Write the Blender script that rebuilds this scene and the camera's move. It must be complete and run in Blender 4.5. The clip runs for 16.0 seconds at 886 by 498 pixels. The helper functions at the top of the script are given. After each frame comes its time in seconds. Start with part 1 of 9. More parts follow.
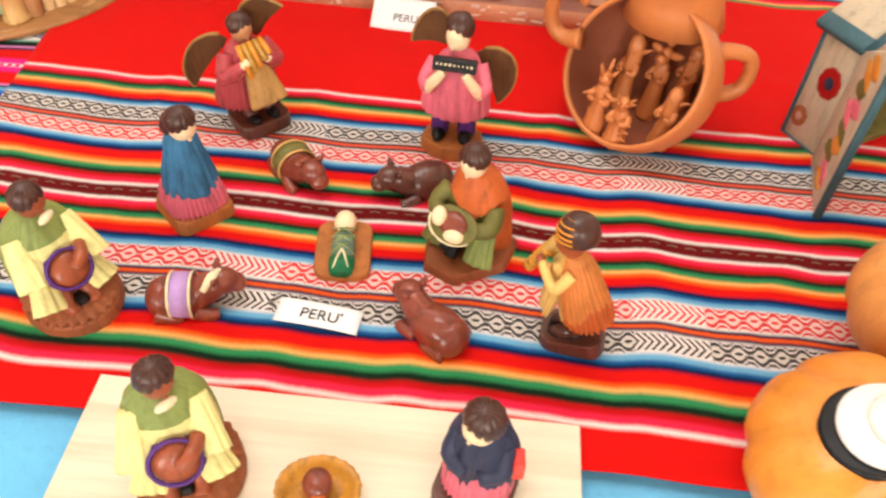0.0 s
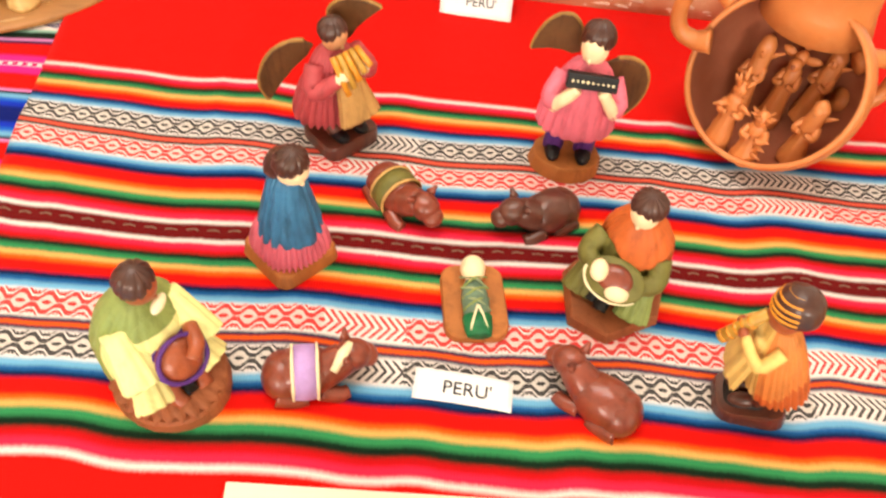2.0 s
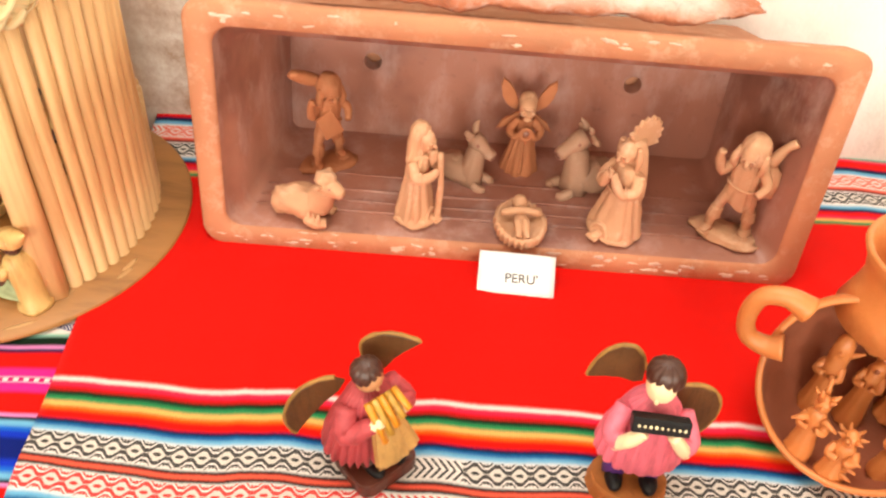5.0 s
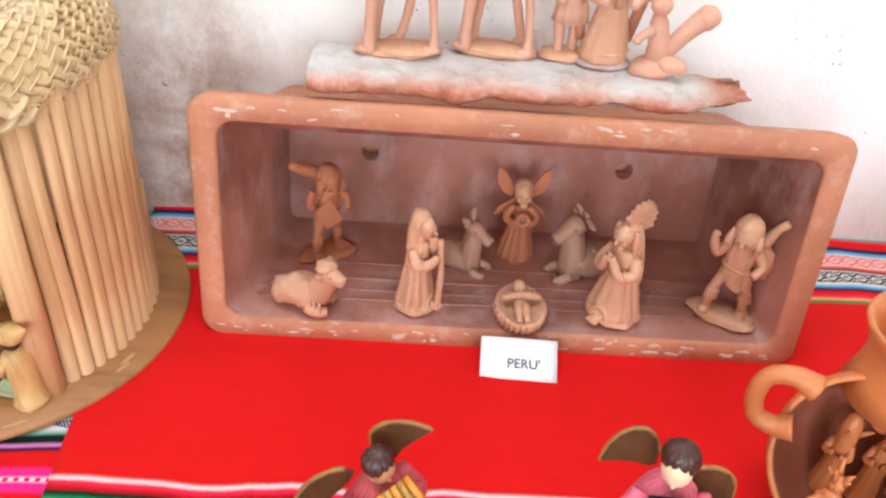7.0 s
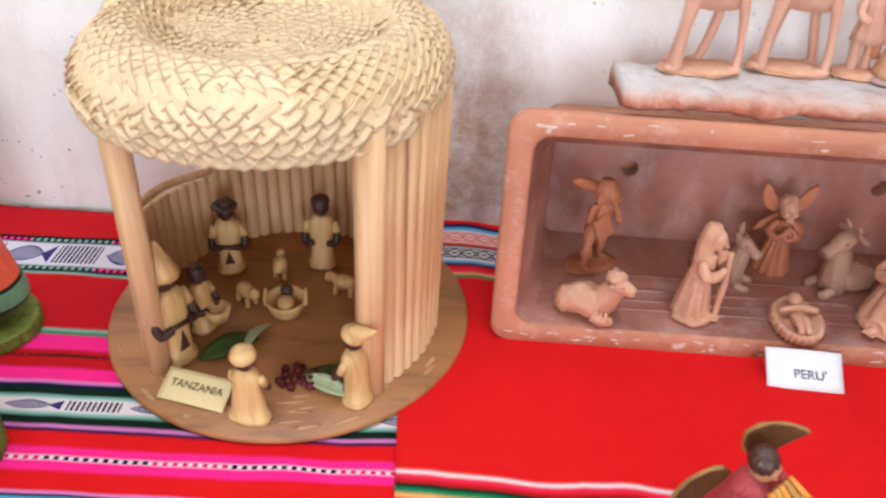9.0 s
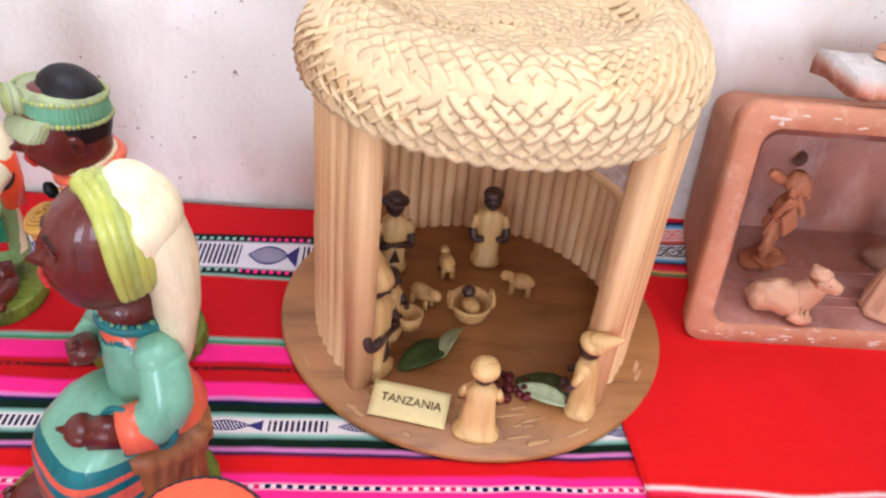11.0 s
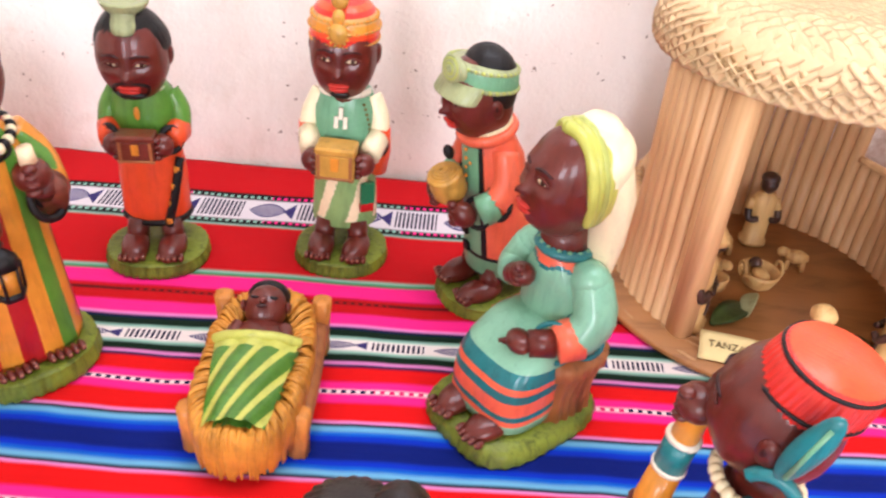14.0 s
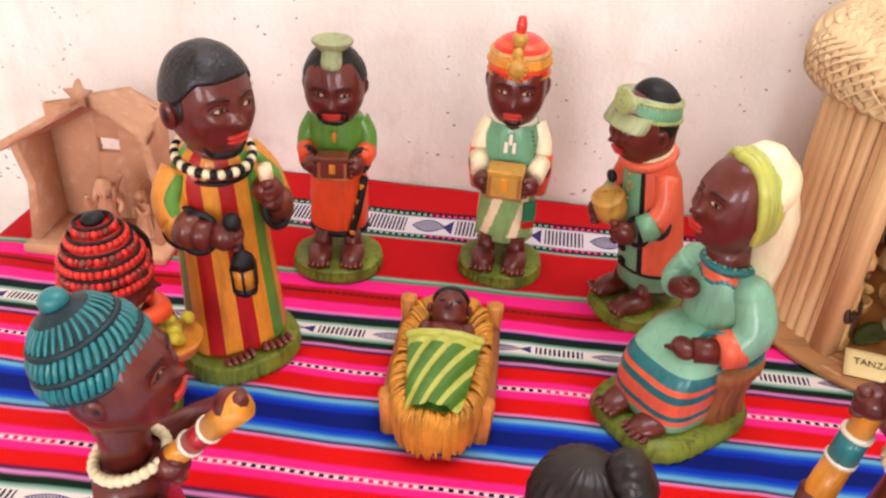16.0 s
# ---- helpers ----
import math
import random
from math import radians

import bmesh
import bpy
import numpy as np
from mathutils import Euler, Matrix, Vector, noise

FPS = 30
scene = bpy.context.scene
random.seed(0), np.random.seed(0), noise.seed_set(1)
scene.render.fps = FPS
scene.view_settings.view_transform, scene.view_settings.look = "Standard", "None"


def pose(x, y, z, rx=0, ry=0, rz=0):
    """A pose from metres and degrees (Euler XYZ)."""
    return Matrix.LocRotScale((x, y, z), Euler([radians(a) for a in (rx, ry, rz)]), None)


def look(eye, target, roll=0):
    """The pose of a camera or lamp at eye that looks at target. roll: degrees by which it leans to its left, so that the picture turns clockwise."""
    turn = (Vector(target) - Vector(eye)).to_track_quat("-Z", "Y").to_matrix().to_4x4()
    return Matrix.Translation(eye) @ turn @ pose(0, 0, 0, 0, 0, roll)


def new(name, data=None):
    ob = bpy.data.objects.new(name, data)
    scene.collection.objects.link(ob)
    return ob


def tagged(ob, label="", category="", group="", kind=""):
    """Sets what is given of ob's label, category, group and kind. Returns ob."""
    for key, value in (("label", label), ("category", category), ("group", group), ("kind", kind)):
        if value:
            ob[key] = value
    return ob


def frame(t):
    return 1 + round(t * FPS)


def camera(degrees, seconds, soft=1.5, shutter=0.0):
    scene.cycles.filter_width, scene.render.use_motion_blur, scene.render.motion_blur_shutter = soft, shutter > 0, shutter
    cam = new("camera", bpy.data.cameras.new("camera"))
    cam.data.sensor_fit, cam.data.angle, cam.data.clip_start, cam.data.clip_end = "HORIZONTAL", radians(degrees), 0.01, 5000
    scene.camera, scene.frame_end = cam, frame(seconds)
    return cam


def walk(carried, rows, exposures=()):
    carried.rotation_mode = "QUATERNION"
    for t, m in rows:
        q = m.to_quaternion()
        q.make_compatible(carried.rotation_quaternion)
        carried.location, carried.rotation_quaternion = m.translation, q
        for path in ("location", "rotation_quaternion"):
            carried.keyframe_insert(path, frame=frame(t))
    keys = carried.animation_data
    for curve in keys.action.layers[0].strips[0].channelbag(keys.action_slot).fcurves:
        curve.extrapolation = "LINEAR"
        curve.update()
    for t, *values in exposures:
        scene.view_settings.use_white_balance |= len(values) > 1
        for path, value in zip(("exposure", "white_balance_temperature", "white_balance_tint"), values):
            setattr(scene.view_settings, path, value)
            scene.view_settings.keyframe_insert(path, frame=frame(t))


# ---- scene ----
cam = camera(57.4, 16.0, soft=2.3, shutter=0.35)
PATH = [
    (0, (0.093, 0.102, 0.395), (0.021, 1.484, -1.048), 4.1),
    (0.5, (0.065, 0.142, 0.393), (-0.045, 1.444, -1.122), 3.3),
    (1, (0.041, 0.163, 0.387), (-0.054, 1.423, -1.163), 3.7),
    (1.5, (0.003, 0.179, 0.378), (0.038, 1.422, -1.188), 7.5),
    (2, (-0.037, 0.194, 0.381), (0.08, 1.457, -1.166), 9.3),
    (2.5, (-0.061, 0.208, 0.39), (0.066, 1.53, -1.106), 8.9),
    (3, (-0.08, 0.224, 0.402), (0.056, 1.616, -1.027), 8.4),
    (3.5, (-0.092, 0.234, 0.407), (0.061, 1.672, -0.974), 8.3),
    (4, (-0.094, 0.255, 0.418), (0.057, 1.703, -0.953), 7.9),
    (4.5, (-0.079, 0.291, 0.424), (0.016, 1.776, -0.912), 6.6),
    (5, (-0.059, 0.318, 0.424), (-0.016, 1.801, -0.918), 5.4),
    (5.2, (-0.05, 0.323, 0.426), (-0.026, 1.811, -0.909), 4.7),
    (7.3, (-0.088, 0.314, 0.424), (0.024, 1.938, -0.738), 5.2),
    (7.5, (-0.117, 0.313, 0.43), (0.039, 1.93, -0.737), 6.0),
    (8, (-0.152, 0.297, 0.436), (-0.077, 1.926, -0.721), 4.6),
    (8.5, (-0.204, 0.28, 0.427), (-0.132, 1.936, -0.693), 4.8),
    (9, (-0.256, 0.285, 0.421), (-0.294, 1.932, -0.713), 3.3),
    (9.5, (-0.315, 0.312, 0.412), (-0.286, 1.949, -0.736), 4.2),
    (10, (-0.381, 0.324, 0.397), (-0.268, 1.955, -0.755), 6.1),
    (10.2, (-0.402, 0.33, 0.399), (-0.285, 1.944, -0.777), 5.8),
    (12.3, (-0.521, 0.296, 0.39), (-0.341, 1.926, -0.756), 7.8),
    (12.5, (-0.54, 0.29, 0.387), (-0.372, 1.927, -0.75), 7.7),
    (13, (-0.572, 0.272, 0.383), (-0.413, 1.921, -0.738), 7.2),
    (13.5, (-0.616, 0.243, 0.383), (-0.546, 1.904, -0.73), 5.9),
    (14, (-0.65, 0.227, 0.38), (-0.639, 1.896, -0.721), 5.4),
    (14.5, (-0.685, 0.214, 0.377), (-0.709, 1.884, -0.724), 5.3),
    (15, (-0.703, 0.198, 0.386), (-0.789, 1.864, -0.717), 4.5),
    (15.5, (-0.704, 0.177, 0.398), (-0.864, 1.852, -0.683), 3.7),
    (16, (-0.708, 0.165, 0.404), (-0.908, 1.844, -0.663), 3.2),
]
EXPOSURES = [(0, 0.24, 6800, 11), (1.5, 0.32, 7500, 9), (2.5, 0.68, 7100, 8), (5, 0.63, 7050, 4), (7.3, 0.22, 5300, 6), (9.5, 0.14, 5300, 10), (12.5, 0.4, 5500, 17), (14.5, 0.46, 6000, 18), (15.2, 0.38, 6150, 18), (16, 0.15, 6300, 18)]
walk(cam, [(t, look(eye, target, roll)) for t, eye, target, roll in PATH], EXPOSURES)

# ---- light ----
world = bpy.data.worlds.new("sky")
scene.world = world
world.use_nodes = True
wn = world.node_tree
sky = wn.nodes.new("ShaderNodeTexSky")
sky.sky_type, sky.sun_disc = "NISHITA", False
sky.sun_elevation, sky.sun_rotation = radians(38), radians(200)
wn.nodes["Background"].inputs["Strength"].default_value = 0.12
wn.links.new(sky.outputs[0], wn.nodes["Background"].inputs["Color"])


def area_lamp(name, m, sx, sy, watts, colour):
    lamp = bpy.data.lights.new(name, "AREA")
    lamp.shape, lamp.size, lamp.size_y, lamp.energy, lamp.color = "RECTANGLE", sx, sy, watts, colour
    ob = new(name, lamp)
    ob.matrix_world = m
    return ob


# daylight from two windows behind the visitor; the overhead roof lamp is added, its source unseen
area_lamp("unseen_daylight", look((-0.35, 0.52, 2.04), (-0.35, 0.56, 0.0)), 1.5, 0.74, 20, (1.0, 0.98, 0.95))
area_lamp("unseen_daylight", look((0.9, -3.55, 1.15), (-0.2, 0.8, 0.0)), 1.5, 1.4, 57, (1.0, 0.97, 0.93))
area_lamp("unseen_daylight", look((-1.7, -3.55, 1.15), (-0.6, 0.8, 0.0)), 1.3, 1.4, 56, (1.0, 0.97, 0.94))


# ---- materials ----
def lin(r, g, b):
    """Linear colour from display values of 0 to 255."""
    f = lambda v: v / 12.92 if v <= 0.04045 else ((v + 0.055) / 1.055) ** 2.4
    return (f(r / 255), f(g / 255), f(b / 255), 1.0)


class Nodes:
    """Short forms for building a node material."""

    def __init__(self, name, rough=0.5):
        self.mat = bpy.data.materials.new(name)
        self.mat.use_nodes = True
        self.tree = self.mat.node_tree
        self.bsdf = self.tree.nodes["Principled BSDF"]
        self.bsdf.inputs["Roughness"].default_value = rough

    def add(self, kind):
        return self.tree.nodes.new(kind)

    def put(self, socket, value):
        if isinstance(value, bpy.types.NodeSocket):
            self.tree.links.new(value, socket)
        else:
            socket.default_value = value

    def math(self, op, a, b=0.0, c=0.0):
        node = self.add("ShaderNodeMath")
        node.operation = op
        for socket, value in zip(node.inputs, (a, b, c)):
            self.put(socket, value)
        return node.outputs[0]

    def mix(self, fac, a, b, mode="MIX"):
        node = self.add("ShaderNodeMix")
        node.data_type, node.blend_type = "RGBA", mode
        self.put(node.inputs[0], fac)
        self.put(node.inputs[6], a)
        self.put(node.inputs[7], b)
        return node.outputs[2]

    def coords(self):
        return self.add("ShaderNodeTexCoord").outputs["Object"]

    def xyz(self):
        node = self.add("ShaderNodeSeparateXYZ")
        self.put(node.inputs[0], self.coords())
        return node.outputs

    def noise(self, scale, detail=4.0, rough=0.6, vec=None, dist=0.0):
        node = self.add("ShaderNodeTexNoise")
        self.put(node.inputs["Vector"], vec or self.coords())
        node.inputs["Scale"].default_value = scale
        node.inputs["Detail"].default_value = detail
        node.inputs["Roughness"].default_value = rough
        node.inputs["Distortion"].default_value = dist
        return node.outputs["Fac"]

    def scaled(self, x, y, z):
        node = self.add("ShaderNodeMapping")
        self.put(node.inputs["Vector"], self.coords())
        node.inputs["Scale"].default_value = (x, y, z)
        return node.outputs[0]

    def ramp(self, fac, stops, mode="LINEAR"):
        node = self.add("ShaderNodeValToRGB")
        node.color_ramp.interpolation = mode
        els = node.color_ramp.elements
        while len(els) < len(stops):
            els.new(0.5)
        for el, (p, c) in zip(els, stops):
            el.position, el.color = p, c
        self.put(node.inputs[0], fac)
        return node.outputs["Color"]

    def bump(self, height, strength=0.3, dist=0.002):
        node = self.add("ShaderNodeBump")
        node.inputs["Strength"].default_value = strength
        node.inputs["Distance"].default_value = dist
        self.put(node.inputs["Height"], height)
        self.put(self.bsdf.inputs["Normal"], node.outputs[0])

    def colour(self, value):
        self.put(self.bsdf.inputs["Base Color"], value)

    def rough(self, value):
        self.put(self.bsdf.inputs["Roughness"], value)


def shade(c, k):
    return (min(c[0] * k, 1), min(c[1] * k, 1), min(c[2] * k, 1), 1.0)


MATS = {}


def paint(name, rgb, rough=0.4, vary=0.22, grain=0.25, coat=0.0):
    """Hand-brushed paint: blotches, fine specks, worn spots, brush relief."""
    if name in MATS:
        return MATS[name]
    n = Nodes(name, rough)
    c = lin(*rgb)
    big = n.noise(38, 5, 0.65)
    fine = n.noise(420, 3, 0.6)
    col = n.ramp(big, [(0.3, shade(c, 1 - vary)), (0.55, c), (0.75, shade(c, 1 + vary * 0.8))])
    brush = n.noise(150, 4, 0.7, n.scaled(1.0, 1.0, 0.16))
    col = n.mix(n.ramp(brush, [(0.5, (0, 0, 0, 1)), (0.68, (vary * 2.4, vary * 2.4, vary * 2.4, 1))]), col, shade(c, 0.45))
    col = n.mix(n.math("MULTIPLY", n.math("GREATER_THAN", fine, 0.66), 0.25), col, shade(c, 0.55))
    n.colour(col)
    n.rough(n.math("MULTIPLY_ADD", big, 0.3, rough - 0.12))
    n.bump(n.math("ADD", n.math("ADD", big, n.math("MULTIPLY", brush, 0.7)), n.math("MULTIPLY", fine, grain)), 0.45, 0.0014)
    n.bsdf.inputs["Coat Weight"].default_value = coat
    n.bsdf.inputs["Coat Roughness"].default_value = 0.09
    n.bsdf.inputs["Specular IOR Level"].default_value = 0.3
    MATS[name] = n.mat
    return n.mat


def clay(name, rgb, pale, rough=0.85, chalk=0.35):
    """Fired earthenware with chalky bloom and smoke stains."""
    if name in MATS:
        return MATS[name]
    n = Nodes(name, rough)
    c, p = lin(*rgb), lin(*pale)
    big, mid, fine = n.noise(9, 4, 0.6), n.noise(60, 5, 0.7), n.noise(600, 2, 0.5)
    col = n.ramp(big, [(0.3, shade(c, 0.78)), (0.5, c), (0.7, shade(c, 1.18))])
    col = n.mix(n.math("MULTIPLY", n.ramp(mid, [(0.52, (0, 0, 0, 1)), (0.72, (1, 1, 1, 1))]), chalk), col, p)
    n.colour(col)
    n.bump(n.math("ADD", mid, n.math("MULTIPLY", fine, 0.35)), 0.45, 0.0015)
    MATS[name] = n.mat
    return n.mat


def curled_hair():
    """Black hair stippled in small curls."""
    n = Nodes("stippled_black_hair", 0.4)
    v = n.add("ShaderNodeTexVoronoi")
    n.put(v.inputs["Vector"], n.coords())
    v.inputs["Scale"].default_value = 420
    d = v.outputs["Distance"]
    n.colour(n.ramp(d, [(0.1, lin(40, 36, 40)), (0.6, lin(15, 12, 15))]))
    n.bump(n.math("SUBTRACT", 1.0, d), 0.5, 0.0008)
    return n.mat


def broken_clay():
    """Broken, weathered clay: red core, grey crust and chalky edges."""
    n = Nodes("broken_weathered_clay", 0.9)
    big, mid, fine = n.noise(14, 5, 0.65), n.noise(70, 6, 0.75, None, 0.8), n.noise(420, 3, 0.6)
    x, y, z = n.xyz()
    crust = n.math("MULTIPLY_ADD", z, 70.0, n.math("MULTIPLY_ADD", big, 1.6, -1.3))
    col = n.ramp(crust, [(0.1, lin(188, 112, 80)), (0.5, lin(204, 160, 140)), (0.8, lin(206, 192, 180)), (1.0, lin(214, 204, 194))])
    col = n.mix(n.ramp(mid, [(0.5, (0, 0, 0, 1)), (0.68, (0.35, 0.35, 0.35, 1))]), col, lin(222, 212, 206))
    col = n.mix(n.ramp(mid, [(0.32, (0.4, 0.4, 0.4, 1)), (0.46, (0, 0, 0, 1))]), col, lin(140, 100, 88))
    n.colour(col)
    n.bump(n.math("ADD", mid, n.math("MULTIPLY", fine, 0.4)), 0.9, 0.004)
    return n.mat


def sheened_clay(name, rgb, pale, dark):
    """Glossy, wiped earthenware with dark runs; the hanging pale veils are window sheen put into the colour."""
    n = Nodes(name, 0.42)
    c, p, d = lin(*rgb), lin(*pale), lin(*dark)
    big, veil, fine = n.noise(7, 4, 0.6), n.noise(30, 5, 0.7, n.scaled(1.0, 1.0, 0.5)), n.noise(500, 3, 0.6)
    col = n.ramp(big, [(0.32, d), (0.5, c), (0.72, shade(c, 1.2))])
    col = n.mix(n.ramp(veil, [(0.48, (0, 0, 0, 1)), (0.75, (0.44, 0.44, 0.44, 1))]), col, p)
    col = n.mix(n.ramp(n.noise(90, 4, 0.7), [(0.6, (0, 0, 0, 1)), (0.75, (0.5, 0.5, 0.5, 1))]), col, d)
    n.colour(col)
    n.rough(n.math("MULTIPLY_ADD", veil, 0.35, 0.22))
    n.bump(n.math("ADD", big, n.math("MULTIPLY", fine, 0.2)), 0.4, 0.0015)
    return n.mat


def wood(name, rgb, dark, rough=0.5, along=(1, 1, 0.06), scale=90):
    if name in MATS:
        return MATS[name]
    n = Nodes(name, rough)
    c, d = lin(*rgb), lin(*dark)
    grain = n.noise(scale, 5, 0.65, n.scaled(*along), 0.6)
    blot = n.noise(14, 3, 0.5)
    info = n.add("ShaderNodeObjectInfo").outputs["Random"]
    col = n.ramp(grain, [(0.3, d), (0.5, c), (0.72, shade(c, 1.15))])
    col = n.mix(n.math("MULTIPLY", blot, 0.3), col, shade(d, 0.9))
    col = n.mix(n.math("MULTIPLY", info, 0.25), col, shade(d, 1.0))
    n.colour(col)
    n.bump(grain, 0.4, 0.001)
    MATS[name] = n.mat
    return n.mat


# --- woven cloths: v runs across the stripes (world y), u along them (world x) ---
def palette():
    return {
        "white": lin(236, 229, 222), "pink": lin(236, 40, 76), "hot": lin(255, 40, 140), "magenta": lin(230, 22, 110),
        "lilac": lin(226, 140, 200), "red": lin(222, 18, 14), "crimson": lin(196, 14, 20), "orange": lin(244, 98, 24),
        "yellow": lin(242, 178, 100), "green": lin(44, 140, 84), "dkgreen": lin(12, 36, 20), "navy": lin(6, 20, 66),
        "blue": lin(20, 92, 150), "deep": lin(8, 28, 112), "royal": lin(14, 50, 190), "sky": lin(110, 178, 214), "maroon": lin(104, 12, 14),
        "black": lin(24, 22, 24), "aqua": lin(140, 190, 170), "olive": lin(146, 142, 116), "azure": lin(26, 104, 204), "coral": lin(238, 96, 74), "mist": lin(226, 222, 226),
    }


C = palette()


def stripes(n, v, v0, rows, soft):
    """Woven stripes from v0 upward; rows: (upper edge in v, colour). Neighbouring yarns blend over the width soft."""
    stops, low = [], v0
    for top, key in rows:
        e = min(soft, (top - low) * 0.45)
        stops += [(low + e, C[key]), (top - e, C[key])]
        low = top
    col = None
    for i in range(0, len(stops) - 1, 29):
        run = stops[i:i + 30]
        a, b = run[0][0], run[-1][0]
        fac = n.math("DIVIDE", n.math("SUBTRACT", v, a), b - a)
        piece = n.ramp(fac, [((p - a) / (b - a), c) for p, c in run])
        col = piece if col is None else n.mix(n.math("GREATER_THAN", v, a), col, piece)
    return col


def inside(n, v, a, b):
    return n.math("MULTIPLY", n.math("GREATER_THAN", v, a), n.math("LESS_THAN", v, b))


def honeycomb(n, u, v, a, b, period=0.0133):
    """Mask of the woven net between v = a and b: two waving lines, dots in the cells, chevrons in some stretches."""
    mid, half = (a + b) / 2, (b - a) / 2
    w = n.math("DIVIDE", n.math("SUBTRACT", v, mid), half)
    aw = n.math("ABSOLUTE", w)
    tri = n.math("PINGPONG", u, period / 2)
    tri = n.math("DIVIDE", tri, period / 2)
    tri = n.math("SMOOTH_MIN", n.math("MAXIMUM", tri, 0.24), 0.8, 0.08)
    line = n.math("SUBTRACT", aw, n.math("MULTIPLY_ADD", tri, 0.92, 0.0))
    net = n.math("LESS_THAN", n.math("ABSOLUTE", line), 0.18)
    net = n.math("MAXIMUM", net, n.math("LESS_THAN", n.math("ABSOLUTE", n.math("SUBTRACT", line, 0.44)), 0.1))
    dot = n.math("LESS_THAN", n.math("ADD", n.math("MULTIPLY", aw, 1.6), n.math("MULTIPLY", n.math("SUBTRACT", 1.0, tri), 1.1)), 0.46)
    speck = n.math("MULTIPLY", n.math("LESS_THAN", n.math("ABSOLUTE", n.math("SUBTRACT", aw, 0.8)), 0.09), n.math("LESS_THAN", n.math("ABSOLUTE", n.math("SUBTRACT", n.math("DIVIDE", n.math("PINGPONG", u, period / 2), period / 2), 0.14)), 0.08))
    lines = n.math("MAXIMUM", n.math("MAXIMUM", net, dot), speck)
    # fill of the cell, a paler shade of the yarn
    fill = n.math("LESS_THAN", line, -0.1)
    chev = n.math("PINGPONG", n.math("ADD", u, n.math("MULTIPLY", aw, half * 0.8)), period * 0.17)
    chev = n.math("LESS_THAN", chev, period * 0.075)
    where = n.math("LESS_THAN", n.math("PINGPONG", n.math("ADD", u, 0.05), 0.135), 0.023)
    chev = n.math("MULTIPLY", chev, n.math("LESS_THAN", aw, 0.85))
    net = n.math("ADD", n.math("MULTIPLY", where, chev), n.math("MULTIPLY", n.math("SUBTRACT", 1.0, where), lines))
    fill = n.math("MULTIPLY", n.math("SUBTRACT", 1.0, where), fill)
    band = inside(n, v, a, b)
    return n.math("MULTIPLY", net, band), n.math("MULTIPLY", fill, band)


def weave_finish(n, u, v, col, sheen=0.03):
    thread = n.math("SINE", n.math("MULTIPLY", v, 5200.0))
    cross = n.math("SINE", n.math("MULTIPLY", u, 4200.0))
    blot = n.noise(26, 4, 0.6)
    streak = n.noise(60, 4, 0.7, n.scaled(0.12, 6.0, 1.0))
    col = n.mix(n.math("MULTIPLY", streak, 0.35), col, n.mix(1.0, col, (0.6, 0.45, 0.45, 1), "MULTIPLY"))
    col = n.mix(n.math("MULTIPLY", blot, 0.3), col, n.mix(1.0, col, (0.8, 0.7, 0.7, 1), "MULTIPLY"))
    n.colour(col)
    n.bsdf.inputs["Sheen Weight"].default_value = sheen
    n.bsdf.inputs["Specular IOR Level"].default_value = 0.1
    n.bump(n.math("ADD", n.math("MULTIPLY", n.math("ADD", thread, cross), 0.25), streak), 0.35, 0.0008)


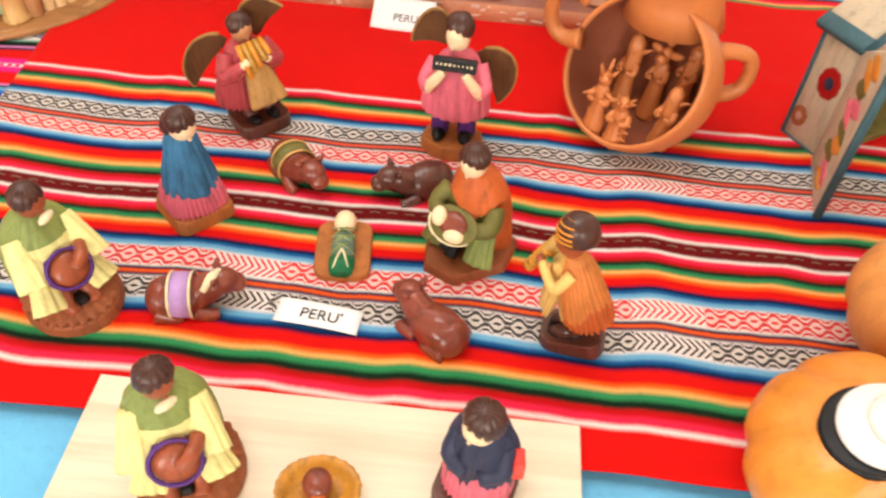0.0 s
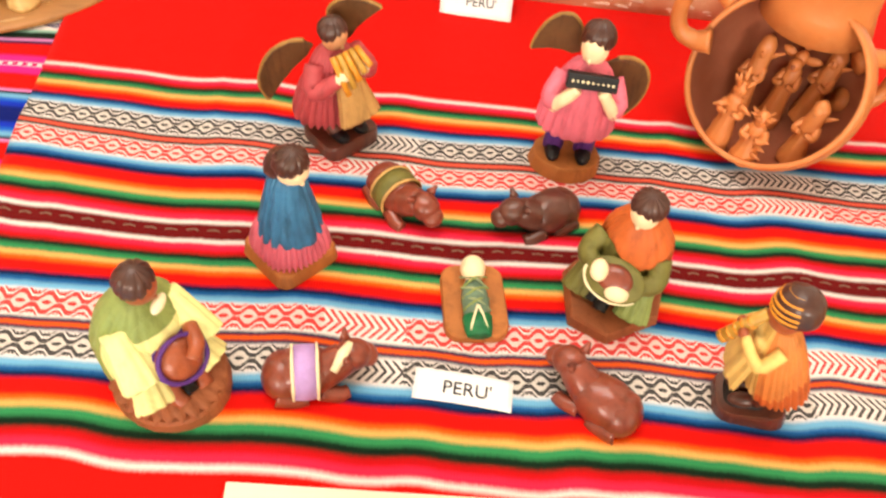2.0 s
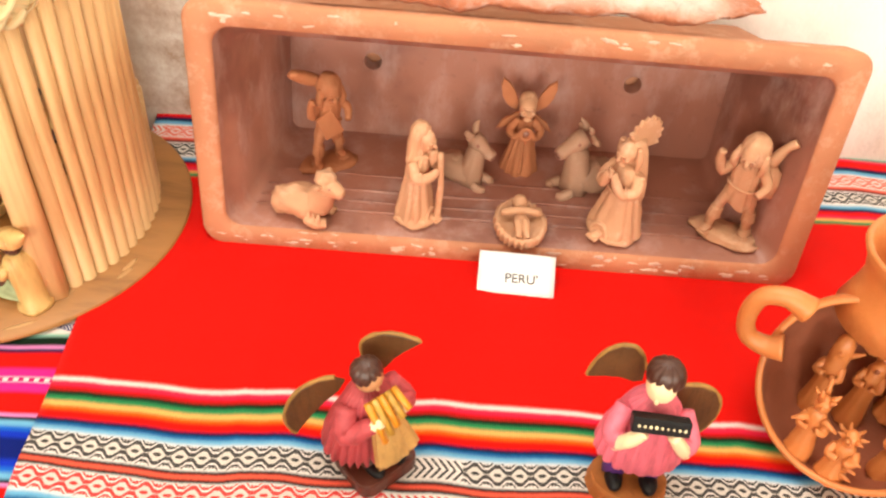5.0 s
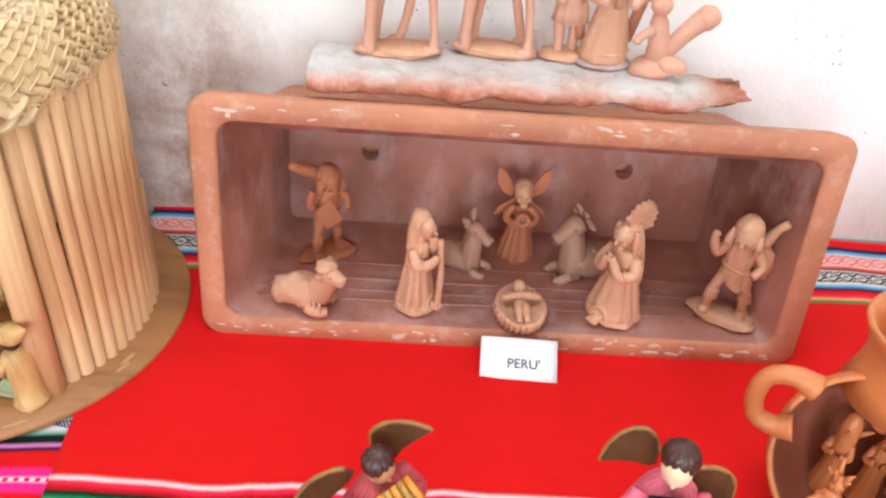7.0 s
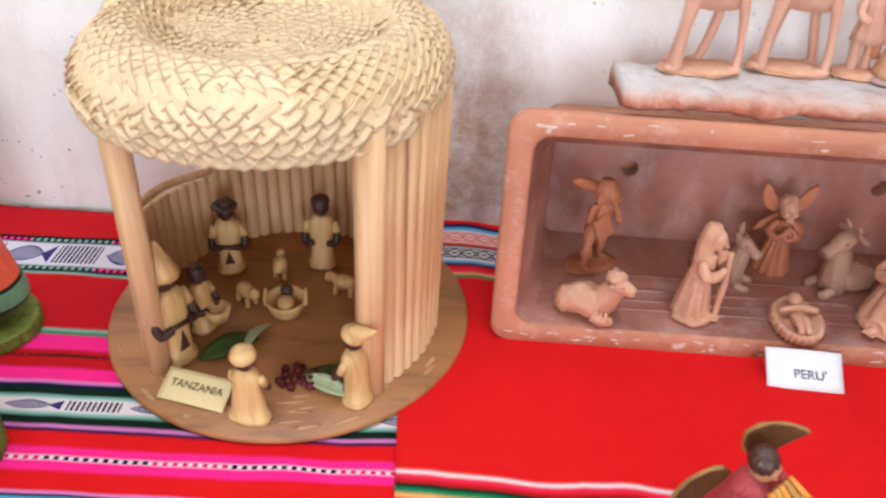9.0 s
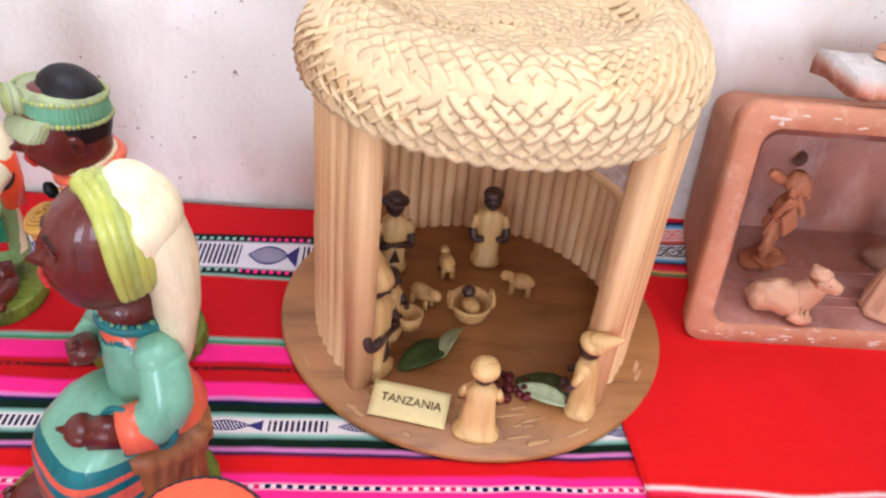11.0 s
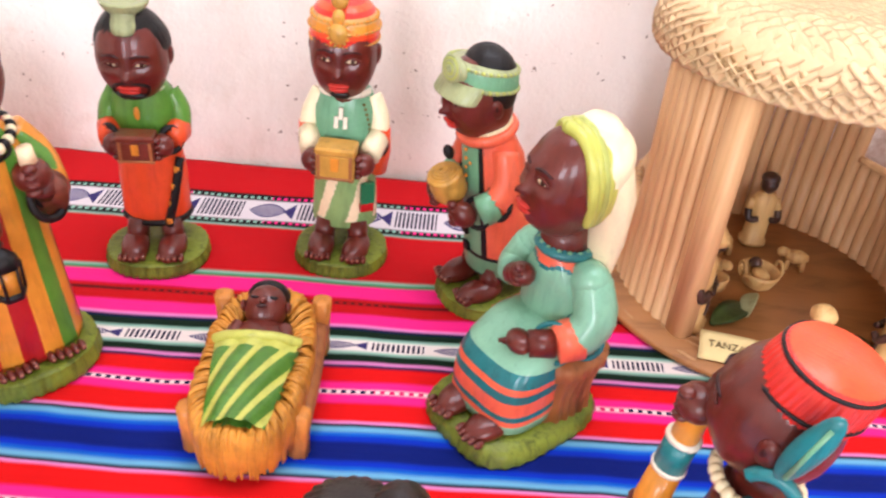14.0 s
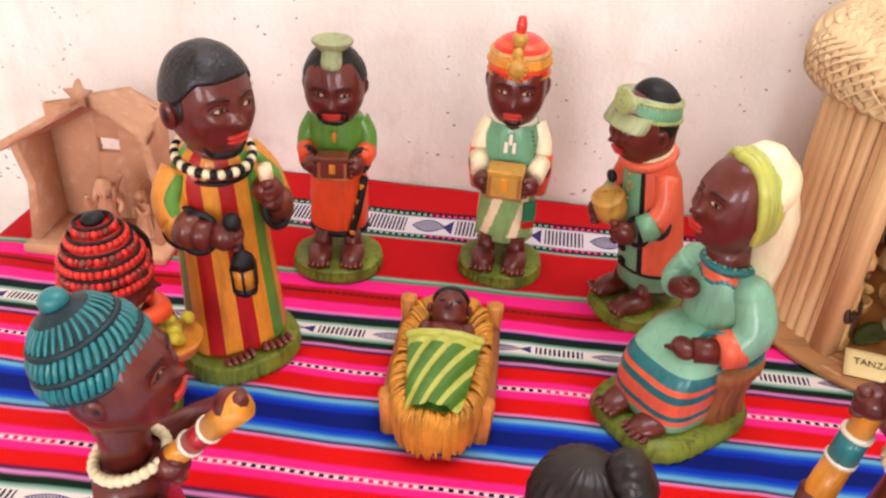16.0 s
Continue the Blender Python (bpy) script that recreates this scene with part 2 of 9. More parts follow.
def runner_material():
    """Red runner with rainbow stripes and net bands."""
    n = Nodes("striped_red_runner", 0.85)
    x, y, z = n.xyz()
    wob = n.math("MULTIPLY", n.math("SUBTRACT", n.noise(13, 2, 0.4, n.scaled(1.0, 0.25, 1.0)), 0.5), 0.016)
    fine = n.math("MULTIPLY", n.math("SUBTRACT", n.noise(900, 1, 0.5, n.scaled(1.0, 0.35, 1.0)), 0.5), 0.0012)
    v = n.math("ADD", n.math("ADD", y, wob), fine)
    u = x
    rows_low = [(0.3505, "red"), (0.3535, "white"), (0.3595, "pink"), (0.3645, "crimson"), (0.3702, "dkgreen"), (0.3758, "green"), (0.3792, "yellow"),
                (0.382, "orange"), (0.392, "red"), (0.396, "navy"), (0.3985, "blue"), (0.4035, "sky"), (0.4215, "white"),
                (0.4235, "navy"), (0.427, "orange"), (0.429, "navy"), (0.448, "white"), (0.4525, "sky"), (0.455, "blue"), (0.459, "navy"),
                (0.4665, "red"), (0.4695, "orange"), (0.4725, "yellow"), (0.477, "green"), (0.481, "dkgreen"), (0.4845, "crimson"), (0.4895, "pink"), (0.4915, "white"), (0.6, "maroon")]
    rows_high = [(0.504, "maroon"), (0.506, "white"), (0.511, "pink"), (0.515, "crimson"), (0.5195, "dkgreen"), (0.524, "green"), (0.5278, "yellow"), (0.531, "orange"),
                 (0.54, "red"), (0.5445, "navy"), (0.547, "blue"), (0.551, "sky"), (0.568, "white"), (0.5695, "black"), (0.5735, "coral"), (0.575, "black"), (0.5925, "white"),
                 (0.5965, "sky"), (0.5985, "blue"), (0.6015, "navy"), (0.608, "red"), (0.6105, "orange"), (0.6145, "yellow"), (0.6185, "green"), (0.6225, "dkgreen"),
                 (0.6255, "crimson"), (0.6302, "pink"), (0.6325, "white"), (0.7, "red")]
    rows_back = [(0.846, "red"), (0.85, "green"), (0.853, "yellow"), (0.858, "pink"), (0.863, "red"), (0.867, "navy"), (0.871, "sky"), (0.892, "white"), (0.895, "maroon"),
                 (0.899, "coral"), (0.917, "white"), (0.922, "sky"), (0.928, "navy"), (0.938, "red"), (0.942, "pink"), (1.2, "aqua")]
    col = stripes(n, v, 0.2, rows_low[:-1] + rows_high[:-1] + rows_back, 0.0017)
    for a, b, line, fill in ((0.4045, 0.4205, "black", "olive"), (0.5765, 0.592, "black", "olive"), (0.4305, 0.448, "red", "coral"), (0.552, 0.567, "red", "coral"),
                             (0.8735, 0.891, "black", "olive"), (0.9, 0.916, "coral", "coral")):
        net, cell = honeycomb(n, u, v, a, b)
        col = n.mix(n.math("MULTIPLY", cell, 0.3), col, C[fill])
        col = n.mix(n.math("MULTIPLY", net, 0.92), col, C[line])
    dash = n.math("MULTIPLY", inside(n, n.math("ADD", v, n.math("MULTIPLY", n.math("PINGPONG", u, 0.006), 0.25)), 0.4988, 0.5002), n.math("LESS_THAN", n.math("PINGPONG", u, 0.006), 0.0036))
    col = n.mix(n.math("MULTIPLY", dash, 0.4), col, C["olive"])
    weave_finish(n, u, v, col)
    return n.mat


def aguayo_material():
    """Magenta carrying cloth with fish bands, dotted lines and blue stripes."""
    n = Nodes("magenta_striped_cloth", 0.85)
    x, y, z = n.xyz()
    wob = n.math("MULTIPLY", n.math("SUBTRACT", n.noise(8, 3, 0.5), 0.5), 0.0105)
    skew = n.math("MULTIPLY_ADD", x, -0.034, -0.034 * 0.87)
    v = n.math("ADD", n.math("ADD", y, skew), wob)
    u = x
    half = [(0.0075, "deep"), (0.0125, "royal"), (0.0155, "azure"), (0.0205, "sky"), (0.0225, "black"), (0.0245, "lilac"), (0.041, "red"), (0.0495, "hot"), (0.0525, "white"), (0.06, "hot"),
            (0.0735, "red"), (0.0765, "navy"), (0.079, "lilac"), (0.087, "dkgreen"), (0.0895, "aqua"), (0.1025, "white"), (0.105, "aqua"), (0.113, "dkgreen"),
            (0.116, "navy"), (0.119, "lilac")]
    upper = [(0.562 + d, k) for d, k in half] + [(0.694, "hot"), (0.706, "crimson"), (0.7085, "black"), (0.714, "crimson"), (0.731, "hot"), (0.7345, "green"), (0.738, "aqua")]
    back = [(0.807, "crimson"), (0.81, "aqua"), (0.8125, "black"), (0.8185, "black"), (0.852, "mist"), (0.8595, "black"), (0.862, "black"), (1.0, "crimson")]
    lower_rows = [(0.43, "hot"), (0.443, "red")]
    keys = [k for _, k in reversed(half)]
    edges = [0.562 - d for d, _ in reversed(half)][1:] + [0.562]
    lower_rows += list(zip(edges, keys))
    col = stripes(n, v, 0.3, [(0.4, "crimson")] + lower_rows + upper + back, 0.0017)
    # rows of small dots
    for a, b, period, key, alt in ((0.6115, 0.6145, 0.0064, "navy", "magenta"), (0.5095, 0.5125, 0.0064, "navy", "magenta"), (0.8135, 0.8175, 0.006, "aqua", "hot"), (0.8545, 0.8585, 0.006, "aqua", "hot"),
                                   (0.7066, 0.708, 0.006, "crimson", "maroon")):
        dots = n.math("MULTIPLY", inside(n, v, a, b), n.math("LESS_THAN", n.math("PINGPONG", u, period / 2), period * 0.26))
        far = n.math("GREATER_THAN", n.math("PINGPONG", u, 0.06), 0.036)
        col = n.mix(dots, col, n.mix(far, C[key], C[alt]))
    # fish and bars
    for lo, hi in ((0.8195, 0.852), (0.6525, 0.6635), (0.4605, 0.4715)):
        mid, h = (lo + hi) / 2, (hi - lo) / 2
        w = n.math("DIVIDE", n.math("SUBTRACT", v, mid), h)
        aw = n.math("ABSOLUTE", w)
        p = n.math("FRACT", n.math("DIVIDE", n.math("ADD", u, 10.025), 0.086))
        e = n.math("DIVIDE", n.math("SUBTRACT", p, 0.23), 0.19)
        lens = n.math("SUBTRACT", n.math("MULTIPLY", n.math("SUBTRACT", 1.0, n.math("MULTIPLY", e, e)), 0.72), aw)
        hatch = n.math("LESS_THAN", n.math("PINGPONG", n.math("ADD", u, n.math("MULTIPLY", v, 0.7)), 0.0011), 0.0007)
        fish = n.math("MULTIPLY", n.math("GREATER_THAN", lens, 0.0), n.math("MAXIMUM", hatch, n.math("LESS_THAN", lens, 0.13)))
        tail = n.math("MULTIPLY", inside(n, p, 0.38, 0.5), n.math("LESS_THAN", aw, n.math("MULTIPLY_ADD", p, 7.0, -2.7)))
        bars = n.math("MULTIPLY", inside(n, p, 0.54, 0.97), n.math("MULTIPLY", n.math("LESS_THAN", n.math("PINGPONG", p, 0.021), 0.0115), n.math("LESS_THAN", aw, 0.8)))
        band = inside(n, v, lo, hi)
        col = n.mix(n.math("MULTIPLY", band, n.math("MAXIMUM", fish, tail)), col, lin(58, 52, 110))
        col = n.mix(n.math("MULTIPLY", band, bars), col, lin(40, 36, 62))
    weave_finish(n, u, v, col)
    return n.mat


def plaster_material():
    n = Nodes("whitewashed_plaster", 0.9)
    big, mid, fine = n.noise(2.2, 5, 0.6), n.noise(16, 6, 0.65), n.noise(220, 3, 0.6)
    x, y, z = n.xyz()
    col = n.ramp(big, [(0.3, lin(238, 231, 219)), (0.6, lin(249, 245, 238))])
    stain = n.ramp(mid, [(0.58, (0, 0, 0, 1)), (0.72, (1, 1, 1, 1))])
    streak = n.ramp(n.noise(11, 5, 0.7, n.scaled(1, 1, 0.28)), [(0.55, (0, 0, 0, 1)), (0.8, (1, 1, 1, 1))])
    col = n.mix(n.math("MULTIPLY", streak, 0.4), col, lin(204, 182, 158))
    col = n.mix(n.math("MULTIPLY", stain, 0.32), col, lin(212, 194, 170))
    grey = n.ramp(n.noise(5.5, 6, 0.7), [(0.5, (0, 0, 0, 1)), (0.66, (0.22, 0.22, 0.22, 1))])
    col = n.mix(grey, col, lin(198, 188, 178))
    pits = n.math("MULTIPLY", n.math("GREATER_THAN", n.noise(170, 2, 0.5), 0.7), n.math("GREATER_THAN", n.noise(9, 3, 0.6), 0.52))
    col = n.mix(n.math("MULTIPLY", pits, 0.75), col, lin(120, 96, 78))
    # old water stain low on the wall between hut and trough
    dx = n.math("DIVIDE", n.math("SUBTRACT", x, 0.14), 0.09)
    dz = n.math("DIVIDE", n.math("SUBTRACT", z, 0.05), 0.2)
    ring = n.math("ADD", n.math("MULTIPLY", dx, dx), n.math("MULTIPLY", dz, dz))
    damp = n.math("MULTIPLY", n.math("SUBTRACT", 1.0, n.math("MINIMUM", ring, 1.0)), n.ramp(n.noise(26, 6, 0.75), [(0.35, (0, 0, 0, 1)), (0.65, (1, 1, 1, 1))]))
    col = n.mix(n.math("MULTIPLY", damp, 0.9), col, lin(168, 122, 82))
    flake = n.math("MULTIPLY", n.math("GREATER_THAN", n.noise(48, 6, 0.75), 0.69), 0.8)
    col = n.mix(flake, col, lin(150, 126, 112))
    n.colour(col)
    n.bump(n.math("ADD", n.math("ADD", mid, n.math("MULTIPLY", fine, 0.3)), n.math("MULTIPLY", flake, -0.5)), 0.6, 0.004)
    return n.mat


def straw_material(name, rgb, dark):
    n = Nodes(name, 0.7)
    c, d = lin(*rgb), lin(*dark)
    fib = n.noise(240, 3, 0.6)
    blot = n.noise(30, 3, 0.6)
    isl = n.add("ShaderNodeNewGeometry").outputs["Random Per Island"]
    col = n.mix(isl, c, shade(c, 0.72))
    col = n.mix(n.math("MULTIPLY", fib, 0.45), col, d)
    col = n.mix(n.math("MULTIPLY", blot, 0.25), col, shade(c, 1.15))
    n.colour(col)
    n.bump(fib, 0.4, 0.0008)
    return n.mat


RUNNER, AGUAYO, PLASTER = runner_material(), aguayo_material(), plaster_material()
STRAW = straw_material("plaited_straw", (234, 204, 156), (218, 184, 134))
BAMBOO = wood("split_cane", (222, 180, 128), (196, 148, 98), 0.5)
DISC = wood("brown_board", (174, 120, 66), (124, 80, 40), 0.42, (0.25, 1, 1), 40)
TERRA = clay("terracotta", (188, 124, 90), (226, 194, 168), 0.75, 0.35)
TERRA_PINK = clay("pink_terracotta", (206, 154, 126), (234, 202, 182), 0.75, 0.3)
# trough inside: greyer tone and pale veils paint in the reflected daylight
TERRA_IN = sheened_clay("terracotta_inside", (158, 104, 86), (200, 172, 166), (114, 70, 58))
TERRA_RED = clay("red_terracotta", (178, 110, 72), (210, 156, 118), 0.75, 0.25)
TERRA_FIG = clay("pale_terracotta", (202, 150, 114), (232, 198, 172), 0.75, 0.4)
POTCLAY = clay("orange_earthenware", (204, 122, 66), (228, 164, 112), 0.42, 0.2)
# jug clay again, darkened to paint the shade inside the hollow
POT_IN = clay("shaded_earthenware", (150, 82, 54), (150, 96, 70), 0.8, 0.1)
SLAB = broken_clay()
GREYCLAY = clay("smoked_terracotta", (178, 136, 110), (206, 178, 158), 0.75, 0.4)
LIME = clay("flaking_lime", (208, 176, 154), (232, 218, 208), 0.9, 0.5)
STONE = clay("rough_stone", (178, 148, 140), (224, 208, 198), 0.9, 0.5)
CARD = paint("white_card", (244, 242, 240), 0.6, 0.03, 0.1)
CARD_Y = paint("cream_card", (232, 212, 150), 0.6, 0.05, 0.1)
INK = paint("black_ink", (40, 38, 42), 0.7, 0.05)
INK_BR = paint("brown_ink", (92, 70, 40), 0.7, 0.05)
SKIN = paint("dark_brown_varnish", (97, 34, 24), 0.36, 0.2, 0.2, 0.42)
DEEPSKIN = paint("deep_brown_varnish", (52, 20, 18), 0.4, 0.2)
EYEBROWN = paint("brown_eye_paint", (58, 30, 18), 0.25, 0.2)
CURLS = curled_hair()
DARKHAIR = paint("black_brown_paint", (24, 13, 10), 0.4, 0.35, 0.6, 0.22)
DARKTEAL = paint("blackish_teal_paint", (30, 52, 58), 0.45, 0.3)
MOSS = paint("bottle_green_paint", (72, 118, 34), 0.4, 0.2, 0.4, 0.3)
GREYSAGE = paint("grey_sage_paint", (158, 166, 120), 0.42, 0.22, 0.3, 0.3)
SAGE_L = paint("yellow_sage_paint", (172, 180, 92), 0.42, 0.2, 0.3, 0.3)
DARKBOX = paint("dark_red_brown_box", (112, 50, 34), 0.35, 0.25, 0.3, 0.6)
HAIR = paint("black_paint", (15, 12, 14), 0.5, 0.3, 0.6, 0.08)
NAIL = paint("pale_brown_nail", (150, 96, 76), 0.4, 0.1)
LIP = paint("red_lip_paint", (192, 50, 38), 0.35, 0.1)
EYEWHITE = paint("yellowed_eye_paint", (230, 208, 168), 0.3, 0.1)
EYE = paint("ivory_paint", (236, 226, 204), 0.3, 0.08)
GRASS = paint("moss_green_paint", (112, 124, 34), 0.55, 0.5, 1.2, 0.15)
DULLJADE = paint("grey_green_paint", (104, 128, 104), 0.5, 0.3)
GREEN = paint("leaf_green_paint", (86, 138, 44), 0.4, 0.22, 0.25, 0.45)
JADE = paint("jade_paint", (112, 166, 128), 0.38, 0.15, 0.25, 0.45)
MINT = paint("pale_jade_paint", (132, 188, 156), 0.36, 0.12, 0.25, 0.45)
TEAL = paint("teal_paint", (30, 118, 122), 0.4, 0.22, 0.25, 0.45)
CORAL = paint("coral_paint", (238, 106, 72), 0.4, 0.12, 0.25, 0.45)
ORANGE = paint("orange_paint", (236, 84, 36), 0.42, 0.14, 0.25, 0.45)
SCARLET = paint("scarlet_paint", (222, 48, 34), 0.4, 0.15, 0.25, 0.45)
CREAM = paint("cream_paint", (240, 224, 182), 0.4, 0.1, 0.25, 0.45)
LEMON = paint("yellow_green_paint", (186, 188, 84), 0.4, 0.15, 0.25, 0.45)
GOLD = paint("gold_paint", (196, 146, 62), 0.35, 0.25, 0.5, 0.3)
OCHRE = paint("ochre_paint", (222, 142, 42), 0.42, 0.2, 0.25, 0.45)
BRICK = paint("brick_red_paint", (170, 22, 20), 0.4, 0.15, 0.25, 0.45)
LOG = wood("carved_log_brown", (168, 104, 54), (112, 62, 30), 0.5)
HAY = paint("golden_straw_paint", (212, 144, 48), 0.45, 0.35, 0.8, 0.2)
PEACH = paint("peach_paint", (246, 214, 172), 0.45, 0.08)
ROSE = paint("rose_paint", (228, 112, 130), 0.5, 0.25)
MAROON = paint("wine_red_paint", (184, 74, 78), 0.5, 0.25)
VIOLET = paint("violet_paint", (86, 44, 116), 0.5, 0.2)
CLOAKBLUE = paint("slate_blue_paint", (56, 116, 156), 0.45, 0.36)
NAVY = paint("dark_navy_paint", (50, 54, 78), 0.5, 0.25)
OLIVE = paint("olive_paint", (112, 106, 52), 0.5, 0.25)
SAGE = paint("sage_green_paint", (140, 152, 84), 0.5, 0.2)
PALEYEL = paint("pale_yellow_paint", (232, 222, 150), 0.5, 0.14)
HATBROWN = paint("hair_brown_paint", (72, 40, 30), 0.38, 0.25, 0.3, 0.35)
CLAYBROWN = paint("brown_clay_paint", (150, 84, 50), 0.6, 0.22, 0.5)
BASEBROWN = paint("ochre_brown_clay", (176, 106, 54), 0.6, 0.22, 0.5)
DARKCLAY = paint("dark_brown_clay", (94, 52, 40), 0.34, 0.25, 0.3, 0.5)
MIDCLAY = paint("red_brown_clay", (134, 62, 44), 0.32, 0.25, 0.3, 0.5)
# darker copy of the peach, with the face's shade in the colour
PEACH_SHADED = paint("shaded_peach_paint", (196, 138, 96), 0.45, 0.15)
PALEAMBER = paint("pale_amber_paint", (232, 190, 112), 0.5, 0.25)
RUST = paint("rust_orange_paint", (200, 98, 46), 0.5, 0.25)
BURNT = paint("burnt_orange_paint", (216, 130, 66), 0.5, 0.25)
AMBER = paint("amber_paint", (208, 160, 96), 0.5, 0.25)
LILAC = paint("lilac_paint", (188, 150, 206), 0.5, 0.15)
WING = paint("bronze_brown_paint", (96, 60, 30), 0.5, 0.35, 0.5)
WING_EDGE = paint("gilt_edge_paint", (158, 114, 58), 0.5, 0.25)
RED_BROWN = paint("brown_face_paint", (160, 78, 46), 0.36, 0.25, 0.3, 0.35)
PALEWOOD = wood("pale_carved_wood", (222, 184, 118), (178, 128, 70), 0.5)
DARKWOOD = wood("ebony_carved_wood", (74, 46, 34), (44, 26, 20), 0.45)
BOARD = wood("bleached_plank", (234, 220, 196), (212, 190, 160), 0.5, (0.05, 1, 1), 60)
BLUECLOTH = paint("light_blue_cloth", (110, 190, 232), 0.85, 0.06, 0.2)
LEAF = paint("waxy_leaf_green", (66, 84, 40), 0.35, 0.3)
BERRY = paint("dark_red_berry", (92, 22, 26), 0.3, 0.3)
PUMPKIN = paint("orange_glaze", (236, 146, 56), 0.3, 0.14, 0.1, 0.3)
WHITEGLAZE = paint("white_glaze", (240, 236, 228), 0.25, 0.04, 0.1, 0.3)
BOXBLUE = paint("dusty_blue_paint", (58, 92, 100), 0.5, 0.2)
BOXWHITE = paint("box_white_paint", (226, 222, 214), 0.5, 0.1)
DUSTROSE = paint("dusty_rose_paint", (176, 128, 112), 0.5, 0.2)
BOXCREAM = paint("aged_cream_paint", (196, 178, 152), 0.5, 0.2)
FRUIT = paint("yellow_fruit_paint", (196, 176, 48), 0.4, 0.25)


# ---- building tools ----
def link(name, bm, mats, parent=None, label="", smooth=True):
    me = bpy.data.meshes.new(name)
    bmesh.ops.recalc_face_normals(bm, faces=bm.faces)
    if smooth:
        for f in bm.faces:
            f.smooth = True
    bm.to_mesh(me)
    bm.free()
    for m in mats if isinstance(mats, (list, tuple)) else [mats]:
        me.materials.append(m)
    ob = new(name, me)
    if parent:
        ob.parent = parent
    if label:
        ob["label"] = label
    return ob


def part(name, bm, mats, parent, label="", smooth=True):
    return link(name, bm, mats, parent, label, smooth)


def empty(name, m):
    ob = new(name)
    ob.empty_display_size = 0.02
    ob.matrix_world = m
    return ob


class Sculpt:
    """Builds one figure as a single mesh out of many shaped solids, each with its paint. The figure looks along -y."""

    def __init__(self):
        self.bm, self.mats = bmesh.new(), []

    def slot(self, mat):
        if mat not in self.mats:
            self.mats.append(mat)
        return self.mats.index(mat)

    def _grid(self, rows, closed_u, mat, caps=True):
        """rows: rings of points; mat: a material or f(i, j, rows, columns)."""
        bm = self.bm
        vs = [[bm.verts.new(p) for p in ring] for ring in rows]
        nu = len(rows[0])
        for i in range(len(rows) - 1):
            for j in range(nu if closed_u else nu - 1):
                k = (j + 1) % nu
                f = bm.faces.new((vs[i][j], vs[i][k], vs[i + 1][k], vs[i + 1][j]))
                f.smooth = True
                f.material_index = self.slot(mat(i / (len(rows) - 1), j / nu) if callable(mat) else mat)
        if caps and closed_u:
            for ring, i in ((vs[0], 0.0), (vs[-1], 1.0)):
                f = bm.faces.new(ring)
                f.material_index = self.slot(mat(i, 0.0) if callable(mat) else mat)
                f.smooth = True

    def ell(self, c, r, mat, rot=(0, 0, 0), seg=18, rings=12, bump=0.0, seed=0.0, ribs=0, deep=0.06):
        r = (r, r, r) if isinstance(r, (int, float)) else r
        m = Matrix.Translation(c) @ Euler([radians(a) for a in rot]).to_matrix().to_4x4()
        rows = []
        for i in range(rings + 1):
            a = math.pi * (0.02 + 0.96 * i / rings)
            ring = []
            for j in range(seg):
                b = 2 * math.pi * j / seg
                d = Vector((math.sin(a) * math.cos(b), math.sin(a) * math.sin(b), math.cos(a)))
                k = 1 + bump * noise.noise(d * 2.3 + Vector((seed, 0, 0))) if bump else 1
                if ribs:
                    k -= deep * max(math.cos(b * ribs + 0.8 * a), 0.0) ** 3 * min(math.sin(a) * 2, 1)
                ring.append(m @ Vector((d.x * r[0] * k, d.y * r[1] * k, d.z * r[2] * k)))
            rows.append(ring)
        self._grid(rows, True, mat)

    def loft(self, rings, mat, seg=28, pleats=0, depth=0.0, power=2.0, wave=0.0, m=Matrix()):
        """rings: (z, rx, ry, cx, cy). Pleats deepen towards the first ring. power > 2 squares the outline."""
        rows = []
        n = len(rings)
        for i, (z, rx, ry, cx, cy) in enumerate(rings):
            low = 1 - i / (n - 1)
            ring = []
            for j in range(seg):
                a = 2 * math.pi * j / seg
                ca, sa = math.cos(a), math.sin(a)
                k = (abs(ca) ** power + abs(sa) ** power) ** (-1 / power)
                if pleats:
                    k *= 1 + depth * (0.25 + 0.75 * low) * math.cos(a * pleats)
                ring.append(m @ Vector((cx + rx * k * ca, cy + ry * k * sa, z + wave * low * math.sin(3 * a))))
            rows.append(ring)
        self._grid(rows, True, mat)

    def robe(self, rings, mat, pleats=16, depth=0.06, seg=96, fine=5, power=2.0, wave=0.0, seed=0.0, m=Matrix()):
        """A draped garment: rings as for loft, smoothed between, with uneven cut folds that deepen towards the hem."""
        rows, n = [], len(rings)
        for k in range((n - 1) * fine + 1):
            i, t = divmod(k, fine)
            t /= fine
            q = [rings[min(max(i + d, 0), n - 1)] for d in (-1, 0, 1, 2)]
            z, rx, ry, cx, cy = (0.5 * (2 * b + (c - a) * t + (2 * a - 5 * b + 4 * c - d) * t * t + (3 * b - a - 3 * c + d) * t ** 3) for a, b, c, d in zip(*q))
            low = 1 - k / ((n - 1) * fine)
            ring = []
            for j in range(seg):
                a = 2 * math.pi * j / seg
                ca, sa = math.cos(a), math.sin(a)
                f = (abs(ca) ** power + abs(sa) ** power) ** (-1 / power)
                b = a * pleats + 1.1 * math.sin(3 * a + seed) + 0.7 * math.sin(5 * a + 2 * seed)
                f *= 1 - 1.5 * depth * (0.3 + 0.7 * low) * (0.5 + 0.5 * math.cos(b)) ** 2 * (0.75 + 0.4 * math.sin(2 * a + seed))
                ring.append(m @ Vector((cx + rx * f * ca, cy + ry * f * sa, z + wave * low * math.sin(3 * a + seed))))
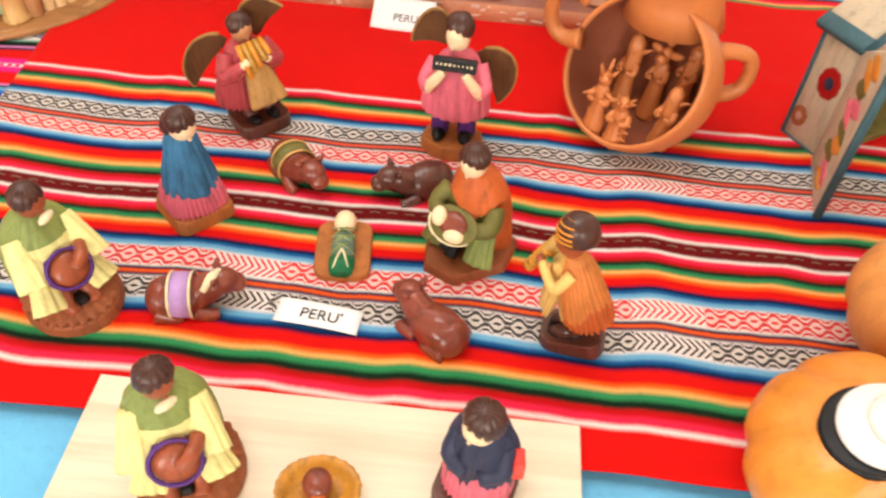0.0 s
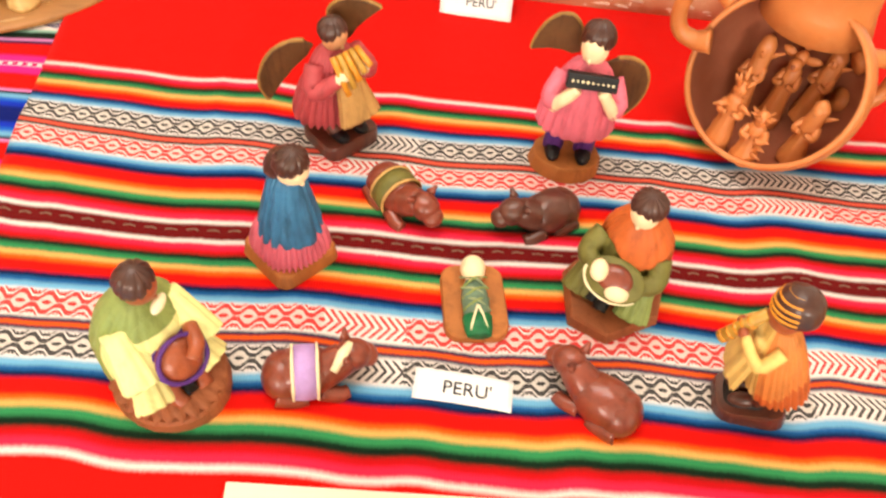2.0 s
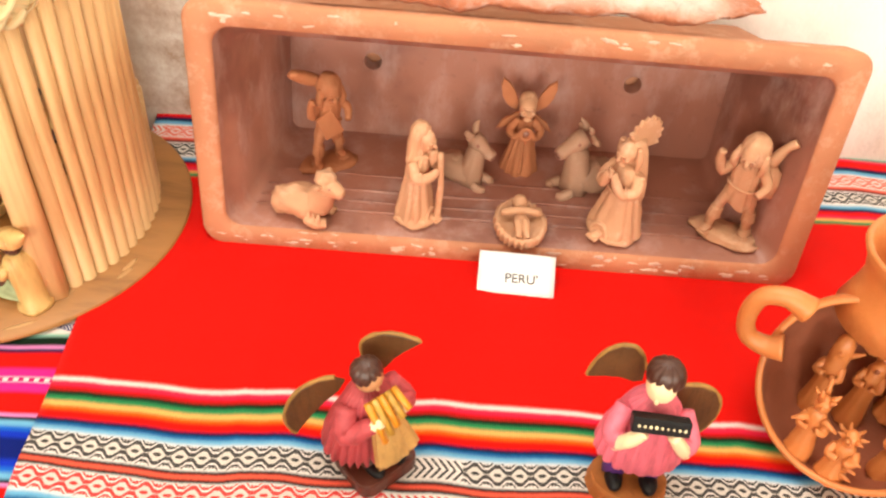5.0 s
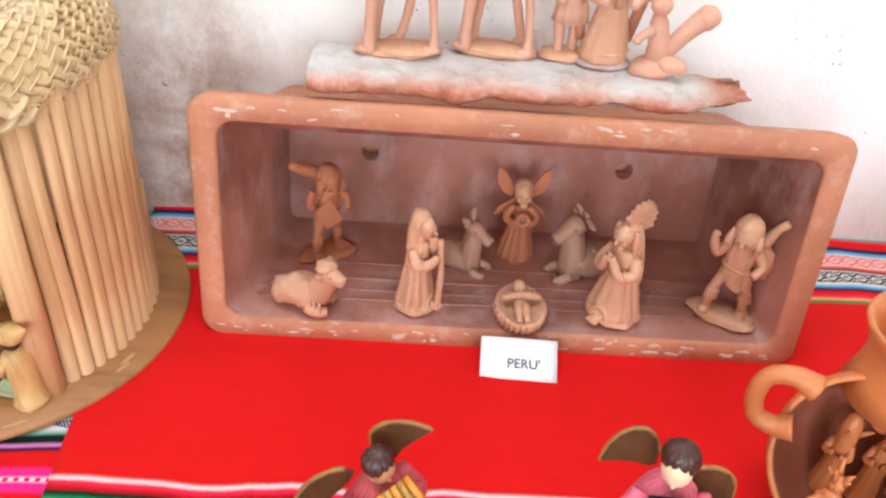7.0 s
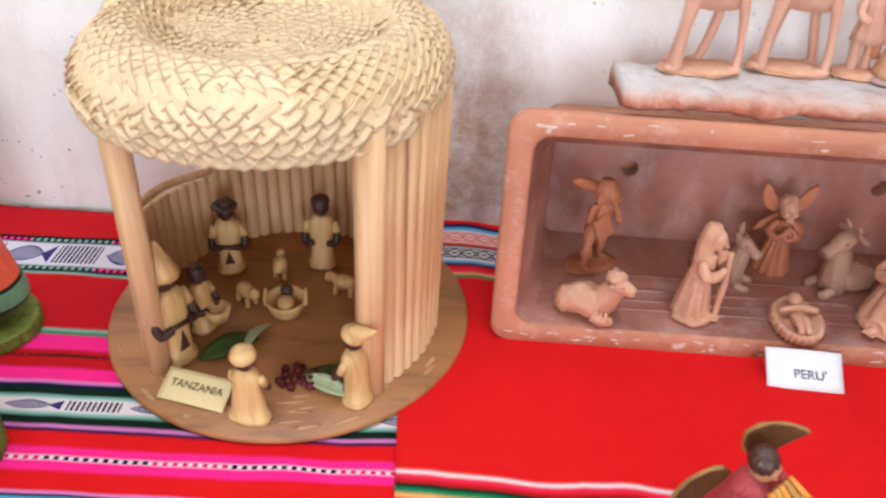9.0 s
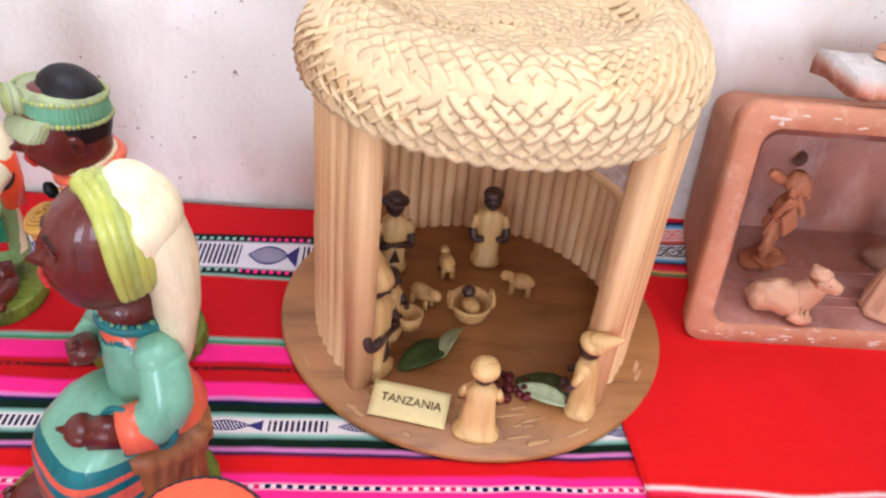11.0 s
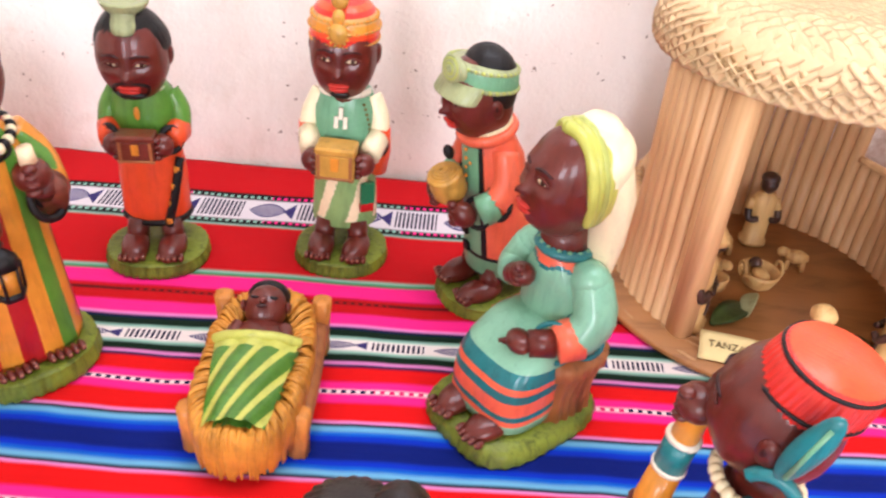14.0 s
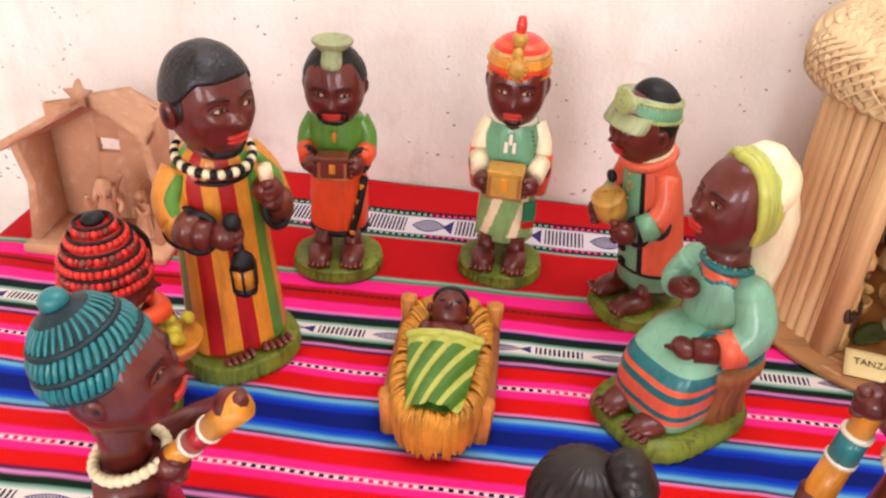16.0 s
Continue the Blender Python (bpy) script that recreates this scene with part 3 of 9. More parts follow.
            rows.append(ring)
        self._grid(rows, True, mat)

    def flare(self, a, b, r0, r1, mat, flat=0.5, pleats=12, depth=0.14, side=None):
        """A pleated sleeve or trouser leg from a widening to b."""
        a, b = Vector(a), Vector(b)
        z = (b - a).normalized()
        x = Vector(side) if side else Vector((1, 0, 0))
        x = (x - z * x.dot(z)).normalized()
        m = Matrix((x, z.cross(x), z)).transposed().to_4x4()
        m.translation = a
        d = (b - a).length
        self.robe([(d, r1, r1 * flat, 0, 0), (d * 0.97, r1 * 1.02, r1 * 1.02 * flat, 0, 0), (d * 0.5, (r0 + r1) * 0.52, (r0 + r1) * 0.52 * flat ** 0.6, 0, 0), (0, r0, r0, 0, 0)], mat, pleats, depth, 60, 3, m=m)

    def head(self, c, r, skin, hair, rot=(20, 0, 0), back=0.3, tuft=0.3, eyes=None):
        """A carved head with combed hair; rot tips it forward, sideways and turns it."""
        n0 = self.count()
        self.ell((0, -0.06 * r, 0), (r * 0.9, r * 0.93, r * 1.1), skin, seg=20, rings=14)
        self.ell((0, back * r, tuft * r), (r * 1.12, r * 1.06, r * 1.0), hair, (-24, 0, 0), 60, 16, ribs=13, deep=0.09)
        self.ell((0, -0.97 * r, -0.1 * r), (r * 0.15, r * 0.2, r * 0.26), skin, seg=8, rings=6)
        if eyes:
            for x in (-1, 1):
                self.ell((0.34 * x * r, -0.85 * r, 0.14 * r), (r * 0.11, r * 0.07, r * 0.07), eyes, seg=8, rings=5)
            self.ell((0, -0.83 * r, -0.52 * r), (r * 0.22, r * 0.07, r * 0.06), eyes, seg=8, rings=5)
        self.tilt(Matrix.Translation(c) @ Matrix.Rotation(radians(rot[2]), 4, "Z") @ Matrix.Rotation(radians(rot[1]), 4, "Y") @ Matrix.Rotation(radians(rot[0]), 4, "X"), n0)

    def tube(self, pts, radii, mat, seg=10, flat=1.0):
        pts = [Vector(p) for p in pts]
        radii = radii if isinstance(radii, (list, tuple)) else [radii] * len(pts)
        fine, rad = [], []
        for i in range(len(pts) - 1):
            p0, p1, p2, p3 = pts[max(i - 1, 0)], pts[i], pts[i + 1], pts[min(i + 2, len(pts) - 1)]
            steps = 4 if len(pts) > 2 else 1
            for s in range(steps):
                t = s / steps
                fine.append(0.5 * (2 * p1 + (p2 - p0) * t + (2 * p0 - 5 * p1 + 4 * p2 - p3) * t * t + (3 * p1 - p0 - 3 * p2 + p3) * t ** 3))
                rad.append(radii[i] * (1 - t) + radii[i + 1] * t)
        fine.append(pts[-1])
        rad.append(radii[-1])
        side = None
        rows = []
        for i, p in enumerate(fine):
            d = (fine[min(i + 1, len(fine) - 1)] - fine[max(i - 1, 0)]).normalized()
            if side is None:
                side = d.orthogonal().normalized()
            side = (side - d * side.dot(d)).normalized()
            up = d.cross(side)
            rows.append([p + (side * math.cos(2 * math.pi * j / seg) + up * flat * math.sin(2 * math.pi * j / seg)) * rad[i] for j in range(seg)])
        self._grid(rows, True, mat)

    def box(self, c, size, mat, rot=(0, 0, 0), bevel=0.12):
        m = Matrix.Translation(c) @ Euler([radians(a) for a in rot]).to_matrix().to_4x4()
        sx, sy, sz = (s / 2 for s in size)
        b = bevel * min(sx, sy, sz)
        rows = []
        for z, inset in ((-sz, b), (-sz + b, 0), (sz - b, 0), (sz, b)):
            x, y = sx - inset, sy - inset
            rows.append([m @ Vector(p) for p in ((x - b, y, z), (-x + b, y, z), (-x, y - b, z), (-x, -y + b, z), (-x + b, -y, z), (x - b, -y, z), (x, -y + b, z), (x, y - b, z))])
        n0 = len(self.bm.faces)
        self._grid(rows, True, mat)
        self.bm.faces.ensure_lookup_table()
        for f in self.bm.faces[n0:]:
            f.smooth = False

    def ring(self, c, R, r, mat, rot=(0, 0, 0), seg=28, arc=(0, 360), ry=None):
        m = Matrix.Translation(c) @ Euler([radians(a) for a in rot]).to_matrix().to_4x4()
        pts = []
        for j in range(seg + 1):
            a = radians(arc[0] + (arc[1] - arc[0]) * j / seg)
            pts.append(m @ Vector((R * math.cos(a), (ry or R) * math.sin(a), 0)))
        self.tube([pts[0]] + pts[1:-1] + [pts[-1]], r, mat, 6)

    def beads(self, c, R, r, mats, count, rot=(0, 0, 0), arc=(0, 360), ry=None):
        m = Matrix.Translation(c) @ Euler([radians(a) for a in rot]).to_matrix().to_4x4()
        for j in range(count):
            a = radians(arc[0] + (arc[1] - arc[0]) * j / count)
            self.ell(m @ Vector((R * math.cos(a), (ry or R) * math.sin(a), 0)), r, mats[j % len(mats)], seg=8, rings=5)

    def prism(self, outline, z0, z1, mat, taper=1.0, m=Matrix()):
        """A slab with the given plan."""
        cx = sum(p[0] for p in outline) / len(outline)
        cy = sum(p[1] for p in outline) / len(outline)
        b = (z1 - z0) * 0.15
        rows = []
        for z, k in ((z0, 0.97), (z0 + b, 1.0), (z1 - b, taper), (z1, taper * 0.96)):
            rows.append([m @ Vector((cx + (x - cx) * k, cy + (y - cy) * k, z)) for x, y in outline])
        n0 = len(self.bm.faces)
        self._grid(rows, True, mat)
        self.bm.faces.ensure_lookup_table()
        for f in self.bm.faces[n0:]:
            f.smooth = False

    def tilt(self, m, start=0, end=None):
        """Moves all verts from index start on by m."""
        self.bm.verts.ensure_lookup_table()
        for v in self.bm.verts[start:end]:
            v.co = m @ v.co

    def heighten(self, low, high, rise, wide=1.0, start=0):
        """Draws the figure out upward: full rise above high, none below low; wide scales it sideways."""
        self.bm.verts.ensure_lookup_table()
        for v in self.bm.verts[start:]:
            k = min(max((v.co.z - low) / (high - low), 0.0), 1.0)
            v.co = Vector((v.co.x * (1 + (wide - 1) * min(k * 4, 1)), v.co.y, v.co.z + rise * k))

    def lean(self, amount, above=0.02):
        """Bends the figure forward, more the higher up."""
        for v in self.bm.verts:
            v.co.y -= max(v.co.z - above, 0.0) * amount

    def count(self):
        return len(self.bm.verts)

    def carve(self, amount, scale=60.0):
        """Uneven hand-worked surface."""
        self.bm.normal_update()
        for v in self.bm.verts:
            v.co += v.normal * amount * noise.noise(v.co * scale)

    def make(self, name, m, label, category="figurine", group="", size=1.0):
        for v in self.bm.verts:
            v.co *= size
        ob = link(name, self.bm, self.mats, smooth=False)
        ob.matrix_world = m
        return tagged(ob, label, category, group)


def ngon(n, rx, ry, turn=0.0, cx=0.0, cy=0.0):
    return [(cx + rx * math.cos(radians(turn) + 2 * math.pi * i / n), cy + ry * math.sin(radians(turn) + 2 * math.pi * i / n)) for i in range(n)]


def rounded(w, d, r, steps=4):
    out = []
    for cx, cy, a0 in ((w / 2 - r, d / 2 - r, 0), (-w / 2 + r, d / 2 - r, 90), (-w / 2 + r, -d / 2 + r, 180), (w / 2 - r, -d / 2 + r, 270)):
        for i in range(steps + 1):
            a = radians(a0 + 90 * i / steps)
            out.append((cx + r * math.cos(a), cy + r * math.sin(a)))
    return out


# ---- room and table ----
def slab(name, lo, hi, mat, parent=None):
    bm = bmesh.new()
    bmesh.ops.create_cube(bm, size=1.0)
    for v in bm.verts:
        v.co = Vector([(a + b) / 2 + c * (b - a) for a, b, c in zip(lo, hi, v.co)])
    return link(name, bm, mat, parent, smooth=False)


def rough_wall(name, m, width, height, mat, thick=0.12, amount=0.004):
    """A hand-plastered wall whose face lies in the plane y = 0 of m."""
    bm = bmesh.new()
    nx, nz = int(width / 0.03), int(height / 0.03)
    vs = [[None] * (nz + 1) for _ in range(nx + 1)]
    for i in range(nx + 1):
        for k in range(nz + 1):
            x, z = -width / 2 + width * i / nx, -0.75 + height * k / nz
            d = amount * noise.noise(Vector((x * 3.1, z * 2.7, 4.2))) + amount * 0.35 * noise.noise(Vector((x * 19, z * 17, 1.2)))
            vs[i][k] = bm.verts.new((x, d, z))
    for i in range(nx):
        for k in range(nz):
            bm.faces.new((vs[i][k], vs[i + 1][k], vs[i + 1][k + 1], vs[i][k + 1]))
    ret = bmesh.ops.extrude_face_region(bm, geom=list(bm.faces))
    for v in ret["geom"]:
        if isinstance(v, bmesh.types.BMVert):
            v.co.y = thick
    ob = link(name, bm, mat)
    ob.matrix_world = m
    return tagged(ob, "uneven whitewashed plaster wall with stains and flaking spots", "wall", kind="structure")


def simple(name, lo, hi, mat, label, category):
    return tagged(slab(name, lo, hi, mat), label, category, kind="structure")


WALLTURN = 1.3
rough_wall("wall_north", pose(-0.4, 0.93, 0, 0, 0, WALLTURN), 5.0, 2.75, PLASTER)
FLOORMAT = clay("worn_floor", (150, 120, 96), (176, 150, 126), 0.7, 0.3)
simple("floor", (-3.0, -3.8, -0.85), (2.2, 1.2, -0.75), FLOORMAT, "plain worn clay tile floor", "floor")
# unseen ceiling, with a gap made for the added overhead lamp
bm = bmesh.new()
for lo, hi in (((-3.0, -3.8, 2.0), (2.2, -0.05, 2.1)), ((-3.0, 0.9, 2.0), (2.2, 1.2, 2.1)), ((-3.0, -0.05, 2.0), (-1.12, 0.9, 2.1)), ((0.42, -0.05, 2.0), (2.2, 0.9, 2.1))):
    ret = bmesh.ops.create_cube(bm, size=1.0)
    for v in ret["verts"]:
        v.co = Vector([(a + b) / 2 + c * (b - a) for a, b, c in zip(lo, hi, v.co)])
tagged(link("ceiling", bm, PLASTER, smooth=False), "plain whitewashed ceiling with an added opening for the overhead lamp", "ceiling", kind="structure")
simple("wall_west", (-3.0, -3.8, -0.75), (-2.9, 0.95, 2.0), PLASTER, "plain whitewashed wall", "wall")
simple("wall_east", (2.1, -3.8, -0.75), (2.2, 0.95, 2.0), PLASTER, "plain whitewashed wall", "wall")
# south wall with two window openings
for lo, hi in (((-2.9, -3.8, -0.75), (2.1, -3.7, 0.35)), ((-2.9, -3.8, 1.92), (2.1, -3.7, 2.0)), ((-2.9, -3.8, 0.35), (-2.4, -3.7, 1.92)),
               ((-1.0, -3.8, 0.35), (0.1, -3.7, 1.92)), ((1.7, -3.8, 0.35), (2.1, -3.7, 1.92))):
    simple("wall_south", lo, hi, PLASTER, "plain whitewashed wall round a window", "wall")


def sheet(name, x0, x1, y0, y1, z, mat, left, label, waves, step=0.006, thick=0.0016):
    """A cloth laid on the table: x runs from left(y) to x1."""
    bm = bmesh.new()
    nx, ny = int((x1 - x0) / step), int((y1 - y0) / step)
    grid = []
    for i in range(nx + 1):
        col = []
        for k in range(ny + 1):
            y = y0 + (y1 - y0) * k / ny
            xl = left(y)
            x = xl + (x1 - xl) * i / nx
            h = waves * (noise.noise(Vector((x * 5.5, y * 9, z * 900))) + 0.45 * noise.noise(Vector((x * 16, y * 21, 3.3)))) + waves * 0.6
            h += 0.9 * waves * max(1 - abs(noise.noise(Vector((x * 4.1 + y * 2.3, y * 3.7 - x * 1.9, 11.0)))) * 5.5, 0.0) ** 2
            near = min(math.hypot(x + 0.385, y - 0.788) - 0.142, max(abs(x) - 0.225, 0.766 - y))
            h *= min(max(near / 0.02, 0.0), 1.0)
            col.append(bm.verts.new((x, y + 0.0026 * noise.noise(Vector((x * 15, y * 4, 7))), z + max(h, 0.0) * 0.8)))
        grid.append(col)
    for i in range(nx):
        for k in range(ny):
            bm.faces.new((grid[i][k], grid[i + 1][k], grid[i + 1][k + 1], grid[i][k + 1]))
    ob = link(name, bm, mat)
    mod = ob.modifiers.new("thickness", "SOLIDIFY")
    mod.thickness, mod.offset = thick, -1.0
    return tagged(ob, label, "cloth")


def table():
    top = empty("table", pose(0, 0, 0))
    tagged(top, "long wooden table hidden under layered cloths", "table")
    slab("tabletop", (-1.185, 0.06, -0.034), (0.95, 0.915, -0.006), LOG, top)
    for x in (-1.1, 0.87):
        for y in (0.12, 0.85):
            slab("leg", (x - 0.03, y - 0.03, -0.75), (x + 0.03, y + 0.03, -0.034), LOG, top)


table()
sheet("tablecloth", -1.183, 0.945, 0.065, 0.5, -0.0042, BLUECLOTH, lambda y: -1.183, "plain light blue cloth lying on the table", 0.0004, 0.02, 0.001)
sheet("carrying_cloth", -1.18, -0.2, 0.335, 0.915, 0.0, AGUAYO, lambda y: -1.175 - 0.02 * (y - 0.33), "magenta and red striped woven cloth with fish bands", 0.0012)
sheet("table_runner", -0.285, 0.8, 0.3235, 0.945, 0.0042, RUNNER, lambda y: -0.2765 if y < 0.5 else -0.2765 - (y - 0.5) * 0.075, "red woven runner with rainbow stripes and net bands", 0.0026)


# ---- terracotta planter laid on its side ----
def superring(w, h, r, seg=8):
    """Outline of a rounded rectangle round the origin, in x and z."""
    return rounded(w, h, r, seg)


def planter():
    root = empty("planter_box", pose(-0.002, 0.7685, 0.0035, 0, 0, -0.3))
    tagged(root, "weathered terracotta planter trough laid on its side", "planter")
    # rings from the outer back, round the lip, to the inner back: (y, z shift, width, height, corner)
    H, LEAN, DEEP = 0.1835, 0.15, 0.9
    outer = [(0.158, 0.0, 0.372, 0.128, 0.013), (0.156, 0.0, 0.380, 0.133, 0.016), (0.023, 0.0, 0.43, 0.161, 0.015), (0.02, 0.0, 0.445, 0.1795, 0.0145),
             (0.004, 0.0, 0.45, H, 0.0145), (0.0, 0.002, 0.446, H - 0.004, 0.0135)]
    inner = [(0.0, 0.016, 0.416, H - 0.032, 0.013), (0.003, 0.0175, 0.412, H - 0.035, 0.012), (0.016, 0.018, 0.408, H - 0.037, 0.01), (0.019, 0.019, 0.396, H - 0.047, 0.01),
             (0.06, 0.0195, 0.386, 0.125, 0.014), (0.062, 0.0205, 0.381, 0.123, 0.014), (0.1, 0.021, 0.37, 0.115, 0.014), (0.102, 0.0215, 0.366, 0.113, 0.014), (0.1405, 0.0232, 0.358, 0.106, 0.007)]
    bm = bmesh.new()
    rows = []
    for y, z, w, h, r in outer + inner:
        ring = []
        for px, pz in superring(w, h, r, 6):
            lean = LEAN * (z + pz + h / 2)
            chip = 0.0011 * noise.noise(Vector((px * 24, y * 30, pz * 24)))
            ring.append(bm.verts.new((px + chip, y * DEEP + lean + chip, z + h / 2 + pz + chip * 0.8)))
        rows.append(ring)
    n = len(rows[0])
    for i in range(len(rows) - 1):
        for j in range(n):
            f = bm.faces.new((rows[i][j], rows[i][(j + 1) % n], rows[i + 1][(j + 1) % n], rows[i + 1][j]))
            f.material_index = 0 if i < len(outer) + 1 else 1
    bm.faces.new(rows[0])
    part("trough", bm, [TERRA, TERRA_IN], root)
    # inner back with two drain holes
    bm = bmesh.new()
    y0, thick = 0.1405 * DEEP, 0.012
    w, h = 0.36, 0.108
    holes = [(-0.112, 0.0865), (0.102, 0.0845)]
    nx, nz = 120, 44
    cells = {}

    def vert(i, k):
        if (i, k) not in cells:
            x, z = -w / 2 + w * i / nx, 0.0222 + h * k / nz
            for hx, hz in holes:
                d = math.hypot(x - hx, z - hz)
                if 0.0 < d < 0.0092 and d >= 0.0045:
                    x, z = hx + (x - hx) / d * 0.0072, hz + (z - hz) / d * 0.0072
            cells[i, k] = bm.verts.new((x, y0 + LEAN * z + 0.0008 * noise.noise(Vector((x * 18, 0, z * 18))), z))
        return cells[i, k]

    for i in range(nx):
        for k in range(nz):
            cx, cz = -w / 2 + w * (i + 0.5) / nx, 0.0222 + h * (k + 0.5) / nz
            if any(math.hypot(cx - hx, cz - hz) < 0.0066 for hx, hz in holes):
                continue
            bm.faces.new((vert(i, k), vert(i + 1, k), vert(i + 1, k + 1), vert(i, k + 1)))
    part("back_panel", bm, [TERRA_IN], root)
    for hx, hz in holes:
        bm = bmesh.new()
        s = Sculpt()
        s.bm = bm
        rows = [[Vector((hx + r * math.cos(a), y + LEAN * (hz + r * math.sin(a)), hz + r * math.sin(a))) for a in [2 * math.pi * q / 20 for q in range(20)]] for r, y in ((0.0088, y0 - 0.0006), (0.0076, y0 - 0.0014), (0.007, y0 + 0.0005), (0.0066, y0 + thick))]
        s._grid(rows, True, STONE, caps=False)
        part("drain_hole", bm, [TERRA_IN], root, "round drain hole with pale rim")
    # thrown ridges across the trough floor
    for y, r in ((0.028, 0.0014), (0.041, 0.0011), (0.056, 0.0014), (0.078, 0.001)):
        s = Sculpt()
        s.tube([(0.19 * k - 0.02 * k * y, y * DEEP + 0.003 + 0.0006 * math.sin(5 * k), 0.0192 + y * 0.02) for k in (-1, -0.4, 0.3, 1)], [r * 0.4, r, r, r * 0.4], TERRA_IN, 8)
        part("floor_ridge", s.bm, s.mats, root)
    # worn pale patches stuck to the lip
    s = Sculpt()
    rng = random.Random(5)
    for _ in range(70):
        x = rng.uniform(-0.21, 0.21)
        low = rng.random() < 0.7
        z = rng.uniform(0.003, 0.015) if low else rng.uniform(0.17, 0.18)
        s.ell((x, LEAN * z + (0.0002 if low else 0.0004), z), (rng.uniform(0.0012, 0.0065), 0.0005, rng.uniform(0.0006, 0.0022)), LIME, (0, rng.uniform(-12, 12), 0), seg=9, rings=5, bump=0.7, seed=rng.random() * 40)
    crust = part("lime_crust", s.bm, s.mats, root, "chalky white lime crust")
    crust["kind"] = "stuff"
    return root


planter()


# ---- round cane hut with a plaited straw roof ----
HUT = (-0.385, 0.788)


def hut():
    root = empty("cane_hut", pose(HUT[0], HUT[1], 0.003))
    tagged(root, "round cane hut with plaited straw roof on a brown disc", "model hut")
    s = Sculpt()
    s.loft([(0.0, 0.139, 0.139, 0, 0), (0.001, 0.1405, 0.1405, 0, 0), (0.004, 0.1405, 0.1405, 0, 0), (0.0052, 0.139, 0.139, 0, 0)], DISC, seg=72)
    part("base_disc", s.bm, s.mats, root)
    s = Sculpt()
    rng = random.Random(8)
    for _ in range(34):
        a, r = rng.uniform(200, 340), rng.uniform(0.1, 0.134)
        s.ell((r * math.cos(radians(a)), r * math.sin(radians(a)), 0.0052), (rng.uniform(0.003, 0.011), rng.uniform(0.0008, 0.0024), 0.00022), STONE, (0, 0, a + 90), seg=8, rings=4, bump=0.6, seed=rng.random() * 30)
    glue = part("glue_trace", s.bm, [clay("dried_glue", (190, 146, 98), (208, 174, 132))], root, "pale smears of dried glue")
    glue["kind"] = "stuff"
    R, rod = 0.1125, 0.0052
    step = 2 * rod * 0.98 / R
    count = int(2 * math.pi / step)
    meshes = {}
    for i in range(count):
        a = math.degrees(i * 2 * math.pi / count)
        if 226 < a < 309:
            continue
        top = 0.212
        if 140 < a < 186:
            top = 0.075 + (a - 140) / 46 * 0.01
        elif 11 < a < 37:
            top = 0.089
        key = (round(top, 3), i % 3)
        if key not in meshes:
            t = Sculpt()
            k = 1 + 0.06 * (i % 3 - 1)
            t.loft([(0.005, rod * k, rod * k * 0.8, 0, 0), (top * 0.33, rod * k * 1.02, rod * k * 0.8, 0.0004, 0), (top * 0.62, rod * k * 0.97, rod * k * 0.8, -0.0004, 0), (top, rod * k, rod * k * 0.8, 0, 0)], BAMBOO, seg=10)
            me = bpy.data.meshes.new("cane")
            t.bm.to_mesh(me)
            t.bm.free()
            me.materials.append(BAMBOO)
            meshes[key] = me
        ob = new("cane", meshes[key])
        ob.parent = root
        ob.matrix_basis = pose(R * math.cos(radians(a)), R * math.sin(radians(a)), 0, rng.uniform(-0.5, 0.5), rng.uniform(-0.5, 0.5), a + 90)
    for a in (224.5, 310.5):
        t = Sculpt()
        t.loft([(0.005, 0.0095, 0.0082, 0, 0), (0.1, 0.0092, 0.0082, 0, 0), (0.21, 0.0095, 0.0082, 0, 0)], BAMBOO, seg=18, power=3.6)
        post = part("end_post", t.bm, t.mats, root)
        post.matrix_basis = pose(0.1125 * math.cos(radians(a)), 0.1125 * math.sin(radians(a)), 0, 0, 0, a + 70)
    # window rails
    for a0, a1, z0, z1 in ((138, 188, 0.083, 0.098), (9, 39, 0.0895, 0.0905)):
        t = Sculpt()
        t.tube([(0.1085 * math.cos(radians(a)), 0.1085 * math.sin(radians(a)), z0 + (z1 - z0) * (a - a0) / (a1 - a0)) for a in (a0, (a0 + a1) / 2, a1)], 0.0035, BAMBOO, 8)
        part("window_rail", t.bm, t.mats, root)
    # roof: plaited strands laid in courses over a domed basket with a sunken crown
    profile = [(0.1165, 0.2), (0.1188, 0.206), (0.1195, 0.213), (0.1182, 0.221), (0.114, 0.2295), (0.1075, 0.2365), (0.0985, 0.2415), (0.0905, 0.243), (0.0835, 0.2405), (0.0785, 0.235), (0.0745, 0.2285), (0.068, 0.2245), (0.056, 0.2225), (0.042, 0.2215), (0.024, 0.2215), (0.008, 0.2215)]
    OFF = -0.005
    s = Sculpt()
    under = [(r - 0.0002, z) for r, z in profile]
    s.loft([(z, r, r, OFF, 0) for r, z in under], STRAW, seg=64)
    roof = part("roof", s.bm, s.mats, root, "straw roof plaited in thick braids")
    bm = bmesh.new()
    s = Sculpt()
    s.bm = bm
    # arc length along the profile
    seg = [0.0]
    for (r0, z0), (r1, z1) in zip(profile, profile[1:]):
        seg.append(seg[-1] + math.hypot(r1 - r0, z1 - z0))

    def at(d):
        d = min(max(d, 0), seg[-1])
        for q in range(len(seg) - 1):
            if d <= seg[q + 1]:
                t = (d - seg[q]) / (seg[q + 1] - seg[q])
                (r0, z0), (r1, z1) = profile[q], profile[q + 1]
                nr, nz = (z1 - z0), -(r1 - r0)
                ln = math.hypot(nr, nz)
                return r0 + (r1 - r0) * t, z0 + (z1 - z0) * t, nr / ln, nz / ln
        return (*profile[-1], 0, 1)

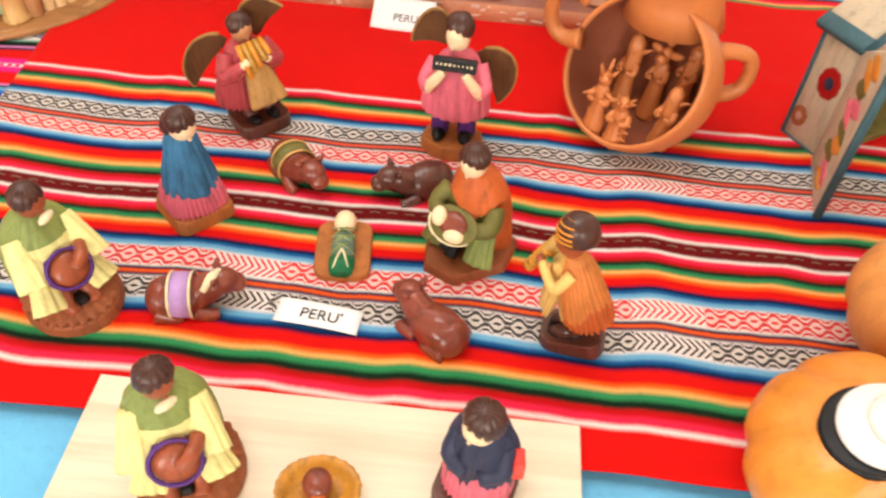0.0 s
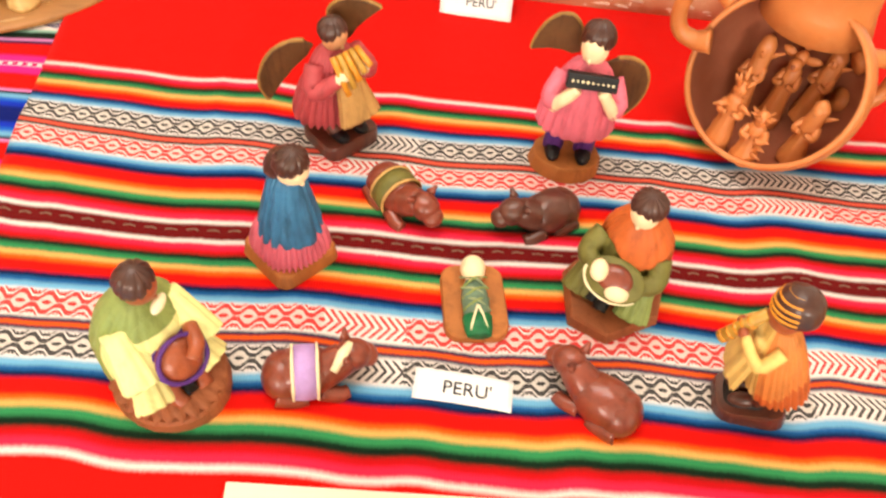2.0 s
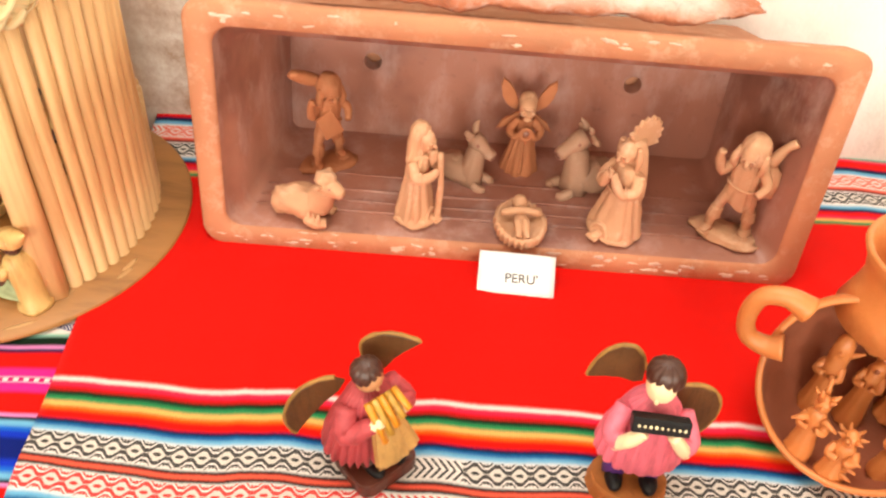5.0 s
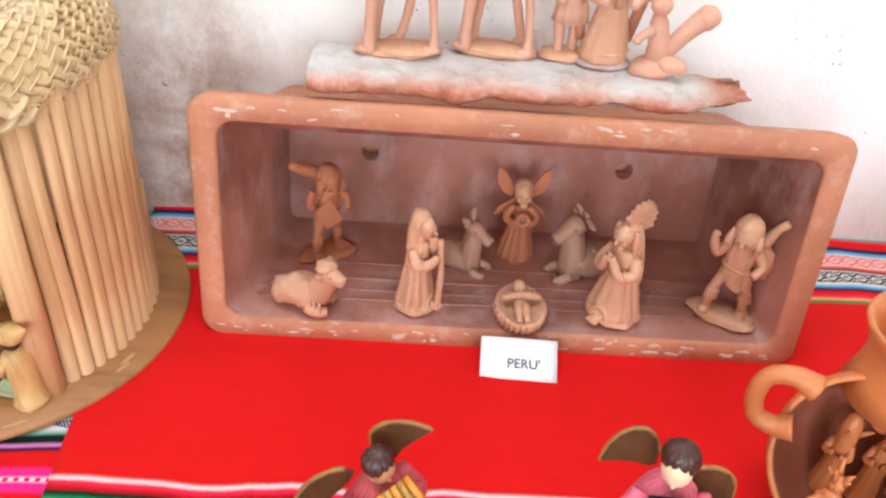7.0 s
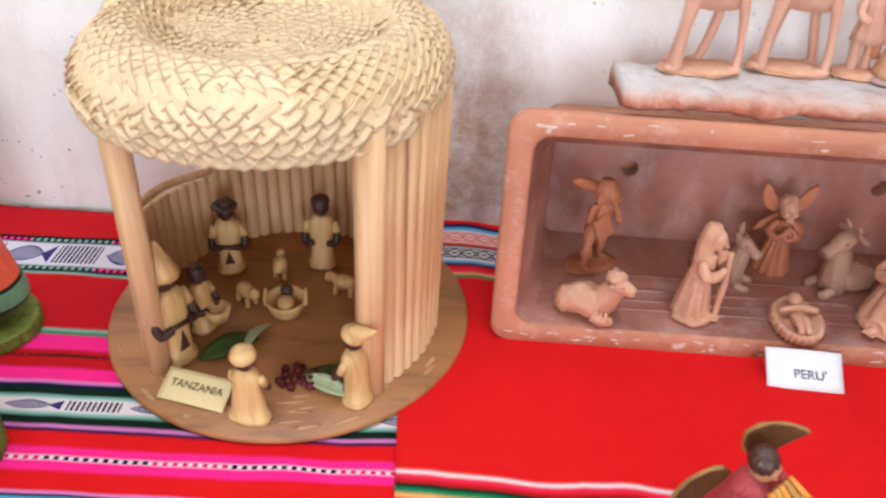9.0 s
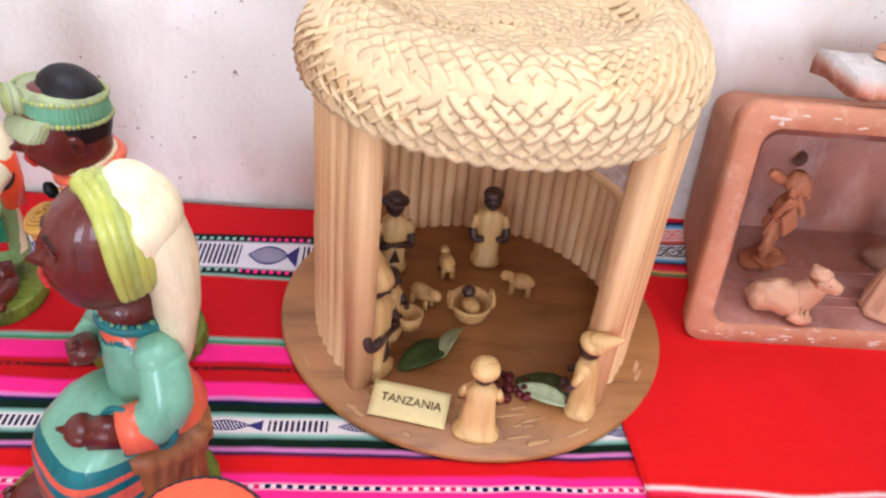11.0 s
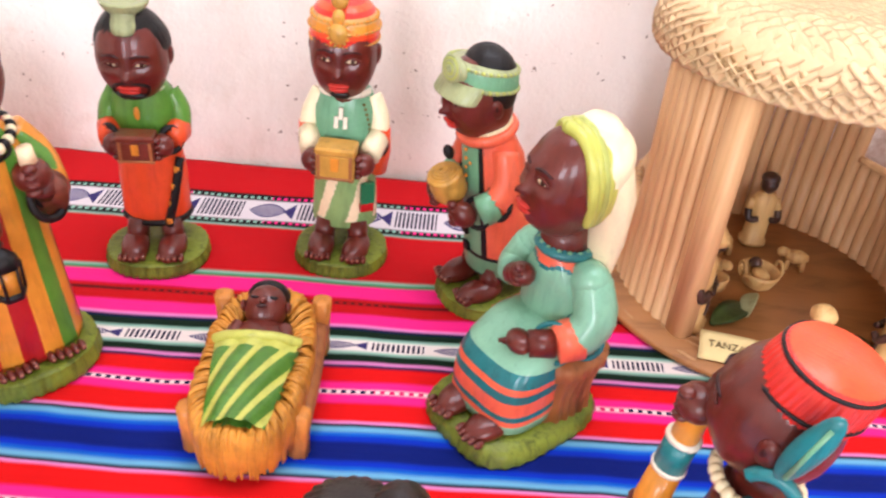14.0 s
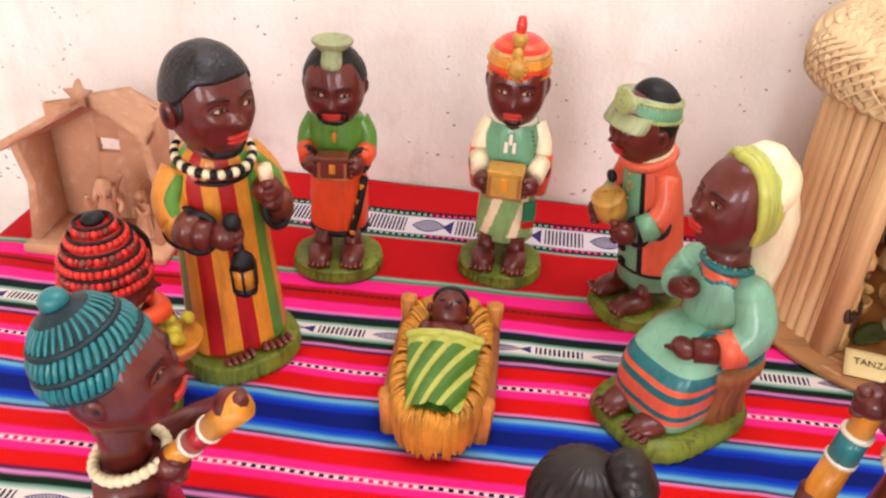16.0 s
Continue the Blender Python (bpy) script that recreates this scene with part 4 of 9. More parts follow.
    course, d, row = 0.0082, 0.003, 0
    while d < seg[-1] - 0.006:
        r, z, nr, nz = at(d)
        n = max(10, int(2 * math.pi * r / 0.0108))
        for side in (0, 1):
            for j in range(n):
                a0 = 2 * math.pi * (j + 0.5 * (row % 2) + side * 0.5) / n
                pts = []
                for t in (-0.62, -0.25, 0.15, 0.55):
                    lift = 0.0004 * math.cos(t * 2.4) + 0.0001
                    dd = d + (side * 2 - 1) * t * course * 0.95 + rng.uniform(-0.0004, 0.0004)
                    rr, zz, ar, az = at(dd)
                    aa = a0 + t * 2 * math.pi / n * 0.95
                    pts.append(Vector((OFF + (rr + ar * lift) * math.cos(aa), (rr + ar * lift) * math.sin(aa), zz + az * lift)))
                s.tube(pts, [0.0044, 0.006, 0.006, 0.0044], STRAW, 6, 0.13)
        d += course
        row += 1
    s.ring((OFF, 0, 0.1985), 0.1165, 0.0028, STRAW, seg=72)
    braids = part("straw_braid", bm, [STRAW], roof)
    braids["kind"] = "stuff"
    return root


hut()


# ---- painted clay figures on the runner ----
CLAYSET = "painted clay nativity figures on the runner"


def wing(s, base, out, size, lift, sweep=16):
    """A carved wing: root at the base, rounded shoulder, pointed tip, cut feathers on a gilt-edged slab."""
    n0 = s.count()
    w, h = size
    outline = [(0, 0), (0.02 * w, 0.3 * h), (0.14 * w, 0.62 * h), (0.36 * w, 0.82 * h), (0.6 * w, 0.78 * h), (0.8 * w, 0.58 * h), (0.94 * w, 0.28 * h), (1.02 * w, -0.12 * h), (1.0 * w, -0.22 * h), (0.7 * w, -0.1 * h), (0.4 * w, -0.05 * h), (0.15 * w, -0.08 * h)]
    s.prism(outline, -0.0014, 0.0014, WING)
    s.tube([(x, y, 0) for x, y in outline[1:9]], 0.0013, WING_EDGE, 6)
    for q in range(6):
        x = w * (0.14 + 0.14 * q)
        top = (0.5, 0.62, 0.62, 0.52, 0.36, 0.2)[q] * h
        s.tube([(x - 0.03 * w, top, -0.0012), (x, 0.2 * h, -0.002), (x + 0.04 * w, -0.05 * h, -0.0012)], [0.0008, 0.0016, 0.0012], WING, 6)
        s.tube([(x + 0.05 * w, top * 0.9, -0.0013), (x + 0.08 * w, 0.1 * h, -0.0013)], 0.0006, HAIR, 5)
    m = Matrix.Translation(base) @ Matrix.Rotation(radians(-sweep * out), 4, "Z") @ Matrix.Rotation(radians(90), 4, "X")
    if out < 0:
        m = m @ Matrix.Diagonal((-1, 1, 1, 1))
    s.tilt(m @ Matrix.Rotation(radians(lift), 4, "Z"), n0)


def angel_with_pipes():
    s = Sculpt()
    s.prism(rounded(0.04, 0.036, 0.007), 0, 0.011, DARKCLAY)
    for x in (-0.007, 0.008):
        s.tube([(x, 0.002, 0.034), (x, 0.0, 0.02), (x, -0.006, 0.013)], [0.006, 0.0055, 0.005], DARKCLAY)
        s.ell((x, -0.009, 0.013), (0.0048, 0.0085, 0.004), HAIR)
    s.robe([(0.024, 0.0245, 0.0225, -0.002, 0.006), (0.03, 0.0245, 0.0225, -0.002, 0.006), (0.046, 0.0205, 0.0185, -0.001, 0.004), (0.06, 0.0165, 0.0135, 0, 0.001), (0.069, 0.0125, 0.0105, 0, 0), (0.075, 0.0055, 0.0055, 0, 0)], lambda i, j: (SCARLET if j < 0.3 else MAROON) if i < 0.34 else MAROON, 26, 0.16)
    s.flare((0.001, -0.011, 0.064), (0.003, -0.02, 0.029), 0.007, 0.0145, AMBER, 0.36, 12, 0.16)
    for x in (-1, 1):
        s.tube([(0.014 * x, -0.001, 0.066), (0.0195 * x, -0.007, 0.053), (0.008 * x, -0.018, 0.063)], [0.0062, 0.0068, 0.0042], MAROON, 12)
        s.tube([(0.0145 * x, -0.0125, 0.0545), (0.006 * x, -0.021, 0.067)], [0.004, 0.0036], PEACH, 9)
    for q in range(5):
        s.tube([(-0.009 + 0.0042 * q, -0.0135, 0.0765), (-0.008 + 0.0042 * q, -0.0265, 0.056 + 0.0035 * q)], 0.0021, (OCHRE, GOLD)[q % 2], 7)
    s.head((0, -0.003, 0.0815), 0.0082, PEACH_SHADED, HATBROWN, (30, 0, 10), 0.36, 0.38)
    wing(s, (0.015, 0.009, 0.066), 1, (0.033, 0.023), 54, 46)
    wing(s, (-0.006, 0.012, 0.07), -1, (0.046, 0.02), -44, -26)
    s.carve(0.0005, 150)
    return s


def angel_with_organ():
    s = Sculpt()
    s.prism(ngon(14, 0.0255, 0.021), 0, 0.011, BASEBROWN, 0.94)
    for x in (-0.0105, 0.0105):
        s.robe([(0.014, 0.0068, 0.0068, x, 0), (0.024, 0.007, 0.007, x, 0), (0.036, 0.0068, 0.0068, x * 0.9, 0)], VIOLET, 9, 0.1, 36, 3)
        s.ell((x, -0.006, 0.0145), (0.0056, 0.0092, 0.0048), HAIR)
    s.robe([(0.031, 0.0255, 0.0185, 0, 0.002), (0.0355, 0.0268, 0.0198, 0, 0.002), (0.05, 0.0245, 0.0185, 0, 0.002), (0.064, 0.019, 0.0155, 0, 0.001), (0.074, 0.0135, 0.0115, 0, 0.001), (0.08, 0.0055, 0.0055, 0, 0)], ROSE, 19, 0.11, seed=1.0)
    for x in (-1, 1):
        s.tube([(0.0165 * x, -0.003, 0.071), (0.0215 * x, -0.011, 0.058), (0.016 * x, -0.0165, 0.0575)], [0.0055, 0.0066, 0.0055], ROSE, 12)
        s.tube([(0.0195 * x, -0.0155, 0.0545), (0.014 * x, -0.0205, 0.064), (0.008 * x, -0.0215, 0.0725)], [0.0042, 0.004, 0.0036], PEACH, 10)
    s.box((0, -0.0185, 0.0765), (0.0315, 0.0075, 0.0085), HAIR, (-18, 0, 0))
    for q in range(9):
        s.ell((-0.0125 + 0.0031 * q, -0.0232, 0.0785), 0.0008, CREAM, seg=6, rings=4)
    s.head((-0.001, -0.004, 0.0905), 0.0098, PEACH, HATBROWN, (30, 0, -20), 0.42, 0.42)
    wing(s, (0.011, 0.0125, 0.071), 1, (0.041, 0.026), -54, -4)
    wing(s, (-0.007, 0.0125, 0.076), -1, (0.03, 0.026), 4, -4)
    s.carve(0.0005, 150)
    return s


angel_with_pipes().make("angel_figurine", pose(-0.079, 0.587, 0.0058, -4, -3, 42), "clay angel in a wine red coat playing pan pipes", group=CLAYSET)
angel_with_organ().make("angel_figurine", pose(0.069, 0.583, 0.0058, -3, 0, -4) @ Matrix.Diagonal((0.95, 0.98, 1.05, 1)), "clay angel in a pink coat playing a mouth organ", group=CLAYSET)


def veiled_woman():
    s = Sculpt()
    s.prism(rounded(0.042, 0.042, 0.007), 0, 0.011, BASEBROWN, 0.96)
    s.robe([(0.0105, 0.0198, 0.0198, 0, 0), (0.014, 0.0206, 0.0206, 0, 0), (0.026, 0.0178, 0.0178, 0, 0), (0.033, 0.012, 0.012, 0, 0), (0.045, 0.008, 0.008, 0, 0)], ROSE, 38, 0.12, 152, 4, 3.0)
    s.robe([(0.0255, 0.0178, 0.0178, 0, -0.001), (0.029, 0.0182, 0.018, 0, -0.001), (0.042, 0.0158, 0.0142, 0, 0), (0.056, 0.0122, 0.0112, 0, 0), (0.066, 0.0098, 0.009, 0, 0), (0.071, 0.005, 0.005, 0, 0)], CLOAKBLUE, 15, 0.13, wave=0.0012, seed=2.0)
    s.head((0.001, -0.004, 0.0735), 0.0091, PEACH, HATBROWN, (38, 0, 10), 0.38, 0.42)
    s.ell((0, 0.0035, 0.0725), (0.0098, 0.0085, 0.0105), HATBROWN, (20, 0, 0), 36, 12, ribs=9)
    s.carve(0.0005, 150)
    return s


veiled_woman().make("woman_figurine", pose(-0.097, 0.486, 0.0058, 0, 0, 46), "kneeling clay woman in blue shawl and pink skirt", group=CLAYSET)


def hat_holder():
    s = Sculpt()
    s.prism([(-0.024, 0.021), (-0.031, -0.006), (-0.012, -0.037), (0.012, -0.037), (0.031, -0.006), (0.024, 0.021)], 0, 0.011, CLAYBROWN, 0.95)
    # cloak from the shoulders to the ground
    s.robe([(0.0105, 0.0225, 0.0145, 0.001, 0.0095), (0.02, 0.0225, 0.0145, 0.001, 0.0085), (0.04, 0.0215, 0.0145, 0, 0.0075), (0.056, 0.0185, 0.0135, 0, 0.005), (0.067, 0.0125, 0.0105, 0, 0.002), (0.0725, 0.006, 0.006, 0, 0)], RUST, 20, 0.08)
    s.robe([(0.02, 0.0165, 0.0125, 0, -0.005), (0.035, 0.0175, 0.0125, 0, -0.004), (0.05, 0.0165, 0.0115, 0, -0.002), (0.062, 0.0115, 0.0085, 0, 0)], OLIVE, 8, 0.06)
    # cape edge over the chest
    s.robe([(0.05, 0.0172, 0.0152, 0.002, -0.001), (0.053, 0.0182, 0.0158, 0.002, -0.001), (0.063, 0.014, 0.013, 0.001, -0.001), (0.0715, 0.0085, 0.0085, 0, -0.001)], RUST, 12, 0.05, wave=0.006, seed=2.2)
    for x in (-1, 1):
        s.tube([(0.0165 * x, -0.003, 0.05), (0.0195 * x, -0.013, 0.041), (0.0085 * x, -0.023, 0.041)], [0.0064, 0.0064, 0.0046], OLIVE, 12)
        s.flare((0.0145 * x, -0.006, 0.034), (0.0165 * x, -0.0185, 0.0125), 0.006, 0.0102, OLIVE if x < 0 else SAGE, 0.6, 11, 0.2)
    for x, y in ((-0.007, -0.016), (-0.0005, -0.019)):
        s.tube([(x, y + 0.008, 0.024), (x, y, 0.018), (x, y - 0.006, 0.0135)], [0.0048, 0.0046, 0.0042], HAIR, 10)
    # hat held in front
    s.ell((0.001, -0.0245, 0.0425), (0.0168, 0.0028, 0.0118), OLIVE, (-48, 0, 0), 30)
    s.ring((0.001, -0.0255, 0.0428), 0.0166, 0.0007, CREAM, (42, 0, 0), 26, (175, 330), ry=0.0117)
    s.ell((0.001, -0.0255, 0.0445), (0.01, 0.0035, 0.0075), MIDCLAY, (-48, 0, 0))
    s.ell((-0.008, -0.0275, 0.0475), (0.005, 0.0034, 0.0062), PEACH, (-44, 0, 20), 12, 8)
    s.ell((0.0055, -0.031, 0.0405), (0.0066, 0.0034, 0.0046), PEACH, (-44, 0, 20), 12, 8)
    s.head((0.0, -0.0055, 0.0785), 0.0088, PEACH, HATBROWN, (36, 0, -4), 0.4, 0.42)
    s.carve(0.0005, 150)
    return s


hat_holder().make("man_figurine", pose(0.0915, 0.477, 0.0058, 0, 0, -30), "kneeling clay man in rust cloak holding a hat", group=CLAYSET)


def swaddled():
    s = Sculpt()
    s.prism(rounded(0.036, 0.05, 0.009), 0, 0.0072, BASEBROWN)
    n0 = s.count()
    s.ell((0, -0.004, 0.0145), (0.0078, 0.02, 0.0062), DULLJADE)
    s.loft([(-0.0255, 0.0068, 0.0036, 0, 0), (-0.02, 0.008, 0.005, 0, 0), (-0.0135, 0.0084, 0.0058, 0, 0)], paint("emerald_paint", (20, 112, 66), 0.45), 24, m=Matrix.Translation((0, 0, 0.0145)) @ Matrix.Rotation(radians(-90), 4, "X") @ Matrix.Diagonal((1, -1, 1, 1)))
    for q in range(3):
        y = 0.009 - q * 0.0075
        s.tube([(-0.0078, y + 0.004, 0.016), (0, y, 0.0209), (0.0078, y - 0.004, 0.016)], 0.0006, GREYSAGE, 6)
        s.tube([(-0.0078, y - 0.004, 0.016), (0, y, 0.0211), (0.0078, y + 0.004, 0.016)], 0.0006, SAGE, 6)
    for x in (-1, 1):
        s.tube([(0, -0.0095, 0.0211), (0.0026 * x, -0.016, 0.02), (0.0046 * x, -0.0235, 0.0168)], 0.0007, CREAM, 6)
    s.ell((0, 0.0175, 0.018), (0.0073, 0.0085, 0.0072), PEACH)
    s.tilt(Matrix.Translation((0, 0, -0.0052)), n0)
    s.carve(0.0003, 160)
    return s


swaddled().make("infant_figurine", pose(0.0098, 0.46, 0.0056, 0, 0, 6), "swaddled clay infant lying on a brown slab", group=CLAYSET)


def drum_player():
    s = Sculpt()
    s.prism(ngon(22, 0.0285, 0.032, 0, 0, -0.007), 0, 0.0105, CLAYBROWN, 0.97)
    # spread skirt of the coat, cut in rays
    s.robe([(0.0095, 0.0275, 0.0315, 0, -0.006), (0.0128, 0.0268, 0.0305, 0, -0.006), (0.019, 0.018, 0.018, 0, -0.003)], CLAYBROWN, 26, 0.12)
    s.robe([(0.0105, 0.0215, 0.0145, -0.001, 0.0095), (0.026, 0.0225, 0.0155, -0.001, 0.008), (0.045, 0.0225, 0.0165, -0.001, 0.0055), (0.06, 0.0195, 0.0155, 0, 0.0025), (0.07, 0.0135, 0.0115, 0, 0.0005), (0.0755, 0.0065, 0.0065, 0, -0.001)],
           lambda i, j: PALEYEL if i < 0.5 and 0.53 < j < 0.97 else SAGE, 17, 0.07, seed=0.6)
    s.robe([(0.0375, 0.019, 0.0092, 0, -0.0098), (0.04, 0.0195, 0.0098, 0, -0.0098), (0.053, 0.018, 0.0115, 0, -0.0065), (0.062, 0.0145, 0.0108, 0, -0.004), (0.068, 0.0095, 0.009, 0, -0.003)], lambda i, j: SAGE if i > 0.6 else PALEYEL, 18, 0.07, seed=1.4)
    for x in (-1, 1):
        s.flare((0.0135 * x, -0.002, 0.061), (0.0165 * x, -0.0205, 0.039), 0.0072, 0.0112, PALEYEL, 0.62, 12, 0.12, (0.9, -0.3 * x, 0.35))
        s.flare((0.012 * x, -0.008, 0.036), (0.0165 * x, -0.021, 0.0175), 0.0062, 0.0105, PALEYEL, 0.6, 11, 0.16)
        s.tube([(0.0065 * x, -0.014, 0.024), (0.0072 * x, -0.022, 0.017), (0.0065 * x, -0.0285, 0.0135)], [0.0056, 0.0048, 0.0042], RED_BROWN, 10)
    s.box((0, -0.021, 0.0165), (0.0065, 0.015, 0.006), HAIR, (-20, 0, 0), 0.4)
    # round drum with violet rim, struck by a brown fist
    s.ell((0.001, -0.0235, 0.0435), (0.0122, 0.0062, 0.0112), RED_BROWN, (-34, 0, 0), 26)
    s.ring((0.001, -0.0268, 0.0458), 0.0122, 0.0012, VIOLET, (56, 0, 0), 32, ry=0.0112)
    s.ring((0.001, -0.0225, 0.0425), 0.0126, 0.0011, VIOLET, (56, 0, 0), 32, ry=0.0116)
    s.tube([(0.013, -0.018, 0.05), (0.0085, -0.028, 0.0505), (0.003, -0.031, 0.048)], [0.0042, 0.0038, 0.0034], RED_BROWN, 9)
    s.head((0.002, -0.0055, 0.0825), 0.0086, RED_BROWN, HATBROWN, (34, 4, 30), 0.34, 0.36)
    s.ell((0.0045, -0.0145, 0.0755), (0.0062, 0.003, 0.0026), CREAM, (0, 0, 30), 10, 7)
    s.carve(0.0005, 150)
    return s


drum_player().make("drummer_figurine", pose(-0.149, 0.402, 0.0058, 0, -3, 52), "kneeling clay musician in sage and pale yellow poncho", group=CLAYSET)
drum_player().make("drummer_figurine", pose(-0.039, 0.299, 0.0114, 0, -3, 22), "kneeling clay musician in sage and yellow on the plank", group=CLAYSET, size=0.98)


def piper():
    s = Sculpt()
    s.prism(rounded(0.034, 0.046, 0.01), 0, 0.0115, DARKCLAY, 0.94)
    s.prism(rounded(0.022, 0.026, 0.006), 0.0105, 0.0128, HAIR, 0.9, Matrix.Translation((0, -0.004, 0)))
    for x in (-0.0058, 0.0058):
        s.tube([(x, 0.01, 0.036), (x, 0.007, 0.024), (x, 0.001, 0.014)], [0.0068, 0.0062, 0.005], DARKCLAY)
        s.ell((x, -0.0055, 0.0138), (0.005, 0.0095, 0.0042), DARKCLAY)
    # poncho: pale in front, burning to rust at the back hem
    s.robe([(0.028, 0.0182, 0.0185, 0.003, 0.01), (0.033, 0.0186, 0.0185, 0.002, 0.009), (0.05, 0.0168, 0.016, 0.001, 0.005), (0.066, 0.0135, 0.0118, 0, 0.002), (0.076, 0.0065, 0.0065, 0, 0)],
           lambda i, j: PALEAMBER if 0.62 < j < 0.86 else (RUST if i < 0.3 + 0.1 * math.sin(12.6 * j) else BURNT), 26, 0.15)
    s.flare((0.0, -0.006, 0.067), (-0.003, -0.017, 0.034), 0.008, 0.0165, PALEAMBER, 0.34, 9, 0.18)
    for x in (-1, 1):
        s.tube([(0.0125 * x, 0, 0.069), (0.0165 * x, -0.011, 0.06), (0.005 * x, -0.02, 0.071)], [0.0042, 0.0038, 0.0028], PALEAMBER, 12)
        s.ell((0.004 * x, -0.021, 0.0715), 0.0034, RED_BROWN, seg=10, rings=7)
    p0, p1 = Vector((0, -0.0115, 0.0845)), Vector((-0.001, -0.0305, 0.0595))
    s.tube([p0, p1], [0.0032, 0.0038], GOLD, 12)
    for q in range(5):
        s.tube([p0.lerp(p1, 0.3 + 0.15 * q), p0.lerp(p1, 0.34 + 0.15 * q)], 0.0042, OCHRE, 12)
    s.ell((0, -0.002, 0.0855), (0.0098, 0.0102, 0.0112), RED_BROWN)
    n0 = s.count()
    s.robe([(-0.002, 0.0128, 0.0128, 0, 0), (0.003, 0.0136, 0.0136, 0, 0), (0.009, 0.0118, 0.0118, 0, 0), (0.0135, 0.007, 0.007, 0, 0), (0.015, 0.002, 0.002, 0, 0)], HATBROWN, 0, 0)
    for q in range(5):
        s.ring((0, 0, 0.0005 + 0.003 * q), (0.0134, 0.0136, 0.0128, 0.0108, 0.0072)[q], 0.0008, OCHRE, (0, 0, 0), 26, (190, 350))
    s.tilt(Matrix.Translation((0, 0.002, 0.088)) @ Matrix.Rotation(radians(-12), 4, "Y"), n0)
    s.carve(0.0005, 150)
    return s


piper().make("piper_figurine", pose(0.159, 0.411, 0.0058, 0, -8, 0) @ pose(0, 0, 0, 0, 0, -98) @ Matrix.Diagonal((0.86, 0.86, 1, 1)), "standing clay piper in amber and rust poncho", group=CLAYSET)


def shawl_woman():
    s = Sculpt()
    s.prism(rounded(0.042, 0.042, 0.009), 0, 0.011, DARKCLAY)
    s.robe([(0.0105, 0.0195, 0.0185, 0, 0), (0.028, 0.0185, 0.0175, 0, 0), (0.045, 0.013, 0.012, 0, 0)], ROSE, 30, 0.1, 120)
    s.robe([(0.022, 0.0192, 0.0172, 0, 0.001), (0.036, 0.0195, 0.0172, 0, 0.001), (0.05, 0.0182, 0.0158, 0, 0), (0.061, 0.0145, 0.0125, 0, 0), (0.068, 0.0095, 0.009, 0, -0.001)], NAVY, 9, 0.1, wave=0.003)
    for x in (-1, 1):
        s.tube([(0.0105 * x, -0.002, 0.055), (0.013 * x, -0.0095, 0.045), (0.003 * x, -0.0165, 0.043)], [0.006, 0.006, 0.0042], NAVY, 12)
    s.box((0.0195, -0.004, 0.046), (0.006, 0.01, 0.013), SCARLET, (0, 0, 20))
    s.head((-0.001, -0.0055, 0.0715), 0.0100, PEACH, HATBROWN, (32, 8, -18), 0.36, 0.4, HATBROWN)
    s.carve(0.0005, 150)
    return s


shawl_woman().make("woman_figurine", pose(0.108, 0.303, 0.0114, 0, 0, -14), "kneeling clay woman in dark blue shawl and pink skirt", group=CLAYSET, size=0.95)


def straw_cradle():
    s = Sculpt()
    s.loft([(0.0, 0.015, 0.013, 0, 0), (0.004, 0.019, 0.016, 0, 0), (0.011, 0.0215, 0.0185, 0, 0), (0.0125, 0.02, 0.017, 0, 0), (0.008, 0.017, 0.014, 0, 0), (0.006, 0.01, 0.008, 0, 0)], HAY, 60, 22, 0.03)
    s.ell((0, 0.002, 0.0125), (0.0075, 0.0085, 0.006), MIDCLAY)
    s.ell((0, -0.008, 0.011), (0.005, 0.007, 0.004), RUST)
    s.carve(0.0004, 160)
    return s


straw_cradle().make("cradle_figurine", pose(0.03, 0.287, 0.0114, 0, 0, 12), "small straw cradle with a brown clay infant")


